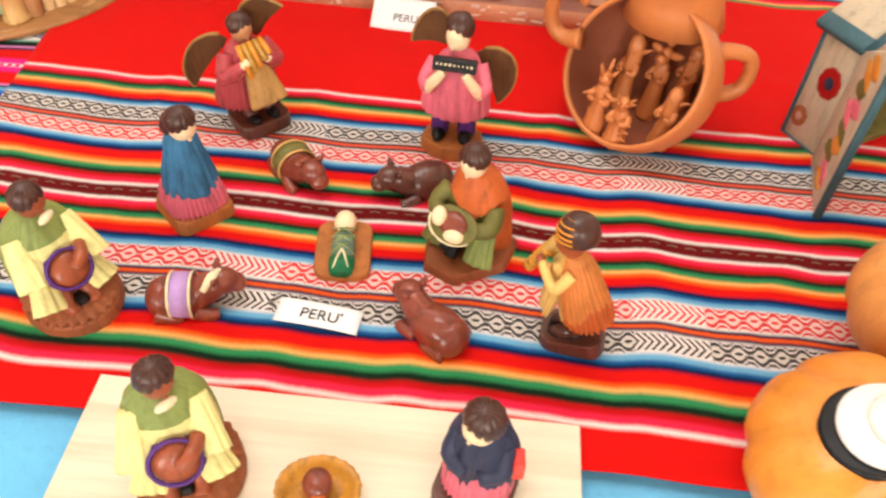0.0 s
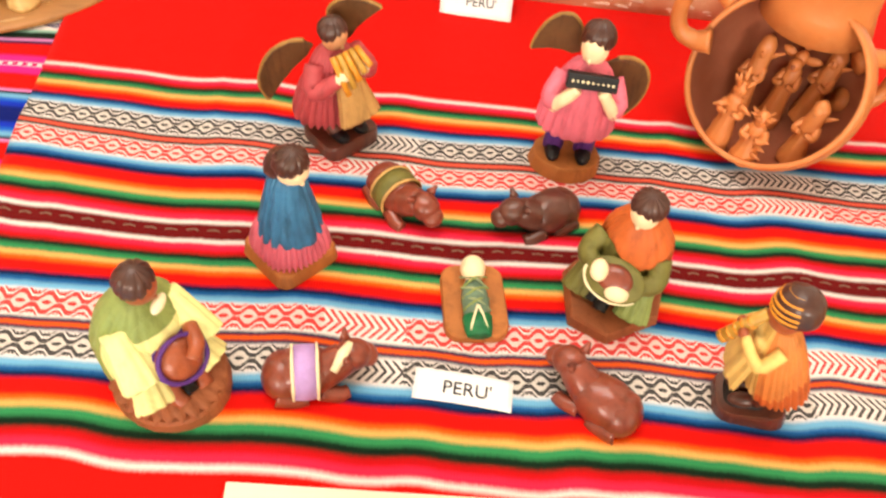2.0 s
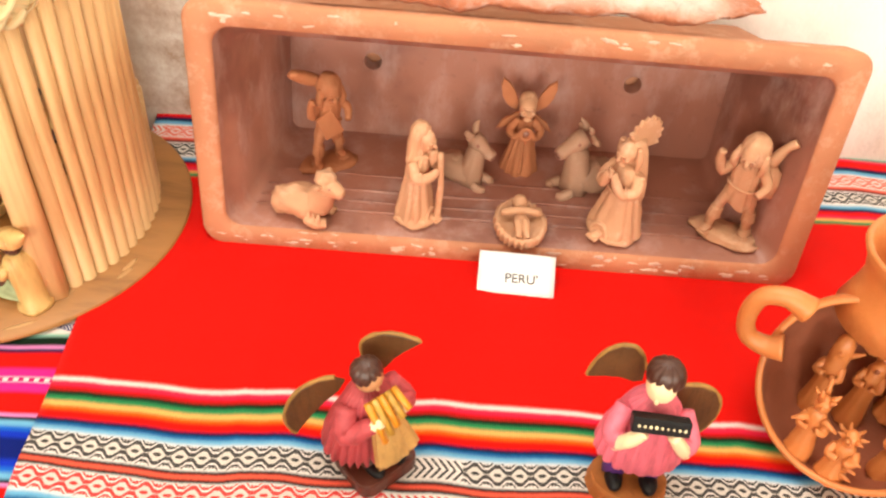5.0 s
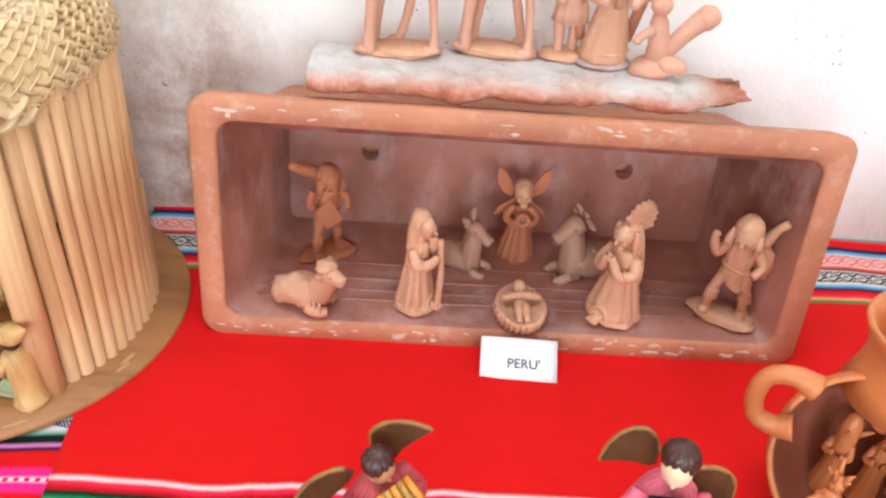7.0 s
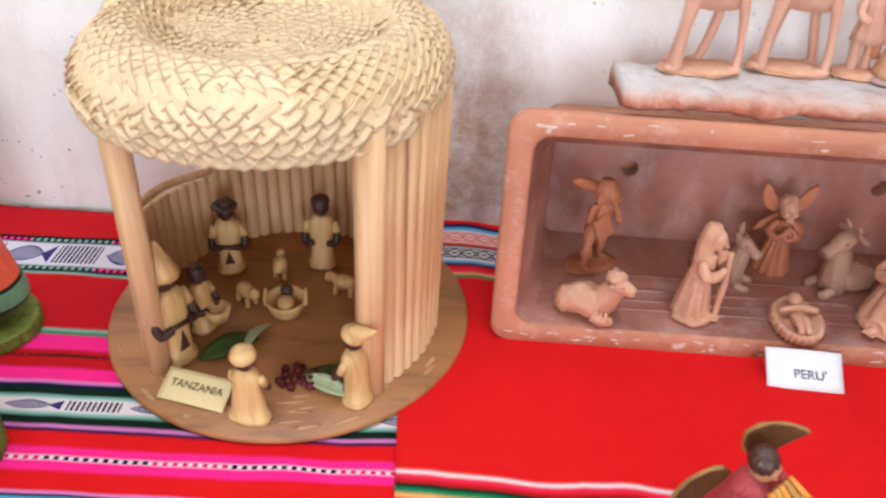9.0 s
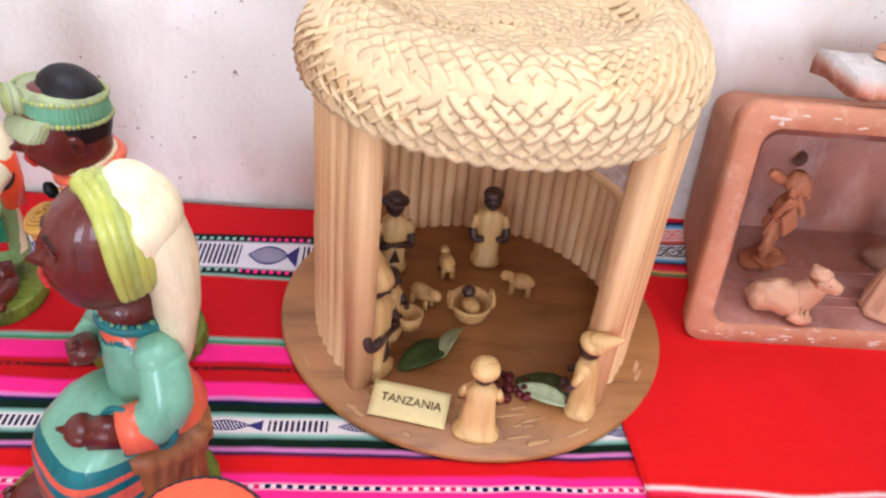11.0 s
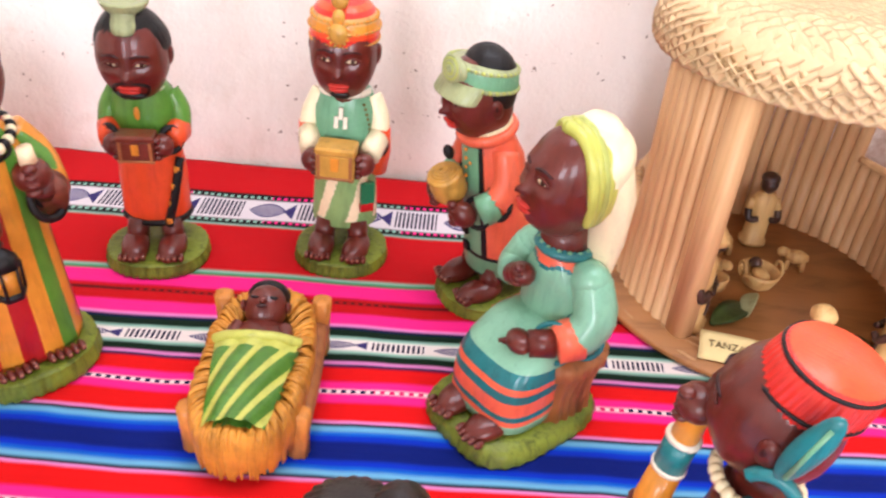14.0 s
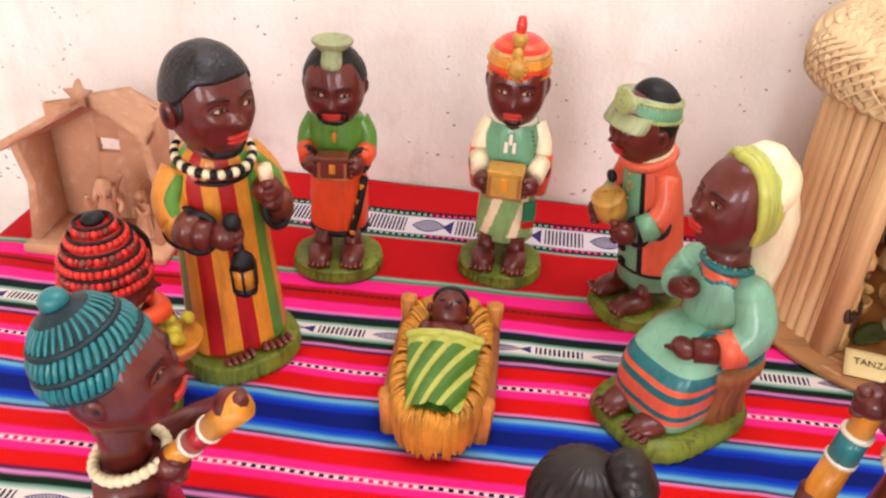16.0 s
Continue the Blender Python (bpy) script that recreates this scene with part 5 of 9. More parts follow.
def lying_animal(body, band=None, edge=None, pale=None, curl=1):
    """An animal lying along +x, head at +x."""
    s = Sculpt()
    s.ell((-0.009, 0, 0.0115), (0.0195, 0.0138, 0.0135), body, bump=0.1, seed=3)
    s.ell((-0.019, 0, 0.0105), (0.0115, 0.0132, 0.0125), body)
    s.tube([(0.002, 0, 0.0135), (0.009, 0.001 * curl, 0.018), (0.013, 0.003 * curl, 0.0205)], [0.0105, 0.0092, 0.0082], body)
    s.ell((0.0165, 0.004 * curl, 0.0195), (0.0098, 0.0086, 0.0084), body, (0, 22, 12 * curl))
    s.ell((0.0235, 0.0055 * curl, 0.016), (0.0062, 0.0068, 0.0056), body, (0, 22, 12 * curl))
    for y in (-1, 1):
        s.tube([(0.0125, 0.004 * curl + 0.006 * y, 0.0245), (0.0125, 0.004 * curl + 0.0105 * y, 0.0285)], [0.0032, 0.0009], body, 7)
        s.tube([(0.0, 0.009 * y, 0.006), (0.008, 0.0098 * y, 0.0042), (0.0135, 0.0085 * y, 0.004)], [0.005, 0.0045, 0.0038], body)
        s.tube([(-0.022, 0.009 * y, 0.006), (-0.013, 0.0112 * y, 0.0042), (-0.007, 0.0108 * y, 0.004)], [0.0065, 0.0045, 0.0035], body)
    if band:
        m = Matrix.Translation((-0.008, 0, 0.0118)) @ Matrix.Rotation(radians(90), 4, "Y")
        s.loft([(-0.0058, 0.0139, 0.0143, 0, 0), (0.0, 0.0142, 0.0146, 0, 0), (0.0058, 0.0137, 0.0141, 0, 0)], band, 30, m=m)
        for q in (-0.0062, 0.0062):
            s.ring((-0.008 + q, 0, 0.0118), 0.0141, 0.0009, edge, (0, 90, 0), 30)
    if pale:
        s.tube([(0.006, -0.006, 0.021), (0.011, 0.0, 0.0265), (0.015, 0.006, 0.0262)], [0.0024, 0.003, 0.0024], pale)
    s.carve(0.0004, 150)
    return s


lying_animal(MIDCLAY, OLIVE, AMBER).make("ox_figurine", pose(-0.035, 0.527, 0.0052, 0, 0, -54), "lying red-brown clay ox with olive saddle cloth", group=CLAYSET)
lying_animal(DARKCLAY, curl=-1).make("cow_figurine", pose(0.047, 0.524, 0.0052, 0, 0, 212), "lying dark brown clay cow", group=CLAYSET)
lying_animal(MIDCLAY, LILAC, CREAM, CREAM).make("llama_figurine", pose(-0.069, 0.404, 0.0052, 0, 0, 10), "lying brown clay llama with lilac saddle band", group=CLAYSET)
lying_animal(MIDCLAY, curl=-1).make("cow_figurine", pose(0.07, 0.405, 0.0052, 0, 0, 146), "lying plain red-brown clay cow", group=CLAYSET)


# ---- cards ----
def text_mesh(words, size):
    curve = bpy.data.curves.new("writing", "FONT")
    curve.body, curve.size, curve.align_x, curve.align_y = words, size, "CENTER", "CENTER"
    curve.extrude = 0.0001
    ob = new("writing", curve)
    me = bpy.data.meshes.new_from_object(ob.evaluated_get(bpy.context.evaluated_depsgraph_get()))
    bpy.data.objects.remove(ob)
    return me


def card(words, w, h, size, m, mat, ink, label, off=(0, 0)):
    root = empty("name_card", m)
    tagged(root, label, "card")
    s = Sculpt()
    bend = 0.0012
    rows = []
    for k in range(7):
        y = -h / 2 + h * k / 6
        rows.append([Vector((-w / 2 + w * i / 10, y, bend * math.sin(i / 10 * 3.14))) for i in range(11)])
    s._grid(rows, False, mat)
    sheet_part = part("paper", s.bm, s.mats, root)
    mod = sheet_part.modifiers.new("thickness", "SOLIDIFY")
    mod.thickness = 0.0003
    me = text_mesh(words, size)
    me.materials.clear()
    me.materials.append(ink)
    t = new("lettering", me)
    t.parent = root
    t.matrix_basis = pose(off[0], off[1], bend + 0.0004)


card("PERU'", 0.052, 0.0178, 0.0105, pose(0.0048, 0.404, 0.0098, 3, 0, -5), CARD, INK, "small white paper card lettered in black on the runner", (0.002, -0.001))
card("PERU'", 0.0565, 0.031, 0.0098, pose(0.009, 0.748, 0.0155, 35, 0, -2), CARD, INK, "white paper card leaning against the terracotta trough", (0.0035, -0.004))
card("TANZANIA", 0.05, 0.0235, 0.0078, pose(-0.431, 0.683, 0.0145, 26, 0, -12), CARD_Y, INK_BR, "cream paper card standing on the hut's disc", (0.001, 0.001))


# ---- plank, jars and painted box at the near end of the runner ----
def plank():
    s = Sculpt()
    s.box((0.032, 0.265, 0.0), (0.268, 0.162, 0.006), BOARD, bevel=0.2)
    ob = s.make("plank", pose(0, 0, 0.0095, 0, 0, 0.6), "pale bleached wooden plank lying on the runner", "board")
    ob.location.z = 0.0084
    return ob


plank()


# ---- raw terracotta figures in the trough ----
TROUGHSET = "unpainted terracotta nativity figures"
FLOOR_IN = 0.0225


def clay_face(s, c, r, c_mat, turn=0.0, nod=20.0, mouth=True):
    """A pinched clay face: skull, heavy brow, nose, open mouth and chin."""
    n0 = s.count()
    s.ell((0, 0, 0), (r * 0.86, r * 0.95, r * 1.15), c_mat, seg=18, rings=14)
    s.ell((0, -r * 0.82, r * 0.22), (r * 0.6, r * 0.2, r * 0.14), c_mat, seg=12, rings=7)
    s.tube([(0, -r * 0.9, r * 0.2), (0, -r * 1.2, -r * 0.12), (0, -r * 0.95, -r * 0.2)], [r * 0.14, r * 0.2, r * 0.16], c_mat, 7)
    for x in (-1, 1):
        s.ell((x * r * 0.36, -r * 0.84, r * 0.06), (r * 0.13, r * 0.1, r * 0.07), TERRA_IN, seg=8, rings=5)
        s.ell((x * r * 0.5, -r * 0.6, -r * 0.28), (r * 0.28, r * 0.3, r * 0.26), c_mat, seg=10, rings=7)
    if mouth:
        s.ell((0, -r * 0.86, -r * 0.5), (r * 0.26, r * 0.14, r * 0.14), TERRA_IN, seg=10, rings=6)
    s.ell((0, -r * 0.72, -r * 0.9), (r * 0.4, r * 0.34, r * 0.26), c_mat, seg=12, rings=7)
    s.tilt(Matrix.Translation(c) @ Matrix.Rotation(radians(turn), 4, "Z") @ Matrix.Rotation(radians(nod), 4, "X"), n0)


def toes(s, x, y, z, c_mat, k=1.0):
    s.ell((x, y + 0.006 * k, z), (0.0052 * k, 0.0095 * k, 0.0038 * k), c_mat, seg=12, rings=7)
    for q in range(5):
        s.ell((x + (q - 2) * 0.0021 * k, y - 0.0035 * k + abs(q - 2) * 0.0007 * k, z - 0.0008), (0.0011 * k, 0.0042 * k, 0.0017 * k), c_mat, seg=7, rings=5)


def kneeler(staff):
    s = Sculpt()
    T1 = TERRA_FIG
    s.ell((0, 0, 0.004), (0.023, 0.021, 0.0062), T1, bump=0.2, seed=2)
    wide = 1.0 if staff else 1.1
    s.robe([(0.004, 0.0212 * wide, 0.0192 * wide, 0, 0.002), (0.01, 0.021 * wide, 0.0188 * wide, 0, 0.002), (0.028, 0.0162 * wide, 0.0152 * wide, 0, 0.002), (0.046, 0.0125, 0.0115, 0, 0.002), (0.06, 0.0132, 0.0105, 0, 0.0), (0.068, 0.0085, 0.0078, 0, -0.002)], T1, 9, 0.16, 72, 5, seed=0.7)
    # arched hem over the bare foot
    s.ring((0.001, -0.0165 * wide, 0.006), 0.0082, 0.0022, T1, (78, 0, 0), 16, (0, 180))
    toes(s, 0.001, -0.0205 * wide, 0.0058, T1, 0.95)
    s.ring((0, 0, 0.0455), 0.0125, 0.0014, T1, (6, 0, 0), 24, ry=0.0115)
    clay_face(s, (0, -0.006, 0.081), 0.0088, T1, 0, 12, staff)
    if staff:
        # loose hood falling on the shoulders, long beard
        s.robe([(0.06, 0.0125, 0.0098, 0, 0.003), (0.066, 0.0118, 0.0098, 0, 0.0032), (0.08, 0.0102, 0.0098, 0, 0.002), (0.0905, 0.0088, 0.0092, 0, 0.0005), (0.0965, 0.0035, 0.0045, 0, 0.0)], T1, 8, 0.12, 48, 4, seed=1.1)
        s.tube([(0, -0.013, 0.074), (0, -0.0145, 0.067), (0, -0.013, 0.06)], [0.0042, 0.0044, 0.0015], T1, 8)
        s.tube([(0.0035, -0.0215, 0.004), (0.003, -0.0225, 0.04), (0.001, -0.021, 0.073)], [0.0034, 0.0032, 0.0028], T1, 9)
        grip = (0.0015, -0.0205, 0.057)
    else:
        # long veil, head bent back, scalloped comb
        s.robe([(0.032, 0.0118, 0.0045, 0, 0.0125), (0.045, 0.0122, 0.005, 0, 0.0115), (0.062, 0.0112, 0.0065, 0, 0.0085), (0.079, 0.0102, 0.0096, 0, 0.0025), (0.09, 0.007, 0.0075, 0, 0.001)], T1, 7, 0.1, 48, 4, seed=2.0)
        for x in (-1, 1):
            s.tube([(0.0085 * x, -0.004, 0.088), (0.0098 * x, -0.003, 0.078), (0.0085 * x, -0.001, 0.066)], [0.0022, 0.003, 0.0022], T1, 8)
        fan = []
        for q in range(37):
            t = radians(-25 + q * 175 / 36)
            r = 0.0185 + 0.0016 * math.cos(q * 2 * math.pi / 4)
            fan.append((r * math.cos(t), r * math.sin(t)))
        fan += [(-0.008, -0.004), (0.008, -0.008)]
        s.prism(fan, -0.0016, 0.0016, T1, m=Matrix.Translation((0, 0.0085, 0.0875)) @ Matrix.Rotation(radians(90), 4, "Z") @ Matrix.Rotation(radians(90), 4, "X"))
        grip = (0.0, -0.0195, 0.067)
    for x in (-1, 1):
        s.tube([(0.0115 * x, 0.0, 0.063), (0.0158 * x, -0.006, 0.052), (0.009 * x, -0.0155, 0.0515), (grip[0] + 0.002 * x, grip[1], grip[2])], [0.0052, 0.0055, 0.0045, 0.003], T1, 10)
        s.ring((0.0125 * x, -0.0115, 0.0515), 0.005, 0.001, T1, (0, 70, 40 * x), 14)
    for q in range(4):
        s.tube([(grip[0] - 0.003, grip[1] - 0.001, grip[2] - 0.003 + 0.002 * q), (grip[0] + 0.003, grip[1] - 0.0025, grip[2] - 0.0025 + 0.002 * q)], 0.0011, T1, 6)
    s.carve(0.001, 150)
    return s


def winged():
    s = Sculpt()
    s.robe([(0.0, 0.0172, 0.0152, 0, 0), (0.005, 0.0176, 0.0155, 0, 0), (0.022, 0.0132, 0.012, 0, 0), (0.042, 0.0086, 0.0082, 0, 0), (0.054, 0.0068, 0.0062, 0, 0)], TERRA_RED, 9, 0.14, 64, 4)
    s.tube([(0, -0.0155, 0.006), (0, -0.0125, 0.024), (0, -0.0085, 0.04)], [0.0016, 0.0014, 0.001], TERRA_RED, 6)
    clay_face(s, (0, -0.003, 0.068), 0.0088, TERRA_FIG, 0, -4, False)
    s.ell((0, 0.002, 0.0715), (0.0086, 0.008, 0.0092), TERRA_FIG, (-20, 0, 0), 30, 12, ribs=9, deep=0.1)
    for x in (-1, 1):
        s.tube([(0.0065 * x, 0, 0.054), (0.0135 * x, -0.006, 0.046), (0.0085 * x, -0.0145, 0.0445), (0.004 * x, -0.0165, 0.0505)], [0.0036, 0.004, 0.0036, 0.0028], TERRA_RED, 9)
        # upright wing: a pointed leaf with a mid groove, and a drooping lower feather
        leaf = [(0, 0), (0.0062, 0.008), (0.0075, 0.018), (0.0052, 0.028), (0.0008, 0.0345), (-0.0034, 0.027), (-0.0048, 0.016), (-0.004, 0.006)]
        s.prism([(px * x, pz) for px, pz in leaf], -0.0016, 0.0016, TERRA_RED, m=Matrix.Translation((0.0085 * x, 0.009, 0.058)) @ Matrix.Rotation(radians(90), 4, "X") @ Matrix.Rotation(radians(-24 * x), 4, "Z"))
        s.prism([(px * x, pz) for px, pz in ((0, 0.006), (0.014, -0.004), (0.0185, -0.013), (0.008, -0.0085), (0, -0.006))], -0.0014, 0.0014, TERRA_RED, m=Matrix.Translation((0.006 * x, 0.005, 0.053)) @ Matrix.Rotation(radians(90), 4, "X"))
    s.ring((0, -0.0175, 0.0495), 0.0048, 0.0022, TERRA_RED, (72, 0, 0), 18)
    s.ell((0, -0.0165, 0.0495), (0.0036, 0.0014, 0.0036), TERRA_IN, (-18, 0, 0), 12, 6)
    s.carve(0.0008, 150)
    return s


def clay_beast(mat, long_ears=True):
    """Head and chest of a lying beast, facing -y."""
    s = Sculpt()
    s.ell((0, 0.012, 0.0135), (0.0175, 0.026, 0.0145), mat, bump=0.2, seed=5)
    s.loft([(0.004, 0.0135, 0.0125, 0, -0.004), (0.018, 0.0128, 0.0115, 0, -0.004), (0.032, 0.0102, 0.0105, 0, -0.006), (0.046, 0.008, 0.009, 0, -0.008)], mat, 30, 7, 0.05)
    s.loft([(0.0, 0.0088, 0.0082, 0, 0), (0.008, 0.0082, 0.0078, 0, 0), (0.018, 0.0056, 0.0056, 0, 0), (0.023, 0.0064, 0.0058, 0, 0), (0.0265, 0.005, 0.0045, 0, 0)], mat, 20, m=Matrix.Translation((0, -0.003, 0.055)) @ Matrix.Rotation(radians(122), 4, "X"))
    s.tube([(-0.005, -0.0245, 0.0395), (0, -0.0265, 0.0388), (0.005, -0.0245, 0.0395)], 0.0008, TERRA_IN, 5)
    for x in (-1, 1):
        s.ell((0.0068 * x, -0.0115, 0.0525), (0.0014, 0.0018, 0.0018), TERRA_IN, seg=7, rings=5)
        s.ell((0.003 * x, -0.0272, 0.0432), (0.0011, 0.001, 0.0014), TERRA_IN, seg=6, rings=4)
        if long_ears:
            s.tube([(0.003 * x, -0.003, 0.056), (0.008 * x, 0.0, 0.0625), (0.0125 * x, -0.001, 0.068)], [0.0036, 0.0036, 0.0014], mat, 8)
            s.ell((0.006 * x, -0.001, 0.0575), (0.004, 0.003, 0.0036), mat, (0, 20 * x, 0), 10, 6)
        else:
            s.ell((0.0105 * x, 0.0, 0.0575), (0.0075, 0.003, 0.003), mat, (0, 6 * x, 0), 10, 7)
            s.tube([(0.004 * x, -0.001, 0.061), (0.0075 * x, -0.003, 0.0655), (0.0065 * x, -0.006, 0.0685)], [0.0024, 0.002, 0.001], mat, 7)
        s.tube([(0.009 * x, -0.012, 0.006), (0.01 * x, -0.02, 0.0045), (0.007 * x, -0.024, 0.004)], [0.005, 0.0042, 0.0032], mat)
    for q in range(5):
        s.ell((-0.006 + 0.003 * q, 0.012, 0.0275), (0.0026, 0.0036, 0.002), mat, seg=8, rings=5)
    s.carve(0.001, 150)
    return s


def clay_sheep():
    s = Sculpt()
    T1 = TERRA_FIG
    s.ell((-0.006, 0, 0.0155), (0.0262, 0.0158, 0.0148), T1, seg=30, rings=20, bump=0.22, seed=9)
    s.ell((-0.023, 0, 0.013), (0.0098, 0.0135, 0.0122), T1, bump=0.2)
    s.tube([(0.009, 0, 0.018), (0.016, -0.001, 0.03), (0.0185, -0.002, 0.038)], [0.014, 0.0112, 0.0098], T1, 14)
    s.loft([(0.0, 0.0092, 0.0088, 0, 0), (0.006, 0.009, 0.0086, 0, 0), (0.014, 0.0062, 0.0062, 0, 0), (0.019, 0.0055, 0.005, 0, 0), (0.021, 0.004, 0.0035, 0, 0)], T1, 20, m=Matrix.Translation((0.0165, -0.002, 0.0425)) @ Matrix.Rotation(radians(-12), 4, "Z") @ Matrix.Rotation(radians(102), 4, "Y"))
    s.ell((0.018, -0.002, 0.0475), (0.0088, 0.0088, 0.006), T1, bump=0.3)
    s.tube([(0.0345, -0.0105, 0.0365), (0.037, -0.006, 0.0362), (0.0365, -0.001, 0.0365)], 0.0007, TERRA_IN, 5)
    for y in (-1, 1):
        s.ell((0.0165, -0.002 + 0.0115 * y, 0.045), (0.0036, 0.0056, 0.0022), T1, (28 * y, 0, 0), 10, 7)
        s.ell((0.0255, -0.004 + 0.0072 * y, 0.044), (0.0014, 0.001, 0.001), TERRA_IN, seg=7, rings=5)
        s.tube([(0.004, 0.01 * y, 0.0075), (0.013, 0.0118 * y, 0.005), (0.021, 0.009 * y, 0.0045)], [0.0068, 0.0054, 0.0042], T1)
        for q in range(4):
            s.tube([(0.002 + 0.0045 * q, 0.0135 * y, 0.016), (0.003 + 0.0045 * q, 0.0145 * y, 0.006)], 0.0014, T1, 6)
    s.carve(0.0009, 150)
    return s


def cradle_child():
    s = Sculpt()
    T1 = TERRA_FIG
    # hollow straw nest with scratched rim
    s.robe([(0.0, 0.018, 0.021, 0, 0), (0.004, 0.0225, 0.0262, 0, 0), (0.011, 0.0235, 0.0272, 0, 0), (0.0138, 0.0205, 0.0242, 0, 0), (0.011, 0.0165, 0.0202, 0, 0), (0.0075, 0.01, 0.013, 0, 0)], T1, 26, 0.1, 104, 3)
    s.ell((0, -0.001, 0.0125), (0.0058, 0.0125, 0.005), T1)
    s.ell((0, 0.0155, 0.019), (0.0064, 0.007, 0.0068), T1)
    s.ell((0, 0.0095, 0.0215), (0.0014, 0.0016, 0.0016), T1, seg=7, rings=5)
    s.tube([(-0.0172, 0.0035, 0.018), (0, 0.0055, 0.0195), (0.0172, 0.0035, 0.018)], [0.0024, 0.0036, 0.0024], T1)
    for x in (-1, 1):
        s.tube([(0.003 * x, -0.004, 0.0165), (0.0032 * x, -0.014, 0.0152), (0.0036 * x, -0.0205, 0.0132)], [0.0036, 0.0032, 0.0028], T1)
    s.carve(0.0008, 150)
    return s


def walker(pale, sack):
    """A striding herdsman on a slab: bare legs with sock bands, short tunic, floppy hood, open mouth."""
    s = Sculpt()
    c = TERRA_FIG if pale else TERRA_RED
    s.ell((0, 0, 0.003), (0.0265, 0.0155, 0.0042), c, bump=0.25, seed=6)
    for x, y in ((-0.0095, -0.006), (0.0095, 0.006)):
        s.tube([(x * 0.5, y * 0.2, 0.046), (x * 1.05, y * 0.7, 0.03), (x * 1.3, y, 0.008)], [0.0056, 0.0042, 0.0032], c)
        s.robe([(0.018, 0.0056, 0.0056, x * 1.2, y * 0.9), (0.022, 0.0052, 0.0052, x * 1.18, y * 0.88), (0.027, 0.0048, 0.0048, x * 1.1, y * 0.8)], c, 8, 0.2, 32, 3)
        toes(s, x * 1.35, y - 0.006, 0.0075, c, 0.9)
    s.robe([(0.034, 0.0132, 0.0105, 0, 0.001), (0.039, 0.0128, 0.0102, 0, 0.001), (0.05, 0.0105, 0.0088, 0, -0.001), (0.064, 0.0108, 0.0082, 0, -0.003), (0.073, 0.0065, 0.006, 0, -0.005)], c, 7, 0.2, 56, 4, wave=0.003, seed=1.5)
    s.ring((0, -0.0005, 0.05), 0.0108, 0.0014, c, (0, 6, 0), 22, ry=0.0092)
    clay_face(s, (0, -0.0095, 0.081), 0.0085, TERRA_FIG if pale else c, 0, 24)
    # floppy hood with hanging flaps
    s.robe([(0.0775, 0.0112, 0.0108, 0, -0.0045), (0.0815, 0.0112, 0.0112, 0, -0.005), (0.0885, 0.0095, 0.0098, 0, -0.005), (0.094, 0.0045, 0.005, 0, -0.0035)], c, 6, 0.12, 42, 4, wave=0.004, seed=0.4)
    for x in (-1, 1):
        s.tube([(0.009 * x, -0.008, 0.083), (0.0105 * x, -0.009, 0.074), (0.0085 * x, -0.008, 0.066)], [0.0022, 0.0034, 0.0014], c, 7)
    s.tube([(-0.0095, -0.002, 0.068), (-0.0165, -0.0065, 0.058), (-0.0195, -0.0135, 0.073), (-0.0185, -0.015, 0.079)], [0.0042, 0.0038, 0.0028, 0.0024], c)
    s.tube([(0.0095, -0.002, 0.068), (0.0165, -0.004, 0.058), (0.0135, -0.012, 0.052)], [0.0042, 0.0038, 0.0026], c)
    if sack:
        s.ell((0.0135, 0.009, 0.056), (0.0078, 0.0072, 0.0165), c, (0, -14, 0), 18, 12, 0.2)
        s.tube([(0.011, 0.006, 0.07), (0.0165, 0.008, 0.083), (0.022, 0.01, 0.0905)], [0.0045, 0.0036, 0.0028], c, 8)
        s.tube([(0.0, -0.003, 0.077), (0.008, 0.003, 0.074), (0.013, 0.008, 0.068)], [0.0028, 0.003, 0.003], c, 7)
    else:
        s.tube([(-0.025, 0.004, 0.0935), (-0.0125, 0.006, 0.0865), (0.0, 0.0065, 0.08), (0.012, 0.003, 0.0755)], [0.0048, 0.0058, 0.0052, 0.0035], c, 10)
        s.ell((-0.0265, 0.003, 0.0945), (0.0052, 0.0042, 0.0042), c, (0, 20, 0), 12, 8, 0.2)
        s.prism([(-0.009, -0.011), (0.0085, -0.013), (0.0075, 0.012), (-0.0085, 0.01)], -0.0014, 0.0014, c, m=Matrix.Translation((-0.0035, -0.0125, 0.051)) @ Matrix.Rotation(radians(84), 4, "X") @ Matrix.Rotation(radians(24), 4, "Z"))
    s.carve(0.001, 150)
    return s


clay_sheep().make("sheep_figurine", pose(-0.15, 0.788, FLOOR_IN, 0, 0, -14), "lying pale terracotta sheep inside the trough", group=TROUGHSET, size=0.86)
kneeler(True).make("man_figurine", pose(-0.068, 0.797, FLOOR_IN, 0, 0, 62) @ Matrix.Diagonal((0.9, 0.86, 1, 1)), "kneeling terracotta man in a hood with staff", group=TROUGHSET, size=0.9)
kneeler(False).make("woman_figurine", pose(0.084, 0.798, FLOOR_IN, 0, 0, -52), "kneeling terracotta woman with a scalloped comb", group=TROUGHSET, size=0.94)
winged().make("angel_figurine", pose(0.013, 0.868, FLOOR_IN + 0.001, 0, 0, 0), "terracotta angel with raised wings holding a trumpet", group=TROUGHSET, size=0.9)
clay_beast(GREYCLAY).make("donkey_figurine", pose(-0.03, 0.846, FLOOR_IN, 0, 0, 62), "terracotta donkey with grey-brown chest", group=TROUGHSET, size=0.8)
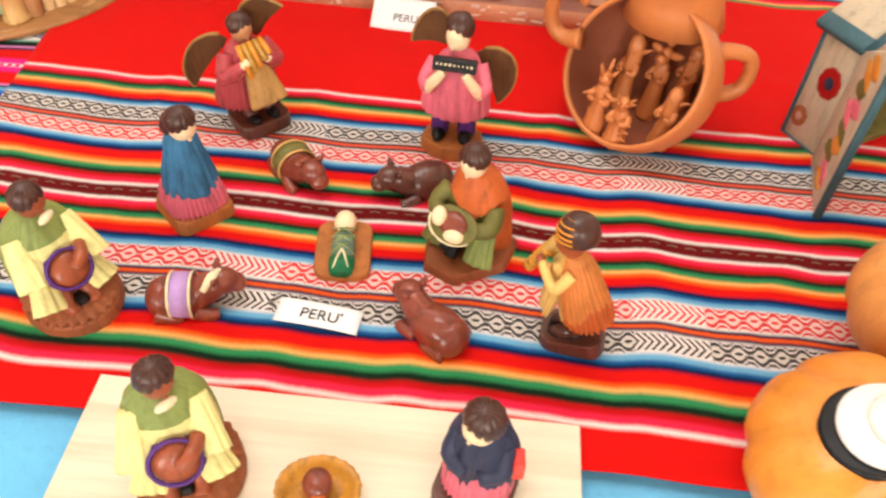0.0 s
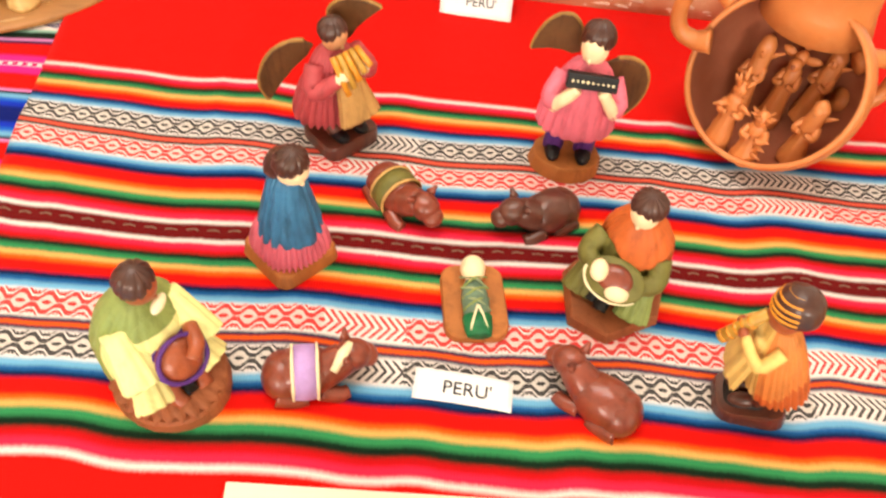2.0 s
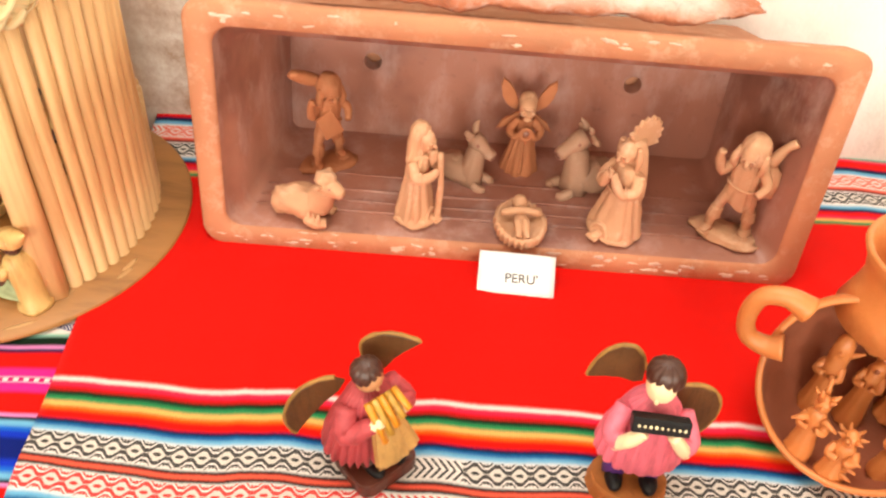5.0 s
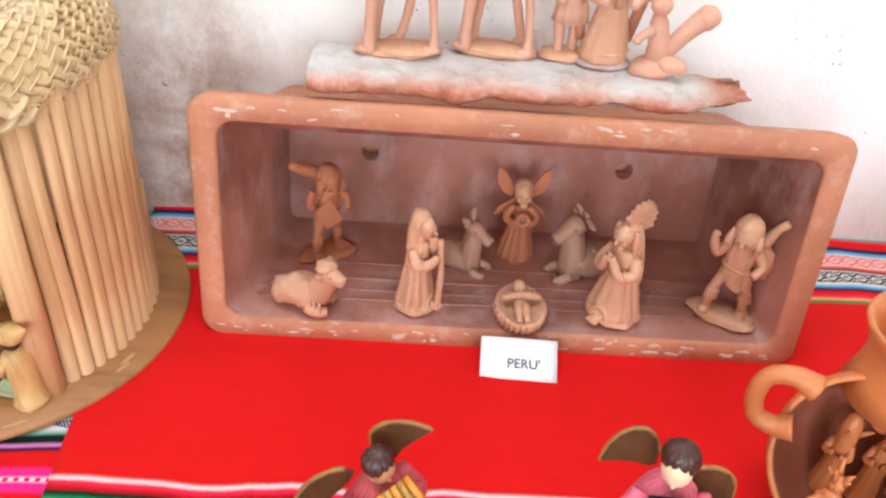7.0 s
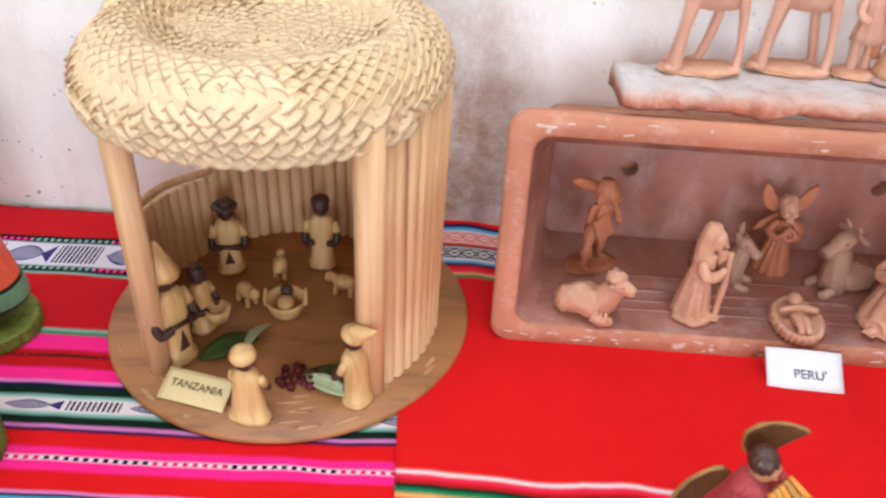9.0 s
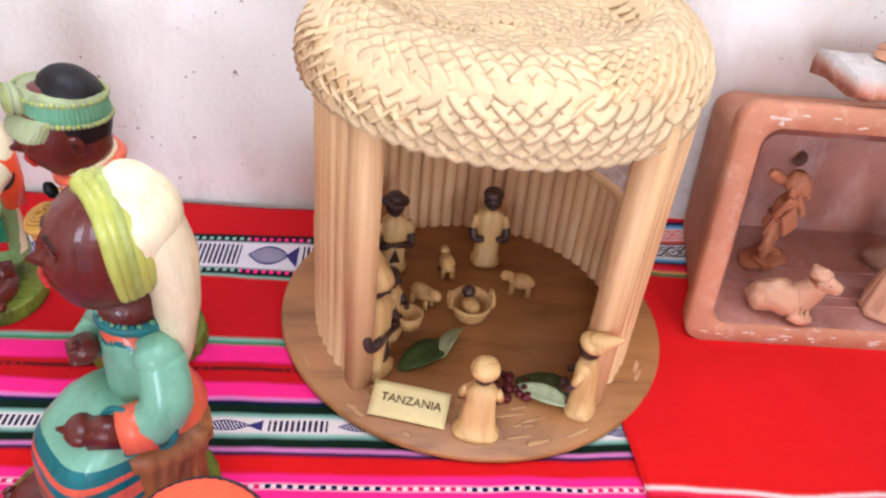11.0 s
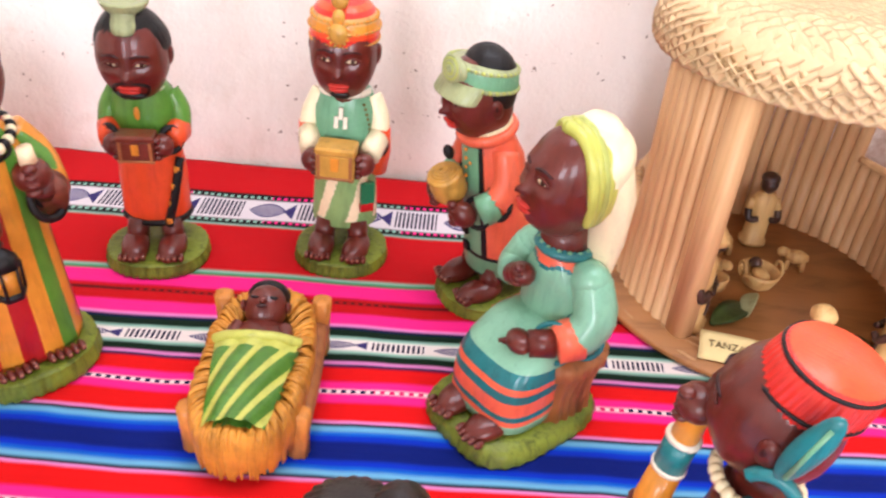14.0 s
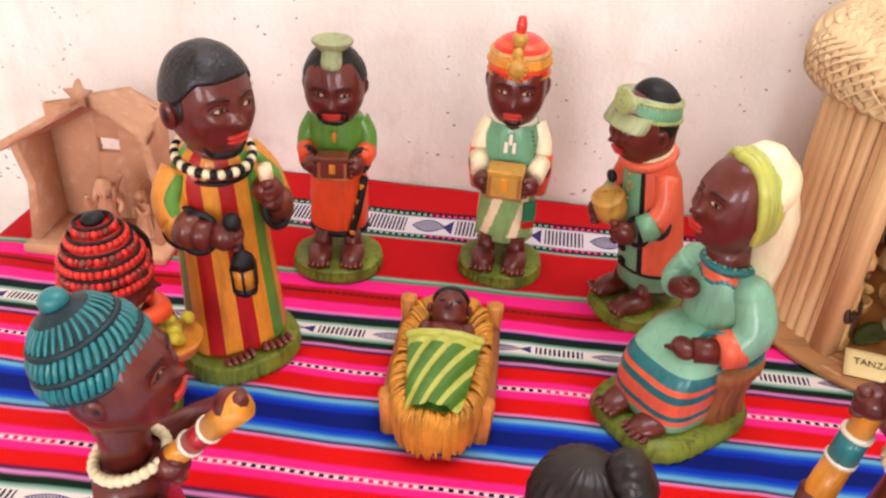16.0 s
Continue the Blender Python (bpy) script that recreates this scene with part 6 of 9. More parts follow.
clay_beast(GREYCLAY, False).make("ox_figurine", pose(0.061, 0.846, FLOOR_IN, 0, 0, -68), "lying terracotta ox turned to the crib", group=TROUGHSET, size=0.96)
cradle_child().make("infant_figurine", pose(0.011, 0.79, FLOOR_IN, 8, 0, 4), "terracotta infant with open arms in a ring of straw", group=TROUGHSET, size=0.88)
walker(True, True).make("herdsman_figurine", pose(0.172, 0.802, FLOOR_IN, 0, 0, -34), "striding terracotta herdsman with a sack", group=TROUGHSET, size=1.02)
walker(False, False).make("herdsman_figurine", pose(-0.143, 0.853, FLOOR_IN + 0.001, 0, 0, 30), "striding terracotta herdsman carrying a lamb on his shoulders", group=TROUGHSET, size=0.92)


# ---- broken slab with clay camels on top of the trough ----
def stone_slab():
    bm = bmesh.new()
    n, rows = 150, []
    x0, x1 = -0.15, 0.158
    # section from under the front edge, over the worn nose and the top, to the back: (y, z)
    section = ((0.04, 0.001), (0.008, 0.0), (0.002, 0.0012), (-0.0015, 0.004), (-0.003, 0.0075), (-0.003, 0.011), (-0.001, 0.0145), (0.002, 0.0172), (0.007, 0.0188), (0.013, 0.0198), (0.022, 0.0205), (0.036, 0.021), (0.05, 0.0212), (0.062, 0.0195), (0.066, 0.01), (0.065, 0.001))
    for j, (yy, zz) in enumerate(section):
        row = []
        for i in range(n + 1):
            t = i / n
            x = x0 + (x1 - x0) * t
            tip = max(t - 0.8, 0.0) / 0.2
            thick = 1 - 0.62 * tip ** 0.8
            front = 1.0 if yy < 0.03 else 0.3
            under = 1.0 if zz < 0.006 and yy < 0.05 else 0.0
            edge = front * (0.006 * noise.noise(Vector((x * 24, 0.3, 2))) + 0.003 * noise.noise(Vector((x * 90, 1.3, zz * 130))))
            rise = 0.0022 * noise.noise(Vector((x * 26, yy * 20, 5))) + 0.0016 * noise.noise(Vector((x * 95, yy * 120, zz * 300)))
            ragged = under * (0.0028 + 0.0075 * noise.noise(Vector((x * 27, 7, 7))) + 0.002 * noise.noise(Vector((x * 90, 3, 7))))
            z = max(zz * thick + (0 if under else rise) + ragged + 0.004 * tip * (1.5 if zz < 0.012 else 0.5), 0.0)
            row.append(bm.verts.new((x + 0.006 * tip * noise.noise(Vector((yy * 90, zz * 200, 1))), yy + edge + (0.026 * tip ** 1.4 if yy < 0.05 else 0), z)))
        rows.append(row)
    m = len(rows)
    for j in range(m):
        for i in range(n):
            bm.faces.new((rows[j][i], rows[j][i + 1], rows[(j + 1) % m][i + 1], rows[(j + 1) % m][i]))
    bm.faces.new([r[0] for r in rows])
    bm.faces.new([r[-1] for r in reversed(rows)])
    ob = link("broken_slab", bm, SLAB)
    ob.matrix_world = pose(0, 0.812, 0.184, -5, 0, 0)
    return tagged(ob, "broken rough clay slab lying across the terracotta trough", "slab")


stone_slab()
ON_SLAB = 0.204


def clay_camel(stride=1.0):
    s = Sculpt()
    s.ell((0, 0, 0.003), (0.031, 0.016, 0.0042), TERRA_FIG, bump=0.16, seed=4 + stride)
    s.ell((0.004, -0.003, 0.005), (0.025, 0.014, 0.0036), TERRA_FIG, bump=0.2, seed=2 * stride)
    for x, y, k, push in ((-0.02, -0.008, 1.2, 0.0), (-0.013, 0.007, 1.15, -0.004), (0.012, 0.008, 1.0, -0.012 * stride), (0.024, -0.008, 0.85, 0.0)):
        s.tube([(x * 0.72, y * 0.8, 0.064), (x * 0.9 + push * 0.1, y, 0.042), (x + push * 0.55, y * 1.05, 0.02), (x + push, y * 1.1, 0.004)], [0.0066 * k, 0.0036 * k, 0.0032 * k, 0.004 * k], TERRA_PINK)
        s.ell((x + push - 0.002, y * 1.1, 0.0062), (0.0064, 0.0045, 0.003), TERRA_PINK, seg=12, rings=8)
    s.ell((0, 0, 0.072), (0.031, 0.0155, 0.0165), TERRA_PINK, bump=0.1)
    s.ell((0, 0, 0.088), (0.012, 0.009, 0.012), TERRA_PINK)
    s.loft([(0.05, 0.0185, 0.0165, 0, 0), (0.062, 0.019, 0.0175, 0, 0), (0.082, 0.015, 0.013, 0, 0)], TERRA_PINK, 44, 16, 0.05)
    s.tube([(-0.026, 0, 0.076), (-0.042, 0, 0.078), (-0.046, 0, 0.1)], [0.0095, 0.0075, 0.0062], TERRA_PINK)
    s.ell((-0.051, 0, 0.105), (0.0125, 0.0068, 0.0072), TERRA_PINK, (0, -14, 0))
    s.carve(0.0007, 120)
    return s


def camel_boy():
    """A slender attendant in a wrap with bare legs, one arm up to the rein."""
    s = Sculpt()
    s.ell((0, 0, 0.0035), (0.018, 0.014, 0.0045), TERRA_FIG, bump=0.2, seed=3)
    for x in (-1, 1):
        s.tube([(0.005 * x, 0, 0.005), (0.0055 * x, 0.001, 0.018), (0.0065 * x, 0.001, 0.034)], [0.0034, 0.0036, 0.005], TERRA_PINK)
    s.loft([(0.028, 0.013, 0.0105, 0.001, 0), (0.036, 0.0118, 0.0095, 0.001, 0), (0.05, 0.0085, 0.0078, 0, 0), (0.06, 0.0105, 0.0085, 0, 0), (0.068, 0.0052, 0.0052, 0, 0)], TERRA_PINK, 40, 9, 0.06)
    s.ell((0, -0.001, 0.0765), (0.0076, 0.0078, 0.0092), TERRA_PINK)
    s.tube([(0.009, 0, 0.062), (0.017, -0.003, 0.055), (0.019, -0.006, 0.066)], [0.0038, 0.0034, 0.003], TERRA_PINK)
    s.tube([(-0.009, 0, 0.062), (-0.014, -0.004, 0.05), (-0.008, -0.009, 0.044)], [0.0038, 0.0034, 0.003], TERRA_PINK)
    s.carve(0.0006, 120)
    return s


def camel_driver():
    s = Sculpt()
    s.ell((0, 0, 0.003), (0.021, 0.015, 0.004), STONE)
    s.loft([(0.005, 0.0152, 0.013, -0.001, 0), (0.0065, 0.0172, 0.014, -0.001, 0), (0.01, 0.017, 0.0138, -0.001, 0), (0.022, 0.0148, 0.012, 0, 0), (0.042, 0.0105, 0.009, 0, 0), (0.05, 0.0105, 0.009, 0, 0), (0.066, 0.0125, 0.009, 0, 0), (0.076, 0.006, 0.006, 0, 0)], TERRA_FIG, 40, 9, 0.04)
    s.ring((0, 0, 0.0125), 0.0168, 0.0008, TERRA_PINK, (0, 0, 0), 30, ry=0.0136)
    s.ell((0, -0.001, 0.087), (0.0095, 0.0095, 0.0115), TERRA_PINK)
    for x in (-1, 1):
        s.tube([(0.0125 * x, 0, 0.068), (0.021 * x, -0.004, 0.056), (0.0115 * x, -0.013, 0.05)], [0.0056, 0.0052, 0.004], TERRA_FIG)
        s.ell((0.0105 * x, -0.014, 0.0495), 0.004, TERRA_PINK, seg=10, rings=7)
        s.tube([(0.0165 * x, 0.004, 0.07), (0.022 * x, 0.006, 0.05), (0.017 * x, 0.009, 0.016)], [0.0035, 0.0042, 0.0036], TERRA, 8)
    s.tube([(0, -0.0115, 0.064), (0, -0.0125, 0.045)], [0.003, 0.0022], TERRA_FIG, 8)
    s.carve(0.0007, 120)
    return s


def clay_squatter():
    s = Sculpt()
    T1 = TERRA_PINK
    s.ell((-0.002, 0, 0.008), (0.02, 0.014, 0.0085), T1, bump=0.12, seed=6)
    s.ell((0.008, -0.008, 0.011), (0.012, 0.008, 0.007), T1, (0, 18, 0))
    s.loft([(0.008, 0.0125, 0.011, 0, 0), (0.026, 0.0082, 0.0078, 0, 0), (0.042, 0.0068, 0.006, -0.001, 0), (0.048, 0.0045, 0.0045, -0.001, 0)], T1, 22)
    s.ell((0.0, -0.002, 0.0555), (0.0078, 0.0078, 0.0084), T1, (0, -8, 0))
    for q in range(5):
        s.ell((-0.0085 + 0.0026 * q, 0, 0.0605 + 0.0035 * math.sin(q * 0.8)), (0.0018, 0.0022, 0.003), T1, seg=7, rings=5)
    # long bag held out behind, round at its end
    s.tube([(0.005, 0, 0.018), (0.015, 0, 0.0285), (0.026, 0, 0.0375), (0.0325, 0, 0.042)], [0.0062, 0.0066, 0.0078, 0.0086], T1, 14)
    s.ell((0.034, -0.0005, 0.0425), (0.0092, 0.009, 0.0092), T1, bump=0.08)
    s.tube([(-0.005, -0.003, 0.038), (-0.015, -0.005, 0.034), (-0.0185, -0.007, 0.03)], [0.0042, 0.0036, 0.0032], T1)
    s.carve(0.0006, 120)
    return s


clay_camel().make("camel_figurine", pose(-0.092, 0.854, ON_SLAB - 0.0025, 0, 0, 6), "standing pale terracotta camel with a saddle cloth", group="clay caravan on the broken slab")
clay_camel(-0.6).make("camel_figurine", pose(-0.024, 0.868, ON_SLAB - 0.0035, 0, 0, -8), "standing pale terracotta camel under a woven blanket", group="clay caravan on the broken slab")
camel_boy().make("attendant_figurine", pose(0.026, 0.866, ON_SLAB - 0.0035, 0, 0, 10), "slender terracotta attendant standing between camel and driver", group="clay caravan on the broken slab")
camel_driver().make("driver_figurine", pose(0.053, 0.858, ON_SLAB - 0.003, 0, 0, 4), "terracotta camel driver in a flared coat", group="clay caravan on the broken slab")
clay_squatter().make("squatting_figurine", pose(0.09, 0.845, ON_SLAB - 0.003, 0, -9, 0) @ Matrix.Scale(0.92, 4), "squatting pink terracotta figure with a long bag", group="clay caravan on the broken slab")


# ---- little carved wooden people in the cane hut ----
HUTSET = "carved wooden figures in the hut"
HUTFLOOR = 0.0086


def carved(h, hat="none", hold="none", stoop=0.0, cape=0.0):
    """A whittled figure: flat-cut pale robe, dark head, neck and arms; cape widens the hem."""
    s = Sculpt()
    k = h / 0.075
    wide = 0.0112 + cape
    s.loft([(0.0, (wide + 0.0012) * k, 0.0112 * k, 0, 0), (0.004, (wide + 0.0014) * k, 0.0115 * k, 0, 0), (0.0052, wide * 0.92 * k, 0.0096 * k, 0, 0), (0.022 * k, (0.0098 + cape * 0.6) * k, 0.009 * k, 0, -0.002 * stoop), (0.038 * k, 0.0112 * k, 0.0085 * k, 0, -0.008 * stoop), (0.047 * k, 0.0118 * k, 0.0078 * k, 0, -0.011 * stoop), (0.052 * k, 0.0085 * k, 0.0062 * k, 0, -0.013 * stoop), (0.0545 * k, 0.004 * k, 0.004 * k, 0, -0.013 * stoop)],
           PALEWOOD, 16, power=2.9)
    hy = -0.016 * stoop
    s.ell((0, hy, 0.0625 * k), (0.0078 * k, 0.0082 * k, 0.0088 * k), DARKWOOD, seg=14, rings=9)
    s.ell((0, hy - 0.0078 * k, 0.0615 * k), (0.0016 * k, 0.0022 * k, 0.0026 * k), DARKWOOD, seg=8, rings=5)
    s.tube([(0, hy, 0.05 * k), (0, hy, 0.058 * k)], 0.0042 * k, DARKWOOD)
    if hat == "cone":
        s.loft([(0.064 * k, 0.0104 * k, 0.0104 * k, 0, hy), (0.068 * k, 0.0098 * k, 0.0098 * k, 0, hy), (0.087 * k, 0.0015 * k, 0.0015 * k, 0, hy + 0.003)], PALEWOOD, 10)
    elif hat == "round":
        s.ell((0, hy + 0.001, 0.0695 * k), (0.0108 * k, 0.0108 * k, 0.0074 * k), PALEWOOD, (-14, 0, 0), 16, 10)
    elif hat == "back":
        s.ell((0, hy + 0.001, 0.0685 * k), (0.0102 * k, 0.0104 * k, 0.0066 * k), PALEWOOD, (-20, 0, 0), 16, 10)
        s.tube([(0, hy + 0.002, 0.069 * k), (0, hy + 0.01, 0.074 * k), (0, hy + 0.02, 0.081 * k)], [0.0088 * k, 0.0058 * k, 0.0008], PALEWOOD, 10)
    elif hat == "dark":
        s.ell((0, hy, 0.068 * k), (0.0118 * k, 0.0118 * k, 0.003 * k), DARKWOOD, seg=16, rings=7)
        s.ell((0, hy, 0.071 * k), (0.0078 * k, 0.0078 * k, 0.0052 * k), DARKWOOD, seg=14, rings=7)
    else:
        s.ell((0, hy + 0.001, 0.0675 * k), (0.0086 * k, 0.0088 * k, 0.006 * k), DARKWOOD, seg=16, rings=9)
    for x in (-1, 1):
        s.tube([(0.0112 * k * x, hy * 0.8, 0.047 * k), (0.0142 * k * x, hy * 0.8 - 0.003, 0.037 * k)], [0.0036 * k, 0.0036 * k], PALEWOOD, 8)
        s.tube([(0.0142 * k * x, hy * 0.8 - 0.003, 0.0375 * k), (0.0135 * k * x, hy - 0.008, 0.029 * k), (0.006 * k * x, hy - 0.0115, 0.031 * k)], [0.0034 * k, 0.0032 * k, 0.0028 * k], DARKWOOD, 8)
    if hold == "staff":
        s.tube([(0.012, hy - 0.012, 0.03 * k), (-0.013, hy - 0.0145, 0.034 * k)], [0.0024, 0.0014], DARKWOOD, 7)
        s.prism([(-0.0045, 0.012 * k), (0.0045, 0.012 * k), (0, 0.026 * k)], -0.0008, 0.0008, DARKWOOD, m=Matrix.Translation((0, hy - 0.0096 * k, 0)) @ Matrix.Rotation(radians(90), 4, "X"))
    elif hold == "drum":
        s.loft([(0.018 * k, 0.0085, 0.0085, 0, hy - 0.016), (0.031 * k, 0.0108, 0.0108, 0, hy - 0.016), (0.0315 * k, 0.009, 0.009, 0, hy - 0.016), (0.027 * k, 0.006, 0.006, 0, hy - 0.016)], PALEWOOD, 14)
    elif hold == "inset":
        s.prism([(-0.0042, 0.006 * k), (0.0042, 0.006 * k), (0.003, 0.022 * k), (-0.003, 0.022 * k)], -0.0008, 0.0008, DARKWOOD, m=Matrix.Translation((0, -0.0104 * k, 0)) @ Matrix.Rotation(radians(90), 4, "X"))
    s.carve(0.0005, 170)
    return s


def hut_figure(s, name, x, y, turn, label):
    s.make(name, pose(x, y, HUTFLOOR, 0, 0, turn), label, group=HUTSET, size=0.93)


hut_figure(carved(0.075), "woman_figurine", -0.372, 0.849, 4, "pale carved wooden woman with dark head")
hut_figure(carved(0.074, "dark", "staff"), "man_figurine", -0.447, 0.833, 14, "pale carved wooden man in a dark brimmed hat")
hut_figure(carved(0.094, "cone", "staff"), "king_figurine", -0.457, 0.72, 62, "pale carved wooden king with pointed cap")
hut_figure(carved(0.064, "none", "drum"), "kneeling_figurine", -0.447, 0.755, 70, "carved wooden kneeler holding a bowl")
hut_figure(carved(0.066, "round", cape=0.0055), "herdsman_figurine", -0.389, 0.667, 172, "pale carved wooden herdsman in round cap seen from behind")
hut_figure(carved(0.07, "back", "inset", stoop=0.2), "king_figurine", -0.319, 0.69, -118, "carved wooden king with pale turban bending forward")


def basket_cot():
    s = Sculpt()
    s.loft([(0.0, 0.007, 0.008, 0, 0), (0.004, 0.012, 0.013, 0, 0), (0.013, 0.0155, 0.0165, 0, 0), (0.0165, 0.016, 0.017, 0, 0), (0.0162, 0.0142, 0.0152, 0, 0), (0.009, 0.0115, 0.0125, 0, 0), (0.007, 0.004, 0.004, 0, 0)], PALEWOOD, 26)
    s.ell((0, -0.003, 0.0125), (0.0068, 0.01, 0.005), PALEWOOD)
    s.ell((0, 0.0095, 0.0165), (0.0052, 0.0052, 0.005), DARKWOOD, seg=12, rings=8)
    for x in (-1, 1):
        s.ring((0.0155 * x, 0, 0.017), 0.006, 0.0014, PALEWOOD, (0, 90, 0), 14)
    return s


def wooden_lamb():
    s = Sculpt()
    s.ell((0, 0, 0.0115), (0.0105, 0.0062, 0.006), PALEWOOD, bump=0.1)
    s.ell((0.0115, 0, 0.0145), (0.0055, 0.0042, 0.0042), PALEWOOD, (0, 20, 0), 12, 8)
    for x, y in ((-0.006, -0.0035), (-0.006, 0.0035), (0.006, -0.0035), (0.006, 0.0035)):
        s.tube([(x, y, 0.009), (x * 1.1, y, 0.0)], 0.0021, PALEWOOD, 7)
    s.carve(0.0003, 200)
    return s


basket_cot().make("cot_figurine", pose(-0.388, 0.778, HUTFLOOR, 0, 0, 8), "carved wooden cot with a dark-headed infant", group=HUTSET)
wooden_lamb().make("lamb_figurine", pose(-0.423, 0.79, HUTFLOOR, 0, 0, -40), "pale carved wooden lamb", group=HUTSET)
wooden_lamb().make("lamb_figurine", pose(-0.347, 0.81, HUTFLOOR, 0, 0, 170), "pale carved wooden lamb", group=HUTSET)
wooden_lamb().make("lamb_figurine", pose(-0.404, 0.828, HUTFLOOR, 0, 0, 100), "pale carved wooden lamb", group=HUTSET)


def leaf(name, m, w, l, mat, label):
    s = Sculpt()
    rows = []
    for k in range(9):
        t = k / 8
        half = w / 2 * math.sin(math.pi * (0.03 + 0.94 * t)) ** 0.8
        rows.append([Vector((half * q, l * (t - 0.5), 0.0016 + 0.004 * abs(q) * (half / w) + 0.004 * math.sin(t * 3.1))) for q in (-1, -0.5, 0, 0.5, 1)])
    s._grid(rows, False, mat)
    ob = s.make(name, m, label, "leaf")
    mod = ob.modifiers.new("thickness", "SOLIDIFY")
    mod.thickness = 0.0006


PALELEAF = paint("pale_leaf_underside", (176, 184, 140), 0.5, 0.2)
leaf("leaf", pose(-0.421, 0.732, HUTFLOOR, 0, 8, -52), 0.02, 0.046, LEAF, "dark green waxy leaf lying on the disc")
leaf("leaf", pose(-0.401, 0.745, HUTFLOOR + 0.002, 0, -25, -24), 0.013, 0.036, PALELEAF, "pale underside of a curled leaf")
leaf("leaf", pose(-0.337, 0.707, HUTFLOOR, 0, 10, 74), 0.02, 0.046, LEAF, "dark green waxy leaf lying on the disc")
leaf("leaf", pose(-0.341, 0.699, HUTFLOOR + 0.002, 0, -28, 66), 0.012, 0.04, PALELEAF, "pale underside of a curled leaf")


def berries():
    root = empty("berry_sprig", pose(-0.364, 0.706, HUTFLOOR))
    tagged(root, "sprig of dark red berries lying on the disc", "berries")
    rng = random.Random(3)
    for q in range(22):
        s = Sculpt()
        a, r = rng.uniform(0, 6.28), 0.0155 * math.sqrt(rng.random())
        s.ell((r * math.cos(a), r * 0.8 * math.sin(a), 0.0028 + 0.006 * rng.random() * (1 - r / 0.016)), rng.uniform(0.0026, 0.0034), BERRY, seg=9, rings=6)
        part("berry", s.bm, s.mats, root)


berries()


# ---- round clay pot with an open belly and figures inside ----
def clay_pot():
    root = empty("clay_pot", pose(0.2017, 0.6207, 0.0055))
    tagged(root, "orange clay jug with a cut-open belly showing small figures", "pot")
    R, c = 0.0586, Vector((0, 0, 0.0565))
    axis = Vector((-0.58, -0.64, 0.5)).normalized()
    m = Matrix.Translation(c) @ axis.to_track_quat("Z", "Y").to_matrix().to_4x4()
    s = Sculpt()
    open_a = radians(76)
    rings = []
    for q in range(19):
        a = math.pi - 0.03 - (math.pi - 0.03 - open_a) * q / 18
        rings.append((R * math.cos(a), R * math.sin(a), R * math.sin(a), 0, 0))
    rings.append((R * math.cos(open_a) + 0.0016, R * math.sin(open_a) - 0.0012, R * math.sin(open_a) - 0.0012, 0, 0))
    rings.append((R * math.cos(open_a) + 0.0012, R * math.sin(open_a) - 0.0036, R * math.sin(open_a) - 0.0036, 0, 0))
    out = len(rings)
    Ri = R - 0.0042
    for q in range(17):
        a = open_a + 0.03 + (math.pi - 0.06 - open_a) * q / 16
        rings.append((Ri * math.cos(a), Ri * math.sin(a), Ri * math.sin(a), 0, 0))
    total = len(rings) - 1
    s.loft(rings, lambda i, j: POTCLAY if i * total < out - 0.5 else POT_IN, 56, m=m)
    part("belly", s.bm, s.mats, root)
    s = Sculpt()
    neck = [(z, r, r, 0.019, 0.029) for z, r in ((0.088, 0.037), (0.104, 0.0325), (0.116, 0.031), (0.128, 0.034), (0.138, 0.039), (0.141, 0.038), (0.138, 0.0345), (0.122, 0.027), (0.098, 0.027))]
    s.loft(neck, POTCLAY, 44)
    part("neck", s.bm, s.mats, root)
    for turn, z, k in ((7, 0.058, 1.0), (157, 0.085, 0.84)):
        s = Sculpt()
        pts = [(0.047, 0.016), (0.062, 0.0195), (0.077, 0.0145), (0.081, 0.0), (0.076, -0.0135), (0.063, -0.0175), (0.05, -0.015)]
        s.tube([Vector((0.047 + (r - 0.047) * k, 0, z + dz * (1 + (1 - k) * 0.6))) for r, dz in pts], [0.0085, 0.006, 0.0054, 0.0054, 0.0056, 0.0064, 0.0085], POTCLAY, 12)
        s.tilt(Matrix.Rotation(radians(turn), 4, "Z"))
        part("handle", s.bm, s.mats, root)


clay_pot()


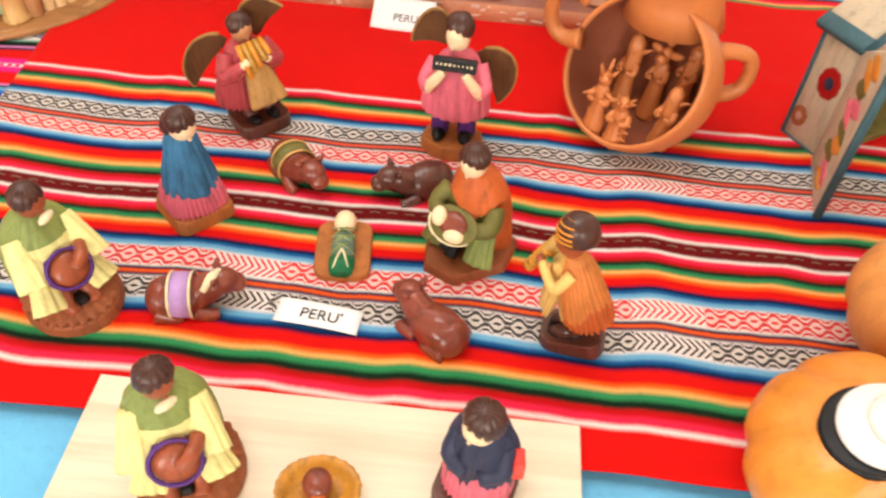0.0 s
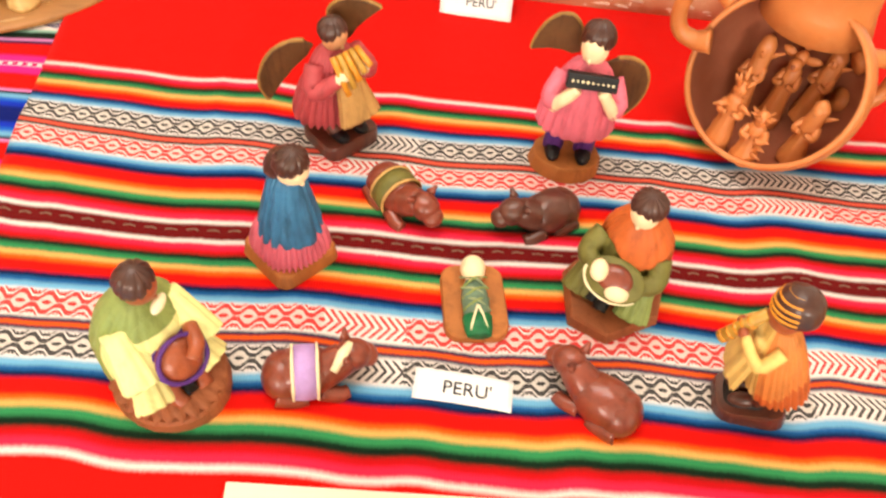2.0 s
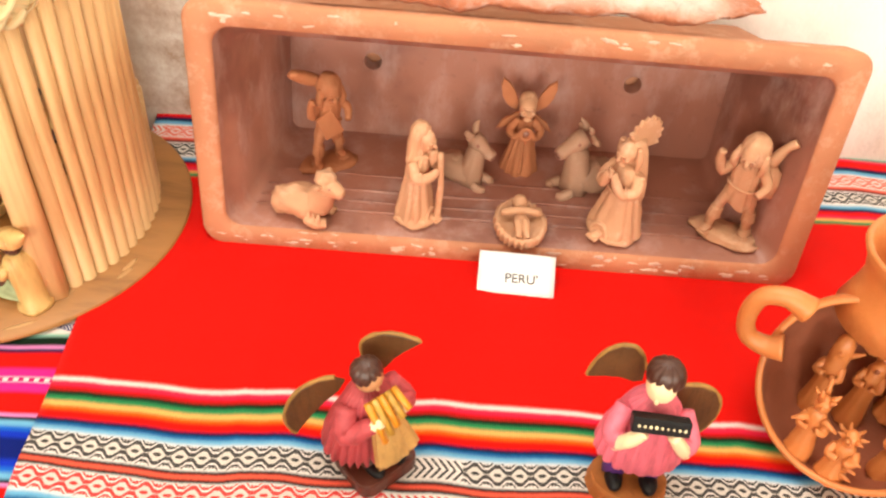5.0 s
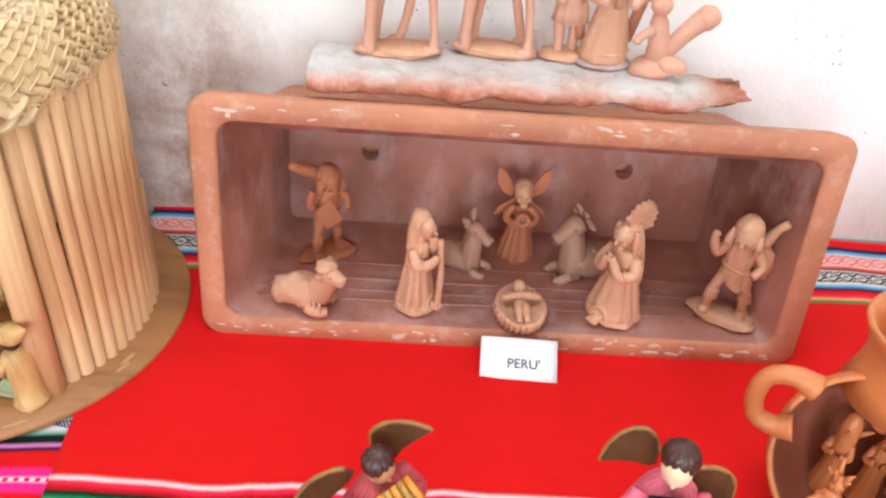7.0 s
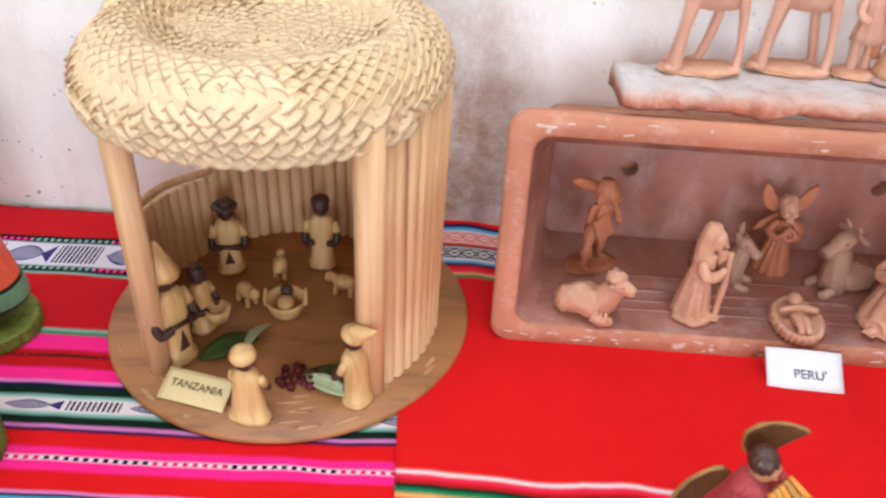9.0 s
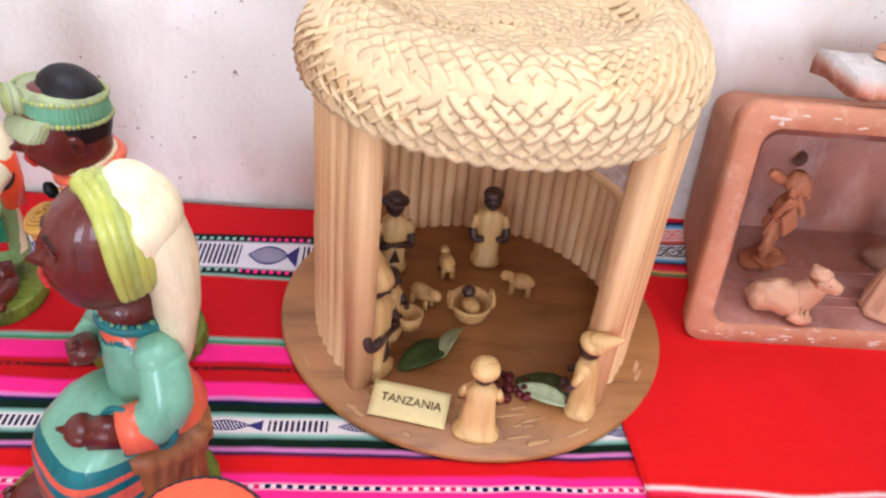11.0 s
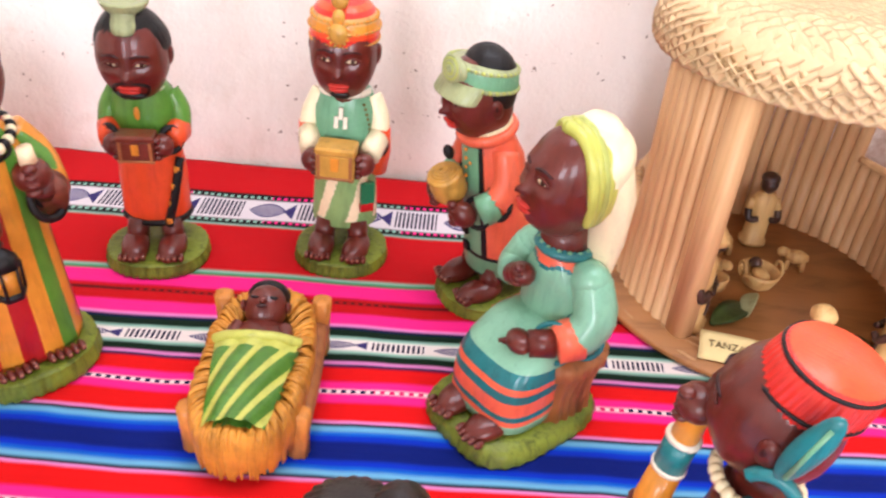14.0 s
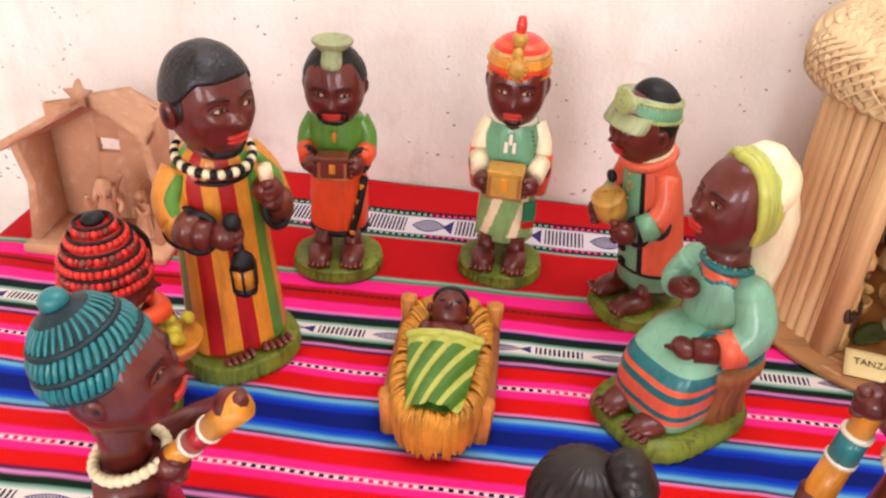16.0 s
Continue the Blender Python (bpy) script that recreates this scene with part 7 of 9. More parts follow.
def pot_figure(kind, h):
    """A slim pinched-clay figure, its arms and crown spikes pulled out of the clay."""
    s = Sculpt()
    s.robe([(0.0, 0.0088, 0.0082, 0, 0), (0.006, 0.0088, 0.0082, 0, 0), (h * 0.4, 0.0062, 0.0058, 0, 0), (h * 0.66, 0.0058, 0.005, 0, 0), (h * 0.74, 0.0028, 0.0028, 0, 0)], POTCLAY, 7, 0.1, 28, 3)
    s.ell((0, -0.001, h * 0.82), (0.0046, 0.005, 0.0062), POTCLAY, seg=12, rings=9)
    s.ell((0, -0.0058, h * 0.815), (0.0012, 0.002, 0.0018), POTCLAY, seg=6, rings=5)
    if kind == "crown":
        for q in range(5):
            a = 2 * math.pi * q / 5 + 0.4
            s.tube([(0.0038 * math.cos(a), 0.0038 * math.sin(a), h * 0.88), (0.0078 * math.cos(a), 0.0078 * math.sin(a), h * (1.06 if q % 2 else 0.96))], [0.0024, 0.0005], POTCLAY, 6)
        s.tube([(-0.004, -0.003, h * 0.62), (-0.012, -0.007, h * 0.56)], [0.0028, 0.0006], POTCLAY, 6)
        s.tube([(0.004, -0.003, h * 0.64), (0.013, -0.006, h * 0.6)], [0.003, 0.0006], POTCLAY, 6)
    elif kind == "beast":
        for x in (-1, 1):
            s.ell((0.0085 * x, 0.0, h * 0.84), (0.0058, 0.002, 0.0032), POTCLAY, (0, -18 * x, 0), 10, 6)
        s.ell((0, -0.007, h * 0.78), (0.0048, 0.0056, 0.0046), POTCLAY, seg=12, rings=8)
        s.ell((0, -0.012, h * 0.775), (0.0018, 0.001, 0.0018), POT_IN, seg=8, rings=5)
        s.ell((0, 0.001, h * 0.97), (0.0038, 0.004, 0.0038), POTCLAY, seg=9, rings=6)
    elif kind == "star":
        for q in range(7):
            a = 2 * math.pi * q / 7
            s.tube([(0.004 * math.cos(a), 0.004 * math.sin(a), h * 0.84), (0.0095 * math.cos(a), 0.0095 * math.sin(a), h * 0.9)], [0.0022, 0.0005], POTCLAY, 6)
        for q in range(3):
            s.tube([(0.004, -0.004, h * (0.25 + 0.15 * q)), (0.011, -0.006, h * (0.22 + 0.16 * q))], [0.0026, 0.0006], POTCLAY, 6)
    else:
        s.robe([(h * 0.5, 0.0074, 0.0068, 0, 0.001), (h * 0.72, 0.0066, 0.0062, 0, 0.001), (h * 0.9, 0.0058, 0.006, 0, 0.001), (h * 0.99, 0.0022, 0.0022, 0, 0.001)], POTCLAY, 6, 0.08, 24, 3)
        s.tube([(0.005, 0.001, h * 0.78), (0.012, 0.003, h * 0.86)], [0.0024, 0.0005], POTCLAY, 6)
    for x in (-1, 1):
        s.tube([(0.0052 * x, 0, h * 0.63), (0.0072 * x, -0.005, h * 0.52), (0.002 * x, -0.008, h * 0.54)], [0.0026, 0.0025, 0.002], POTCLAY, 8)
    s.carve(0.0009, 160)
    return s


for kind, x, y, h, turn, label in (("crown", -0.028, -0.014, 0.054, -30, "small clay king with spiked crown inside the jug"), ("hood", -0.006, 0.026, 0.062, -40, "small hooded clay figure inside the jug"),
                                   ("beast", 0.016, 0.018, 0.066, -40, "small clay beast with round snout inside the jug"), ("star", -0.013, -0.029, 0.042, -30, "small clay star-haired child inside the jug"),
                                   ("hood", 0.02, -0.026, 0.05, -50, "small hooded clay woman inside the jug"), ("hood", 0.036, 0.014, 0.058, -60, "small cloaked clay figure inside the jug")):
    z = 0.062 - math.sqrt(max(0.0544 ** 2 - x * x - y * y, 0.0001))
    pot_figure(kind, h).make("jug_figurine", pose(0.2017 + x, 0.6207 + y, z - 0.001, -8, 0, turn), label, group="clay figures inside the jug")


# ---- near end: orange glazed gourd jar and painted box ----
def gourd():
    root = empty("gourd_jar", pose(0.302, 0.322, 0.0055))
    tagged(root, "large orange glazed gourd-shaped jar with white lid", "jar")
    s = Sculpt()
    s.ell((0.004, -0.004, 0.042), (0.07, 0.066, 0.042), PUMPKIN, seg=72, rings=24, ribs=8, deep=0.05)
    part("body", s.bm, s.mats, root)
    s = Sculpt()
    s.ell((0.078, 0.1, 0.048), (0.07, 0.06, 0.048), paint("tan_orange_glaze", (222, 150, 82), 0.32, 0.14, 0.1, 0.3), seg=72, rings=24, ribs=8, deep=0.05)
    part("second_lobe", s.bm, s.mats, root)
    m = Matrix.Translation((-0.016, -0.006, 0.0765)) @ Euler((radians(6), radians(-14), 0)).to_matrix().to_4x4() @ Matrix.Scale(0.64, 4)
    s = Sculpt()
    s.loft([(0.0, 0.036, 0.036, 0, 0), (0.008, 0.036, 0.036, 0, 0), (0.009, 0.033, 0.033, 0, 0)], HAIR, 36, m=m @ Matrix.Translation((-0.006, -0.001, 0)))
    part("dark_mouth", s.bm, s.mats, root)
    s = Sculpt()
    s.loft([(0.008, 0.03, 0.03, 0, 0), (0.011, 0.033, 0.033, 0, 0), (0.0145, 0.033, 0.033, 0, 0), (0.016, 0.031, 0.031, 0, 0)], WHITEGLAZE, 40, m=m @ Matrix.Translation((0.002, 0.0, 0)))
    s.loft([(0.016, 0.02, 0.02, 0, 0), (0.021, 0.0215, 0.0215, 0, 0), (0.0245, 0.0195, 0.0195, 0, 0), (0.026, 0.012, 0.012, 0, 0)], WHITEGLAZE, 36, m=m @ Matrix.Translation((0.01, 0.001, 0)))
    part("lid", s.bm, s.mats, root, "white glazed double-rimmed lid")


gourd()


def painted_box():
    """A gabled altar box, its front open, one leaf of the door swung wide."""
    root = empty("painted_box", pose(0.348, 0.612, 0.0058, 0, 0, 33))
    tagged(root, "hand-painted cream gabled altar box with blue edges and an open door", "box")
    W, D, H, TOP, T = 0.14, 0.038, 0.097, 0.14, 0.005
    upright = Matrix.Rotation(radians(90), 4, "X")

    def board(name, c, size, mat, rot=(0, 0, 0), parent=root):
        s = Sculpt()
        s.box(c, size, mat, rot)
        return part(name, s.bm, s.mats, parent)

    board("side_panel", (T / 2, D / 2, H / 2), (T, D, H), BOXCREAM)
    board("side_panel", (W - T / 2, D / 2, H / 2), (T, D, H), BOXCREAM)
    board("floor", (W / 2, D / 2 - 0.004, 0.004), (W - 2 * T, D - 0.004, 0.007), OLIVE)
    s = Sculpt()
    s.prism([(T, 0.002), (W - T, 0.002), (W - T, H), (W / 2, TOP - 0.004), (T, H)], -D, -D + 0.004, BOXCREAM, m=upright)
    part("back_panel", s.bm, s.mats, root)
    slope = math.degrees(math.atan2(TOP - H, W / 2))
    run = math.hypot(W / 2 + 0.006, TOP - H)
    for x, k in ((W / 4 - 0.003, -1), (W * 3 / 4 + 0.003, 1)):
        roof = board("roof_board", (x, D / 2, (H + TOP) / 2 + 0.0015), (run, D + 0.008, 0.005), BOXCREAM, (0, slope * k, 0))
        if k < 0:
            for c, size in (((-run / 2 + 0.005, 0, 0.0028), (0.011, D + 0.009, 0.0016)), ((0, -D / 2 - 0.003, 0.0028), (run, 0.006, 0.0016)), ((-run / 2 - 0.0006, 0, 0), (0.0014, D + 0.009, 0.0056))):
                s = Sculpt()
                s.box(c, size, BOXBLUE)
                s.tilt(Matrix.Translation((x, D / 2, (H + TOP) / 2 + 0.0015)) @ Matrix.Rotation(radians(slope * k), 4, "Y"))
                part("blue_edge", s.bm, s.mats, roof)
            s = Sculpt()
            for q in range(8):
                s.ell((0.012 + 0.0075 * math.cos(q * 0.785), -0.002 + 0.0075 * math.sin(q * 0.785), 0.003), (0.0048, 0.0048, 0.0008), OCHRE, seg=10, rings=5)
            s.ell((0.012, -0.002, 0.0036), (0.0045, 0.0045, 0.0008), OLIVE, seg=10, rings=5)
            s.tilt(Matrix.Translation((x, D / 2, (H + TOP) / 2 + 0.0015)) @ Matrix.Rotation(radians(slope * k), 4, "Y"))
            part("flower", s.bm, s.mats, roof)
    for c, size in (((-0.0004, 0.0012, H / 2), (0.0016, 0.003, H)), ((-0.0004, D - 0.0012, H / 2), (0.0016, 0.003, H)), ((-0.0004, D / 2, 0.002), (0.0016, D, 0.0045))):
        board("blue_edge", c, size, BOXBLUE)

    def bloom(y, z, petals, r, petal, core):
        s = Sculpt()
        for q in range(petals):
            a = 2 * math.pi * q / petals
            s.ell((-0.0004, y + r * 0.55 * math.cos(a), z + r * 0.75 * math.sin(a)), (0.0008, r * 0.5, r * 0.6), petal, seg=10, rings=6)
        s.ell((-0.001, y, z), (0.0008, r * 0.45, r * 0.55), core, seg=12, rings=6)
        part("flower", s.bm, s.mats, root)

    bloom(0.0165, 0.06, 9, 0.0098, BRICK, NAVY)
    bloom(0.0285, 0.0235, 9, 0.0068, CLAYBROWN, DUSTROSE)
    # open leaf, higher at its free edge
    s = Sculpt()
    s.prism([(0.001, 0.0), (0.068, 0.0), (0.068, TOP - 0.002), (0.001, H)], 0.0, 0.004, BOXCREAM, m=upright)
    door = part("door", s.bm, s.mats, root, "open cream door leaf with a column of painted flowers")
    door.matrix_basis = pose(-0.001, -0.001, 0.001, 0, 0, -133)
    s = Sculpt()
    s.box((0.0675, -0.002, TOP / 2), (0.0035, 0.0056, TOP - 0.002), BOXBLUE)
    part("door_edge", s.bm, s.mats, door)
    for q, mat in enumerate((OCHRE, ROSE, OLIVE, OCHRE, OLIVE, ROSE, ROSE, OLIVE, OCHRE, OCHRE)):
        s = Sculpt()
        s.ell((0.037 + 0.006 * math.sin(q * 2.3), -0.0042, 0.012 + 0.0108 * q), (0.013, 0.0009, 0.0062), mat, (0, 25 * math.sin(q * 1.7), 0), 14, 7, bump=0.35, seed=q)
        part("painted_flower", s.bm, s.mats, door)
    # white lamb on the green ground inside
    s = Sculpt()
    s.ell((0.03, 0.004, 0.021), (0.016, 0.009, 0.0125), BOXWHITE, bump=0.16, seed=2)
    s.ell((0.017, 0.001, 0.033), (0.0075, 0.006, 0.0065), BOXWHITE, (0, 20, 0))
    for x in (0.022, 0.038):
        s.tube([(x, 0.002, 0.016), (x, 0.0, 0.007)], [0.004, 0.0032], BOXWHITE, 8)
    part("lamb_relief", s.bm, s.mats, root, "white lamb on green ground")


painted_box()


# ---- large varnished figures on the magenta cloth ----
BIGSET = "large painted nativity figures round the crib"


def grass_base(s, rx, ry, h=0.012, square=2.2, cy=0.0):
    s.robe([(0.0, rx, ry, 0, cy), (0.003, rx * 1.03, ry * 1.03, 0, cy), (h * 0.7, rx * 1.0, ry * 1.0, 0, cy), (h, rx * 0.93, ry * 0.93, 0, cy), (h * 1.02, rx * 0.3, ry * 0.3, 0, cy)], GRASS, 38, 0.035, 152, 4, square)


def head(s, c, r, turn=0.0, nod=0.0, beard=0, gaze=0.0):
    """A carved head: brow, sockets, nose, cheeks, lips and chin modelled in the skull; ears, lids and painted eyes added."""
    n0 = s.count()
    rx, ry, rz = r

    def bell(u, w, u0, w0, su, sw):
        return math.exp(-((u - u0) / su) ** 2 - ((w - w0) / sw) ** 2)

    def skull(a, b):
        d = Vector((math.sin(a) * math.cos(b), math.sin(a) * math.sin(b), math.cos(a)))
        u, w = d.x, d.z
        front = max(-d.y, 0.0) ** 0.5
        wide = (1 - 0.13 * max(-w - 0.2, 0) ** 1.3) * (abs(math.cos(b)) ** 2.6 + abs(math.sin(b)) ** 2.6) ** (-1 / 2.6)
        full = max(math.sin(a), 0.02) ** -0.16
        k = 0.0
        for x in (-0.38, 0.38):
            k += 0.075 * bell(u, w, x, 0.25, 0.24, 0.085) - 0.12 * bell(u, w, x, 0.07, 0.2, 0.095) + 0.07 * bell(u, w, x * 1.35, -0.16, 0.2, 0.13) - 0.05 * bell(u, w, x * 1.3, -0.48, 0.18, 0.16)
        k += 0.12 * bell(u, w, 0, 0.04, 0.085, 0.2) + 0.25 * bell(u, w, 0, -0.19, 0.11, 0.085) + 0.09 * bell(u, w, 0, -0.22, 0.24, 0.06)
        k += 0.16 * bell(u, w, 0, -0.5, 0.36, 0.13) + 0.15 * bell(u, w, 0, -0.8, 0.36, 0.15) - 0.04 * bell(u, w, 0, -0.66, 0.3, 0.05)
        return Vector((d.x * rx * wide * full, d.y * ry * wide ** 0.5 * full * (1 + k * front), d.z * rz))

    rows = []
    for i in range(41):
        a = math.pi * (0.01 + 0.98 * i / 40)
        rows.append([skull(a, 2 * math.pi * j / 56) for j in range(56)])
    s._grid(rows, True, SKIN)

    def on(u, w, out=0.0):
        """A point of the face at the given side and height."""
        a = math.acos(w)
        q = max(min(u / max(math.sin(a), 0.01), 1), -1)
        p = skull(a, -math.pi / 2 + math.asin(q))
        return p + Vector((p.x / rx, p.y / ry, p.z / rz)).normalized() * out

    for w, h, wd in ((-0.45, 0.052, 0.33), (-0.545, 0.066, 0.3)):
        p = on(0, w)
        s.ell((0, p.y + ry * 0.05, p.z), (rx * wd, ry * 0.115, rz * h), LIP, seg=20, rings=10)
    for x in (-1, 1):
        s.ell((rx * 0.97 * x, ry * 0.1, -rz * 0.02), (rx * 0.13, ry * 0.2, rz * 0.24), SKIN, (0, 8 * x, -14 * x), 16, 12)
        s.ell((rx * 1.04 * x, ry * 0.07, -rz * 0.0), (rx * 0.06, ry * 0.1, rz * 0.13), DEEPSKIN, (0, 8 * x, -14 * x), 12, 8)
        p = on(0.38 * x, 0.075)
        s.ell(p, (rx * 0.2, ry * 0.07, rz * 0.066), EYEWHITE, (0, 6 * x, 24 * x), 16, 9)
        p = on(0.38 * x + gaze, 0.075, rx * 0.045)
        s.ell(p, (rx * 0.08, ry * 0.05, rz * 0.062), EYEBROWN, (0, 0, 24 * x), 12, 7)
        s.tube([on(0.19 * x, 0.07, rx * 0.03), on(0.29 * x, 0.135, rx * 0.045), on(0.42 * x, 0.14, rx * 0.045), on(0.56 * x, 0.07, rx * 0.03)], rx * 0.036, SKIN, 6)
        s.tube([on(0.19 * x, 0.05, rx * 0.02), on(0.38 * x, 0.008, rx * 0.03), on(0.56 * x, 0.06, rx * 0.02)], rx * 0.022, SKIN, 6)
        s.tube([on(0.15 * x, 0.24, 0), on(0.36 * x, 0.285, 0), on(0.6 * x, 0.23, 0)], [rx * 0.035, rx * 0.045, rx * 0.02], DEEPSKIN, 6)
        p = on(0.1 * x, -0.245, rx * 0.01)
        s.ell(p, (rx * 0.04, ry * 0.03, rz * 0.022), DEEPSKIN, seg=8, rings=5)
    if beard in (1, 2):
        s.ell(on(0, -0.72, -rx * 0.03), (rx * (0.2 + 0.1 * beard), ry * 0.12, rz * 0.1), DARKHAIR, (25, 0, 0), 20, 10)
        for x in (-1, 1) if beard > 1 else ():
            s.tube([on(0.0, -0.345, 0), on(0.26 * x, -0.37, 0), on(0.46 * x, -0.5, 0), on(0.4 * x, -0.68, 0), on(0.16 * x, -0.78, 0)], [rx * 0.02, rx * 0.035, rx * 0.05, rx * 0.07, rx * 0.08], DARKHAIR, 8)
    if beard == 3:
        for x in (-1, 1):
            s.tube([on(0.62 * x, -0.66, 0), on(0.42 * x, -0.82, 0), on(0.2 * x, -0.86, 0), (0, on(0, -0.86).y, on(0, -0.86).z)], [rx * 0.03, rx * 0.1, rx * 0.14, rx * 0.15], HAIR, 10)
    s.tilt(Matrix.Translation(c) @ Matrix.Rotation(radians(turn), 4, "Z") @ Matrix.Rotation(radians(nod), 4, "X"), n0)


def slim(s, c, n0, kx=0.84, ky=0.88, kz=1.0):
    """Narrow a head and its dress about the head's centre."""
    s.tilt(Matrix.Translation(c) @ Matrix.Diagonal((kx, ky, kz, 1)) @ Matrix.Translation(-Vector(c)), n0)


def head_frame(c, turn=0.0, nod=0.0):
    return Matrix.Translation(c) @ Matrix.Rotation(radians(turn), 4, "Z") @ Matrix.Rotation(radians(nod), 4, "X")


def feet(s, y=-0.016, gap=0.014, z=0.011, k=1.0):
    for x in (-1, 1):
        s.ell((gap * x, y, z + 0.005), (0.0105 * k, 0.019 * k, 0.0072), SKIN, (6, 0, -8 * x), 18, 10)
        s.tube([(gap * x, y + 0.009, z + 0.004), (gap * x * 0.9, y + 0.013, z + 0.02)], [0.0085 * k, 0.008 * k], SKIN)
        for q in range(5):
            s.ell((gap * x + (q - 2) * 0.0042 * k, y - 0.0165 * k + abs(q - 2) * 0.001, z + 0.004), (0.0021, 0.0036, 0.0027), SKIN, seg=8, rings=6)
            s.ell((gap * x + (q - 2) * 0.0042 * k, y - 0.0196 * k + abs(q - 2) * 0.001, z + 0.0052), (0.0012, 0.0008, 0.0011), NAIL, seg=6, rings=4)


def fist(s, c, r=0.0105, fingers=(0, -1, 0)):
    s.ell(c, (r, r * 0.95, r * 0.85), SKIN, seg=16, rings=10)
    d = Vector(fingers)
    for q in range(4):
        o = Vector(c) + d * r * 0.8 + Vector((0, 0, (q - 1.5) * r * 0.42))
        s.ell(o, (r * 0.42, r * 0.42, r * 0.24), SKIN, seg=9, rings=6)


def chest(s, c, w, d, h, GOLD=GOLD):
    s.box(c, (w, d, h), GOLD)
    s.box((c[0], c[1], c[2] + h * 0.62), (w * 1.06, d * 1.06, h * 0.3), GOLD, bevel=0.5)
    s.box((c[0], c[1] - d * 0.52, c[2] + h * 0.15), (w * 0.2, d * 0.1, h * 0.5), OCHRE)
    for x in (-0.42, 0.42):
        s.box((c[0] + x * w, c[1] - d * 0.51, c[2]), (w * 0.08, d * 0.06, h), LOG)
    s.tube([(c[0] - w * 0.52, c[1] - d * 0.52, c[2] - h * 0.42), (c[0] + w * 0.52, c[1] - d * 0.52, c[2] - h * 0.42)], h * 0.06, LOG, 6)


def green_king():
    s = Sculpt()
    grass_base(s, 0.0385, 0.035, cy=-0.011)
    feet(s, -0.024)
    s.loft([(0.028, 0.0245, 0.0195, 0, 0.003), (0.034, 0.0262, 0.021, 0, 0.003), (0.06, 0.0262, 0.0215, 0, 0.003), (0.083, 0.024, 0.0195, 0, 0.003), (0.09, 0.023, 0.019, 0, 0.003)],
           lambda i, j: ORANGE, 44, 11, 0.012)
    s.tube([(0.012, -0.0195, 0.03), (0.019, -0.0165, 0.05), (0.0245, -0.009, 0.075)], 0.0034, HAIR, 8)
    for q in range(4):
        s.box((0.0135 + 0.0028 * q, -0.0205 + 0.0024 * q, 0.034 + 0.0115 * q), (0.0042, 0.0035, 0.0038), OCHRE, (0, 0, 20))
    s.ring((0, 0.003, 0.03), 0.0252, 0.0026, HAIR, (0, 0, 0), 30, ry=0.02)
    s.loft([(0.084, 0.0255, 0.0205, 0, 0.003), (0.092, 0.026, 0.021, 0, 0.003), (0.106, 0.0255, 0.02, 0, 0.003), (0.117, 0.0222, 0.0175, 0, 0.003), (0.1235, 0.0165, 0.015, 0, 0.002), (0.127, 0.0125, 0.0125, 0, 0.002)], GREEN, 40)
    for x in (-1, 1):
        s.tube([(0.0195 * x, 0.004, 0.1145), (0.026 * x, 0.001, 0.104), (0.0265 * x, -0.005, 0.094)], [0.0078, 0.0082, 0.0082], GREEN, 14)
        s.tube([(0.0268 * x, -0.004, 0.094), (0.0222 * x, -0.019, 0.092)], [0.0088, 0.0086], ORANGE, 14)
        s.ring((0.0222 * x, -0.0205, 0.092), 0.0078, 0.0022, HAIR, (80, 0, 26 * x), 16)
        fist(s, (0.0172 * x, -0.0275, 0.091), 0.0088, (-x * 0.4, -0.8, 0))
    chest(s, (0, -0.032, 0.0905), 0.026, 0.015, 0.0135, DARKBOX)
    s.beads((0, -0.001, 0.1195), 0.0165, 0.0017, [JADE, CREAM], 26, (-12, 0, 0), (180, 360), 0.0185)
    s.ell((0, -0.0215, 0.109), (0.0022, 0.0018, 0.0045), OCHRE)
    s.tube([(0, 0.0, 0.11), (0, -0.004, 0.132)], [0.0135, 0.0125], SKIN, 16)
    s.heighten(0.012, 0.118, 0.019, 0.95)
    c = (0, -0.009, 0.1655)
    head(s, c, (0.0238, 0.0245, 0.0315), 0, 4, 2)
    n0 = s.count()
    # hair drawn up to a peak, a ruffled sage knot tied on top
    s.robe([(0.002, 0.0242, 0.0225, 0, 0.0062), (0.008, 0.0254, 0.0248, 0, 0.0042), (0.016, 0.0238, 0.0236, 0, 0.0028), (0.025, 0.0188, 0.0186, 0, 0.0015), (0.0325, 0.0115, 0.0115, 0, 0), (0.037, 0.0045, 0.0045, 0, 0)], HAIR, 30, 0.02, 90, 4)
    s.robe([(0.0215, 0.007, 0.0052, 0, -0.0162), (0.0255, 0.0082, 0.0058, 0, -0.0148), (0.032, 0.0078, 0.0062, 0, -0.0105), (0.0355, 0.0095, 0.0085, 0, -0.0065)], GREYSAGE, 7, 0.1, 42, 4)
    s.robe([(0.0325, 0.009, 0.008, 0, -0.006), (0.0345, 0.0125, 0.0105, 0, -0.005), (0.0375, 0.0155, 0.0128, 0, -0.004), (0.0398, 0.016, 0.0134, 0, -0.004), (0.0404, 0.0138, 0.011, 0, -0.004), (0.0382, 0.006, 0.005, 0, -0.004)], GREYSAGE, 11, 0.06, 66, 4)
    s.tilt(head_frame(c, 0, 4), n0)
    s.carve(0.0004, 110)
    return s


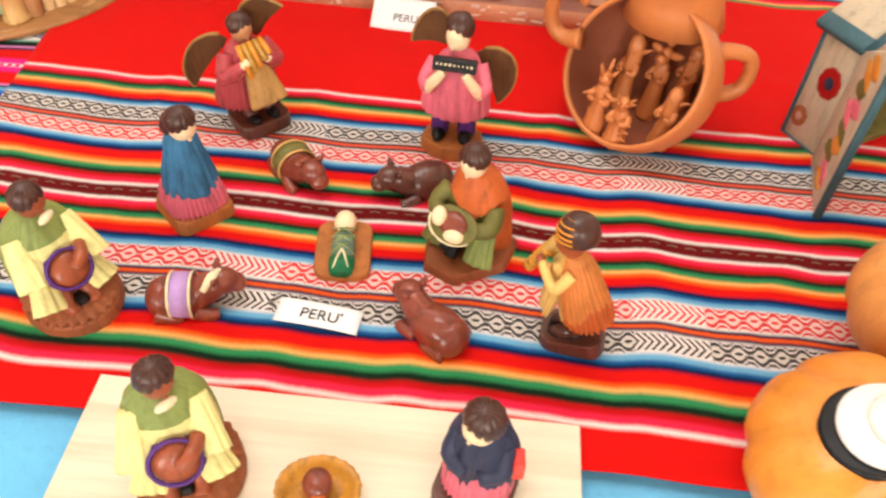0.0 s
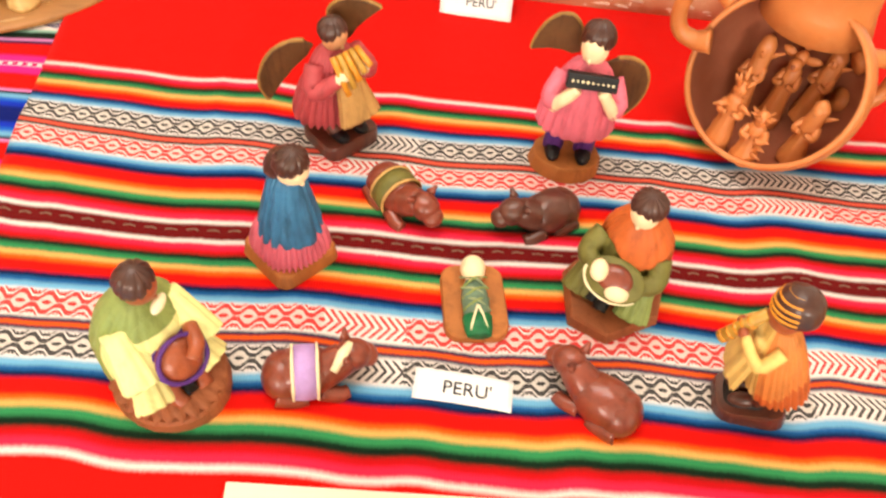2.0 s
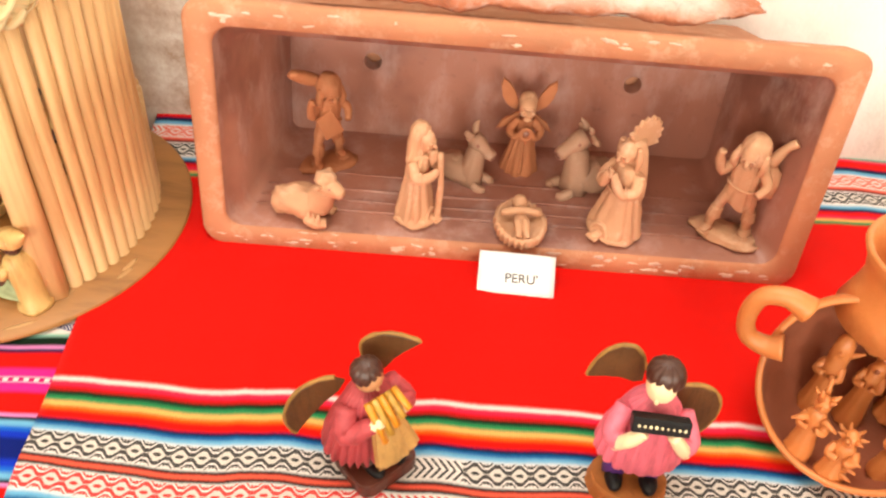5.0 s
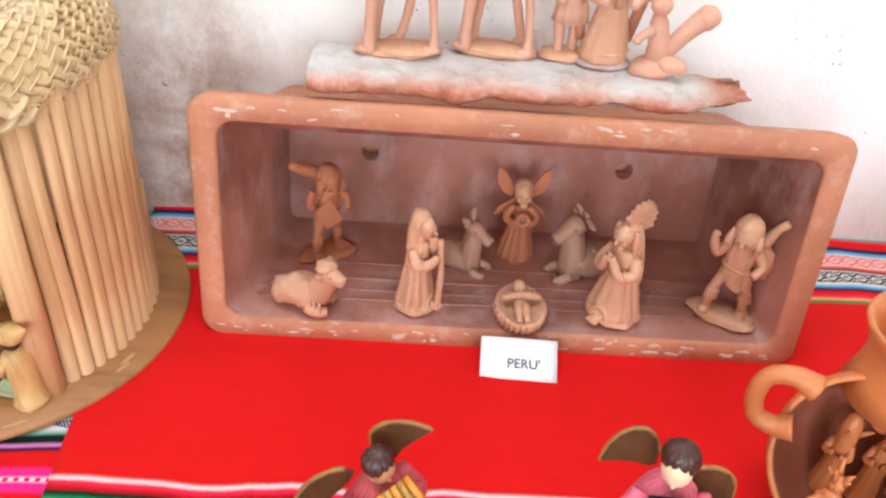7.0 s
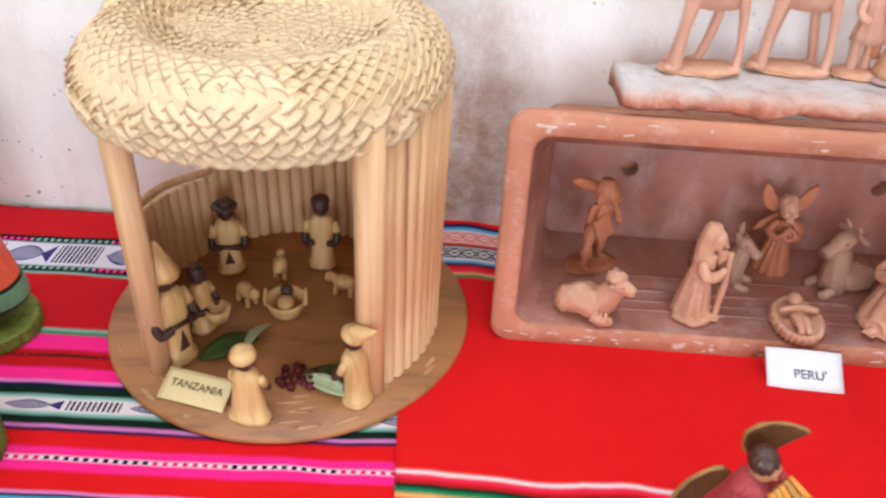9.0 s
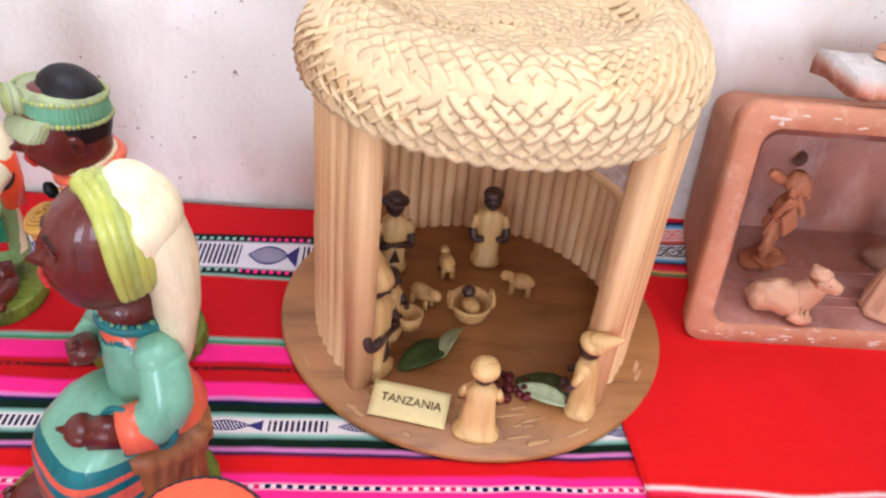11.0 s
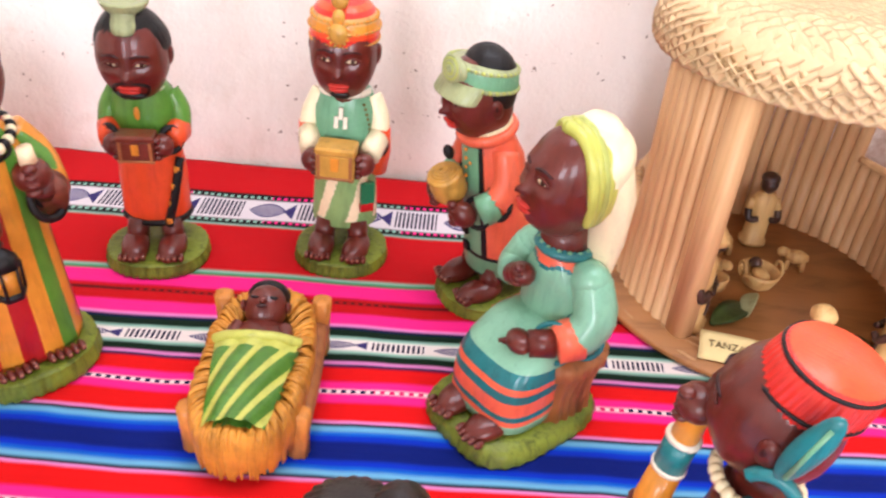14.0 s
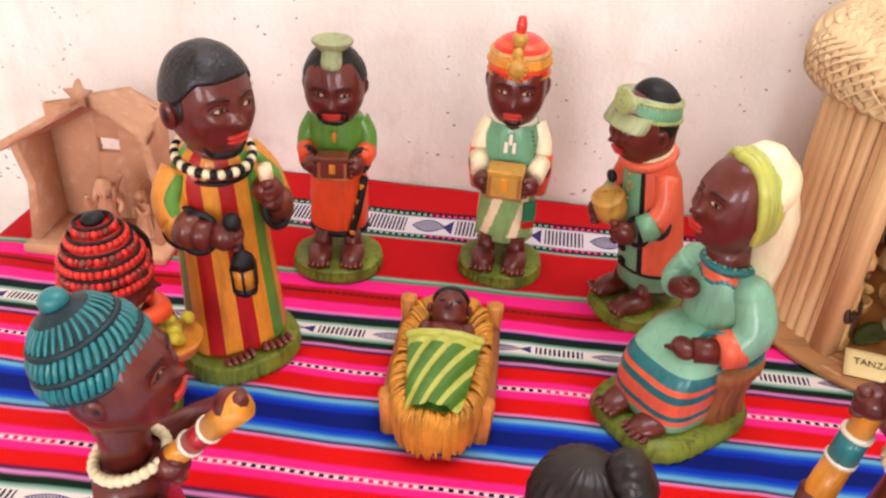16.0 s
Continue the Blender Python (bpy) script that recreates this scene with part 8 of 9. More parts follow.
def gold_king():
    s = Sculpt()
    grass_base(s, 0.0365, 0.035, cy=-0.011)
    feet(s, -0.024)
    def skirt(i, j):
        k = (j * 6 - i * 0.85 + 0.1) % 1.0
        return CREAM if k > 0.66 and 0.1 < i else SAGE_J
    SAGE_J = paint("soft_green_paint", (134, 168, 104), 0.42, 0.18)
    s.loft([(0.027, 0.0255, 0.021, 0, 0.003)] + [(0.028 + 0.06 * q / 28, 0.0265 - 0.003 * q / 28, 0.0218 - 0.0028 * q / 28, 0, 0.003) for q in range(29)], skirt, 120)
    s.loft([(0.076, 0.0262, 0.021, 0, 0.003), (0.094, 0.0268, 0.0215, 0, 0.003), (0.11, 0.025, 0.0195, 0, 0.003), (0.122, 0.0195, 0.016, 0, 0.003), (0.128, 0.012, 0.012, 0, 0.002)], JADE, 40)
    for x in (-1, 1):
        s.tube([(0.0195 * x, 0.004, 0.117), (0.0262 * x, 0.0, 0.104), (0.0268 * x, -0.004, 0.096)], [0.0078, 0.0082, 0.0084], CREAM, 14)
        s.loft([(0.066, 0.0065, 0.0095, 0.027 * x, 0.001), (0.082, 0.009, 0.0115, 0.0275 * x, -0.001), (0.0975, 0.009, 0.0105, 0.0272 * x, -0.002), (0.1005, 0.007, 0.008, 0.0268 * x, -0.001)], ORANGE, 24)
        s.ring((0.0262 * x, -0.0095, 0.09), 0.0092, 0.0013, HAIR, (62, 0, 26 * x), 18)
        s.tube([(0.0268 * x, -0.007, 0.092), (0.0228 * x, -0.021, 0.086)], [0.0088, 0.0085], CREAM, 14)
        fist(s, (0.0192 * x, -0.0295, 0.0825), 0.0092, (-x * 0.4, -0.8, 0))
    chest(s, (0, -0.0345, 0.084), 0.029, 0.019, 0.017)
    s.box((0.022, -0.021, 0.058), (0.011, 0.004, 0.015), paint("deep_green_paint", (34, 108, 70), 0.42), (0, 0, 30))
    s.box((0.0215, -0.0215, 0.048), (0.011, 0.004, 0.006), BRICK, (0, 0, 30))
    s.beads((0, -0.001, 0.122), 0.0175, 0.0026, [EYE], 24, (-10, 0, 0), (150, 390), 0.0195)
    for x, z in ((0, 0.1115), (-0.0035, 0.1055), (0.0035, 0.1055)):
        s.box((x, -0.0195, z), (0.003, 0.002, 0.0075), EYE, (-12, 0, 0))
    for q in range(12):
        s.ell((0.017 + 0.004 * math.sin(q * 0.26), -0.0165 + 0.0009 * q, 0.118 - 0.0045 * q * 0.8), 0.0011, OLIVE, seg=6, rings=4)
    s.tube([(0, 0.0, 0.112), (0, -0.004, 0.134)], [0.0135, 0.0125], SKIN, 16)
    s.heighten(0.012, 0.118, 0.019, 0.97)
    c = (0, -0.008, 0.1725)
    head(s, c, (0.0236, 0.0245, 0.035), 0, 4, 1)
    n0 = s.count()
    # striped turban, gilt brooch and plume holder at the brow
    cols = [OCHRE, SCARLET, ORANGE, OCHRE, AMBER, SCARLET, ORANGE, SCARLET, SCARLET]
    s.robe([(0.0105, 0.0252, 0.0255, 0, 0.0015), (0.0125, 0.0262, 0.0265, 0, 0.0015), (0.019, 0.0266, 0.0268, 0, 0.002), (0.0245, 0.0258, 0.026, 0, 0.002), (0.0305, 0.0232, 0.0235, 0, 0.002), (0.0355, 0.0185, 0.019, 0, 0.002), (0.039, 0.0115, 0.012, 0, 0.002), (0.0402, 0.003, 0.003, 0, 0.002)],
           lambda i, j: cols[min(int(i * 9.2), 8)], 26, 0.012, 104, 5)
    for z, r in ((0.0118, 0.0262), (0.0205, 0.0268), (0.0278, 0.0248)):
        s.beads((0, 0.002, z), r, 0.0013, [OCHRE, GOLD], 56)
    s.ell((0, -0.0255, 0.0215), (0.0074, 0.0042, 0.0074), GOLD)
    s.beads((0, -0.0262, 0.0215), 0.0078, 0.0014, [GOLD, OCHRE], 14, (82, 0, 0))
    s.ell((0, -0.0228, 0.0325), (0.0045, 0.0036, 0.0055), GOLD)
    s.ell((0, -0.018, 0.0425), (0.0066, 0.0058, 0.0062), GOLD)
    s.tube([(0, -0.0172, 0.047), (0, -0.0165, 0.053), (0, -0.016, 0.0595)], [0.0042, 0.0044, 0.0028], SCARLET)
    s.tilt(head_frame(c, 0, 2) @ Matrix.Diagonal((0.93, 0.95, 1.0, 1)), n0)
    s.carve(0.0004, 110)
    return s


def orange_king():
    s = Sculpt()
    grass_base(s, 0.037, 0.038, cy=-0.004)
    feet(s, -0.02, 0.0155)
    s.loft([(0.026, 0.0265, 0.0262, 0, 0.007), (0.0278, 0.0272, 0.0268, 0, 0.007), (0.039, 0.027, 0.0265, 0, 0.007), (0.0415, 0.0268, 0.0262, 0, 0.0068), (0.06, 0.0262, 0.0252, 0, 0.0066), (0.085, 0.0255, 0.0238, 0, 0.006), (0.106, 0.024, 0.0215, 0, 0.005), (0.119, 0.019, 0.0165, 0, 0.003), (0.126, 0.012, 0.012, 0, 0.002)],
           lambda i, j: HAIR if round(i * 8) in (0, 2) else (JADE if round(i * 8) == 1 else (JADE if 0.68 < j < 0.83 else (HAIR if 0.655 < j < 0.855 else CORAL))), 72)
    for z in (0.044, 0.056, 0.068):
        s.box((0, -0.0208, z), (0.006, 0.003, 0.006), HAIR)
    for x in (-1, 1):
        s.tube([(0.0215 * x, 0.003, 0.113), (0.0285 * x, -0.001, 0.096), (0.0285 * x, -0.009, 0.084)], [0.009, 0.0095, 0.0098], CORAL, 14)
        s.tube([(0.0285 * x, -0.009, 0.084), (0.024 * x, -0.021, 0.079)], [0.0098, 0.0098], JADE, 14)
        s.ring((0.029 * x, -0.009, 0.085), 0.0098, 0.0018, HAIR, (58, 0, 24 * x), 18)
        s.ring((0.0235 * x, -0.0225, 0.0785), 0.0094, 0.0018, HAIR, (64, 0, 26 * x), 18)
        fist(s, (0.0185 * x, -0.031, 0.0765), 0.0095, (-x * 0.5, -0.8, 0))
    n3 = s.count()
    # round gold pot with lid
    s.loft([(0.067, 0.012, 0.012, 0, -0.037), (0.072, 0.0158, 0.0158, 0, -0.037), (0.081, 0.0165, 0.0165, 0, -0.037), (0.085, 0.0152, 0.0152, 0, -0.037), (0.0875, 0.0168, 0.0168, 0, -0.037), (0.0895, 0.0155, 0.0155, 0, -0.037), (0.0915, 0.003, 0.003, 0, -0.037)], GOLD, 34)
    for q in range(4):
        s.ring((0, -0.037, 0.0902 + 0.0007 * q), 0.0128 - 0.003 * q, 0.0012, GOLD, seg=24)
    s.ell((-0.012, -0.022, 0.096), (0.0055, 0.005, 0.006), HAIR, seg=12, rings=8)
    s.tilt(Matrix.Translation((0, 0.004, 0.011)) @ Matrix.Translation((0, -0.033, 0.078)) @ Matrix.Rotation(radians(18), 4, "X") @ Matrix.Diagonal((0.8, 0.8, 0.76, 1)) @ Matrix.Translation((0, 0.033, -0.078)), n3)
    s.ring((0, 0.001, 0.1215), 0.0192, 0.0036, CORAL, (16, 0, 0), 30)
    s.beads((0, 0.0005, 0.1255), 0.0172, 0.002, [CREAM], 40, (16, 0, 0))
    s.beads((0.006, -0.0175, 0.103), 0.001, 0.0012, [OCHRE], 1)
    for q in range(6):
        s.ell((0.0055, -0.0188 - 0.0004 * q, 0.117 - 0.0055 * q), 0.0013, OCHRE, seg=6, rings=4)
    s.tube([(0, 0.0, 0.112), (0, -0.004, 0.134)], [0.014, 0.013], SKIN, 16)
    s.heighten(0.012, 0.12, 0.025)
    c = (0, -0.005, 0.1745)
    n1 = s.count()
    head(s, c, (0.0228, 0.0252, 0.0305), 0, 2)
    s.ell((0, c[1] + 0.0065, c[2] + 0.0065), (0.0236, 0.0212, 0.0258), HAIR, (-30, 0, 0), 30, 20)
    n0 = s.count()
    s.ell((0, 0.006, 0.0135), (0.0215, 0.0208, 0.0195), HAIR, (-12, 0, 0), 40, 20, ribs=16, deep=0.03)
    # ribbed head band with a rolled rosette and a pleated peak over the brow
    s.robe([(0.0045, 0.0236, 0.0256, 0, 0.0005), (0.0065, 0.0252, 0.0274, 0, 0), (0.012, 0.0256, 0.0274, 0, 0), (0.0182, 0.0246, 0.026, 0, 0.0005), (0.0205, 0.0226, 0.0236, 0, 0.001)], lambda i, j: JADE if 0.2 < i < 0.8 else GREYSAGE, 54, 0.03, 216, 4)
    for z, r in ((0.0058, 0.0262), (0.0186, 0.0256)):
        s.beads((0, 0, z), r * 0.985, 0.0016, [GREYSAGE, SAGE_L], 60, ry=r * 1.05)
    s.ell((0.006, -0.0262, 0.0165), (0.0108, 0.0056, 0.0086), GREYSAGE, (0, 14, 12), 24, 14)
    for q in range(5):
        s.ring((0.006, -0.0305 - 0.0005 * q, 0.0165), 0.0088 - 0.0017 * q, 0.0012, (GREYSAGE, SAGE_L)[q % 2], (82, 0, 12), 22)
    s.robe([(-0.0055, 0.0225, 0.0128, 0, -0.0225), (-0.004, 0.024, 0.0138, 0, -0.0222), (0.002, 0.0242, 0.0138, 0, -0.0185), (0.008, 0.0236, 0.012, 0, -0.0155)], GREYSAGE, 24, 0.04, 120, 4)
    s.tilt(head_frame(c, 0, -7) @ Matrix.Translation((0, 0.003, 0.007)) @ Matrix.Diagonal((0.96, 0.92, 1.0, 1)), n0)
    s.tilt(Matrix.Translation((c[0], c[1], c[2] - 0.006)) @ Matrix.Scale(0.94, 4) @ Matrix.Translation((-c[0], -c[1], -c[2])), n1)
    s.lean(0.17)
    s.carve(0.0004, 110)
    return s


def striped_man():
    s = Sculpt()
    grass_base(s, 0.041, 0.037, 0.014)
    cols = [OCHRE, BRICK, OCHRE, GREEN, OCHRE, BRICK]

    def robe(i, j):
        return cols[int(((j + 0.02) % 1.0) * 18) % 6]
    for x in (-1, 1):
        for q in range(5):
            s.ell((0.014 * x + (q - 2) * 0.0045, -0.0315 + abs(q - 2) * 0.001, 0.0185), (0.0024, 0.005, 0.003), SKIN, seg=8, rings=6)
            s.ell((0.014 * x + (q - 2) * 0.0045, -0.0362 + abs(q - 2) * 0.001, 0.0195), (0.0013, 0.0008, 0.0012), NAIL, seg=6, rings=4)
    s.loft([(0.016, 0.0345, 0.029, 0, 0.002), (0.019, 0.035, 0.0295, 0, 0.002), (0.05, 0.033, 0.0275, 0, 0.002), (0.085, 0.031, 0.025, 0, 0.002), (0.112, 0.0305, 0.0245, 0, 0.002), (0.132, 0.0295, 0.0232, 0, 0.002), (0.1455, 0.0245, 0.02, 0, 0.002), (0.1535, 0.0155, 0.0145, 0, 0.001)], robe, 72)
    n4 = s.count()
    for x in (-1, 1):
        s.tube([(0.0225 * x, 0.002, 0.122), (0.0318 * x, -0.001, 0.108), (0.0325 * x, -0.012, 0.096)], [0.0105, 0.0108, 0.0108], OCHRE, 16)
        s.tube([(0.0325 * x, -0.010, 0.096), (0.031 * x, -0.017, 0.095)], [0.0112, 0.0108], OCHRE, 16)
        s.tube([(0.0245 * x, -0.0055, 0.1225), (0.033 * x, -0.0085, 0.109), (0.0335 * x, -0.0165, 0.1)], [0.0035, 0.0058, 0.0052], GREEN, 12)
        s.tube([(0.031 * x, -0.017, 0.095), (0.0262 * x, -0.0265, 0.094)], [0.0112, 0.0108], DARKBOX, 16)
        for k in (0.0, 1.0):
            s.ring(((0.0312 - 0.005 * k) * x, -0.017 - 0.0095 * k, 0.095 - 0.001 * k), 0.0108, 0.0024, HAIR, (72, 0, 26 * x), 20)
    s.tube([(-0.029, -0.022, 0.094), (-0.02, -0.032, 0.092)], [0.0098, 0.009], SKIN, 12)
    fist(s, (-0.012, -0.0345, 0.092), 0.0108, (0.4, -0.7, 0))
    s.tube([(0.029, -0.019, 0.096), (0.0245, -0.0245, 0.104)], [0.0092, 0.0082], SKIN, 12)
    fist(s, (0.022, -0.0255, 0.108), 0.0102, (-0.3, -0.8, 0))
    s.tube([(0.0215, -0.0275, 0.116), (0.0205, -0.028, 0.124)], [0.0048, 0.0042], PEACH, 10)
    # lantern hung from the fist
    s.ell((-0.01, -0.041, 0.1025), (0.0058, 0.0058, 0.0058), HAIR, seg=14, rings=9)
    n6 = s.count()
    s.tube([(-0.01, -0.0425, 0.08), (-0.01, -0.0425, 0.074)], 0.0022, HAIR, 7)
    s.loft([(0.0655, 0.009, 0.009, -0.01, -0.0435), (0.071, 0.0072, 0.0072, -0.01, -0.0435), (0.0755, 0.0022, 0.0022, -0.01, -0.0435)], HAIR, 6)
    s.loft([(0.051, 0.0068, 0.0068, -0.01, -0.0435), (0.0655, 0.0075, 0.0075, -0.01, -0.0435)], OCHRE, 6)
    s.loft([(0.0475, 0.0075, 0.0075, -0.01, -0.0435), (0.0515, 0.0085, 0.0085, -0.01, -0.0435)], HAIR, 6)
    for q in range(6):
        a = 2 * math.pi * q / 6
        s.tube([(-0.01 + 0.0078 * math.cos(a), -0.0435 + 0.0078 * math.sin(a), 0.05), (-0.01 + 0.0082 * math.cos(a), -0.0435 + 0.0082 * math.sin(a), 0.066)], 0.0009, HAIR, 5)
    s.tilt(Matrix.Translation((0.002, 0, 0.009)), n6)
    s.tilt(Matrix.Translation((0, 0, 0.0165)), n4)
    s.tilt(Matrix.Scale(1.06, 4))
    s.heighten(0.014, 0.155, 0.012)
    s.tube([(0, 0.0, 0.155), (0, -0.003, 0.182)], [0.0185, 0.0165], SKIN, 18)
    s.beads((0, -0.003, 0.1665), 0.0242, 0.0035, [CREAM, HAIR], 34, (12, 0, 0), (0, 360), 0.0258)
    s.ell((0, -0.005, 0.1585), (0.0185, 0.0215, 0.0085), SKIN, (10, 0, 0), 24, 12)
    s.ring((0, -0.0065, 0.1555), 0.0208, 0.0014, HAIR, (4, 0, 0), 30)
    c = (0, -0.0085, 0.2035)
    head(s, c, (0.0252, 0.0275, 0.0352), 12, 0, 3, gaze=0.05)
    n0 = s.count()
    # close-cropped stippled hair, cut square above the brow and down before the ears
    rows = []
    for q in range(15):
        a = math.pi * (0.02 + 0.455 * q / 14)
        ring = []
        for w in range(64):
            b = 2 * math.pi * w / 64
            front = max(-math.sin(b), 0.0)
            aa = a * (1 - 0.31 * min(front * 1.5, 1.0) ** 1.4) if q else a
            k = (abs(math.cos(b)) ** 2.6 + abs(math.sin(b)) ** 2.6) ** (-1 / 2.6)
            up = max(math.sin(aa), 0.02) ** 0.84
            ring.append(Vector((0.0272 * k * up * math.cos(b), 0.0012 + 0.0295 * k * up * math.sin(b), 0.0378 * math.cos(aa))))
        rows.append(ring)
    rows.append([p * 0.93 for p in rows[-1]])
    s._grid(rows, True, CURLS)
    for x in (-1, 1):
        s.ell((0.0248 * x, -0.0055, 0.002), (0.0018, 0.0034, 0.007), CURLS, seg=12, rings=8)
        s.ell((0.0276 * x, 0.0035, -0.003), (0.0036, 0.006, 0.0095), SKIN, (0, 8 * x, -16 * x), 16, 12)
        s.ell((0.0298 * x, 0.0025, -0.002), (0.0018, 0.0032, 0.0056), DEEPSKIN, (0, 8 * x, -16 * x), 12, 8)
    s.tilt(head_frame(c, 12, 0), n0)
    s.carve(0.0004, 100)
    return s


def seated_woman():
    s = Sculpt()
    s.loft([(0.0, 0.0435, 0.0545, 0, -0.0075), (0.003, 0.0445, 0.0555, 0, -0.0075), (0.009, 0.0435, 0.0545, 0, -0.0075), (0.013, 0.0405, 0.0515, 0, -0.0075), (0.0132, 0.02, 0.03, 0, -0.0075)], GRASS, 152, 38, 0.012, 3.4)
    # log seat
    s.loft([(0.011, 0.037, 0.0255, 0, 0.014), (0.03, 0.0355, 0.0245, 0, 0.0145), (0.047, 0.0375, 0.0255, 0, 0.0165), (0.05, 0.0405, 0.0275, 0, 0.0165), (0.061, 0.041, 0.028, 0, 0.0165), (0.0618, 0.03, 0.02, 0, 0.0165)], LOG, 120, 24, 0.03, 3.6)
    for x in (-1, 1):
        s.ell((0.0155 * x, -0.042, 0.018), (0.0115, 0.0205, 0.0078), SKIN, (8, 0, -6 * x), 18, 10)
        for q in range(5):
            s.ell((0.0155 * x + (q - 2) * 0.0046, -0.0605 + abs(q - 2) * 0.0012, 0.0165), (0.0024, 0.0042, 0.003), SKIN, seg=8, rings=6)
            s.ell((0.0155 * x + (q - 2) * 0.0046, -0.0642 + abs(q - 2) * 0.0012, 0.0175), (0.0013, 0.0008, 0.0012), NAIL, seg=6, rings=4)
    hem = [(0.0172, 0.0328, 0.0265, 0, -0.019), (0.0235, 0.0332, 0.027, 0, -0.0188), (0.0275, 0.0332, 0.0272, 0, -0.0182), (0.032, 0.0332, 0.0275, 0, -0.0178), (0.038, 0.0332, 0.0277, 0, -0.0172), (0.0425, 0.0332, 0.028, 0, -0.0165),
           (0.0485, 0.033, 0.0287, 0, -0.0145), (0.053, 0.033, 0.0295, 0, -0.0122), (0.062, 0.032, 0.031, 0, -0.0055), (0.0735, 0.0285, 0.0285, 0, 0.004), (0.0805, 0.021, 0.022, 0, 0.01)]
    bands = [MINT, CORAL, TEAL, CORAL, CORAL, TEAL, CORAL, TEAL, MINT, MINT]
    s.loft(hem, lambda i, j: bands[min(int(i * 10 + 0.001), 9)], 50, power=3.2)
    n2 = s.count()
    s.loft([(0.052, 0.033, 0.026, 0, 0.012), (0.062, 0.034, 0.0265, 0, 0.012), (0.07, 0.0305, 0.0235, 0, 0.011), (0.078, 0.0275, 0.0215, 0, 0.01)], lambda i, j: CORAL, 50, 16, 0.012)
    s.loft([(0.07, 0.0275, 0.0215, 0, 0.009), (0.085, 0.0262, 0.0205, 0, 0.009), (0.1, 0.0275, 0.0205, 0, 0.009)] + [(0.1 + 0.0014 * q, 0.0275 - 0.00028 * q - 0.0000275 * q * q, 0.0205 - 0.0003 * q * (q / 20), 0, 0.009 - 0.0001 * q) for q in range(1, 21)],
           lambda i, j: MINT if i < 0.62 + 0.05 * math.sin(j * 31.4) else (TEAL if i < 0.69 + 0.05 * math.sin(j * 31.4) else CORAL), 100)
    s.ring((0, 0.007, 0.127), 0.0165, 0.0032, TEAL, (-6, 0, 0), 30)
    s.beads((0, 0.007, 0.1295), 0.0162, 0.0019, [TEAL, JADE], 30, (-6, 0, 0))
    # sleeves; the right forearm raised to the chest, the left laid on the lap
    s.tube([(-0.026, 0.006, 0.114), (-0.032, 0.0, 0.098), (-0.024, -0.01, 0.098)], [0.012, 0.0118, 0.0105], MINT, 16)
    s.tube([(-0.02, -0.014, 0.1), (-0.011, -0.0165, 0.106)], [0.0078, 0.0078], SKIN, 12)
    fist(s, (-0.0085, -0.0185, 0.1085), 0.0092, (0.3, -0.7, 0.3))
    for x, r in ((-1, 0.012), (1, 0.013)):
        s.ell((0.026 * x, 0.007, 0.114), r, MINT, seg=20, rings=14)
        s.ell((0.0225 * x, 0.008, 0.119), (0.011, 0.0105, 0.008), MINT, seg=18, rings=12)
    s.tube([(0.026, 0.008, 0.114), (0.037, 0.004, 0.094), (0.034, -0.006, 0.079)], [0.013, 0.0138, 0.0128], MINT, 16)
    s.tube([(0.034, -0.004, 0.08), (0.028, -0.018, 0.077)], [0.0142, 0.0132], CORAL, 16)
    s.ring((0.0355, -0.003, 0.081), 0.0138, 0.0019, TEAL, (76, 0, 18), 22)
    s.ring((0.0275, -0.0185, 0.077), 0.013, 0.0019, TEAL, (76, 0, 24), 22)
    s.tube([(0.028, -0.018, 0.077), (0.018, -0.031, 0.0755)], [0.0092, 0.0092], SKIN, 12)
    s.ell((0.013, -0.034, 0.0755), (0.011, 0.0085, 0.0066), SKIN, (0, 0, -25), 16, 10)
    for q in range(4):
        s.tube([(0.009 + 0.0026 * q, -0.0385 + 0.0012 * q, 0.0765), (0.0035 + 0.0026 * q, -0.043 + 0.0012 * q, 0.0735)], [0.0019, 0.0015], SKIN, 7)
    s.tube([(0, 0.007, 0.122), (0, 0.003, 0.145)], [0.0155, 0.0142], SKIN, 18)
    c = (0, -0.001, 0.174)
    nh = s.count()
    head(s, c, (0.0265, 0.0285, 0.035), 0, -10)
    n1 = s.count()
    # folds of the wrap run from the crown down past the ears
    for x in (-1, 1):
        for q in range(6):
            path = []
            for k in range(9):
                t = k / 8
                y = -0.0125 + 0.0048 * q + 0.021 * t - 0.0012 * q * t
                w = math.sqrt(max(1 - (y / 0.033) ** 2, 0.1))
                a = radians(122 * t)
                path.append((0.0278 * w * math.sin(a) * x, y, 0.036 * w * math.cos(a) + 0.0005))
            s.tube(path, [0.0042] * 6 + [0.004, 0.0036, 0.003], (LEMON, LEMON, SAGE_L, LEMON, LEMON, LEMON)[q], 10)
    s.ell((0, 0.0145, 0.013), (0.0282, 0.0225, 0.0282), CREAM, (-24, 0, 0), 34, 22)
    s.loft([(-0.096, 0.0125, 0.0066, 0.0, 0.033), (-0.085, 0.0195, 0.0092, 0.0, 0.036), (-0.06, 0.0235, 0.0115, 0.0, 0.0385), (-0.03, 0.026, 0.014, 0.0, 0.037), (0.0, 0.0275, 0.0175, 0, 0.0295), (0.022, 0.0252, 0.0195, 0, 0.017), (0.036, 0.019, 0.017, 0, 0.012), (0.0435, 0.0085, 0.0085, 0, 0.01)], CREAM, 36)
    s.tilt(head_frame(c, 0, -10), n1)
    slim(s, c, nh, 0.88, 0.94)
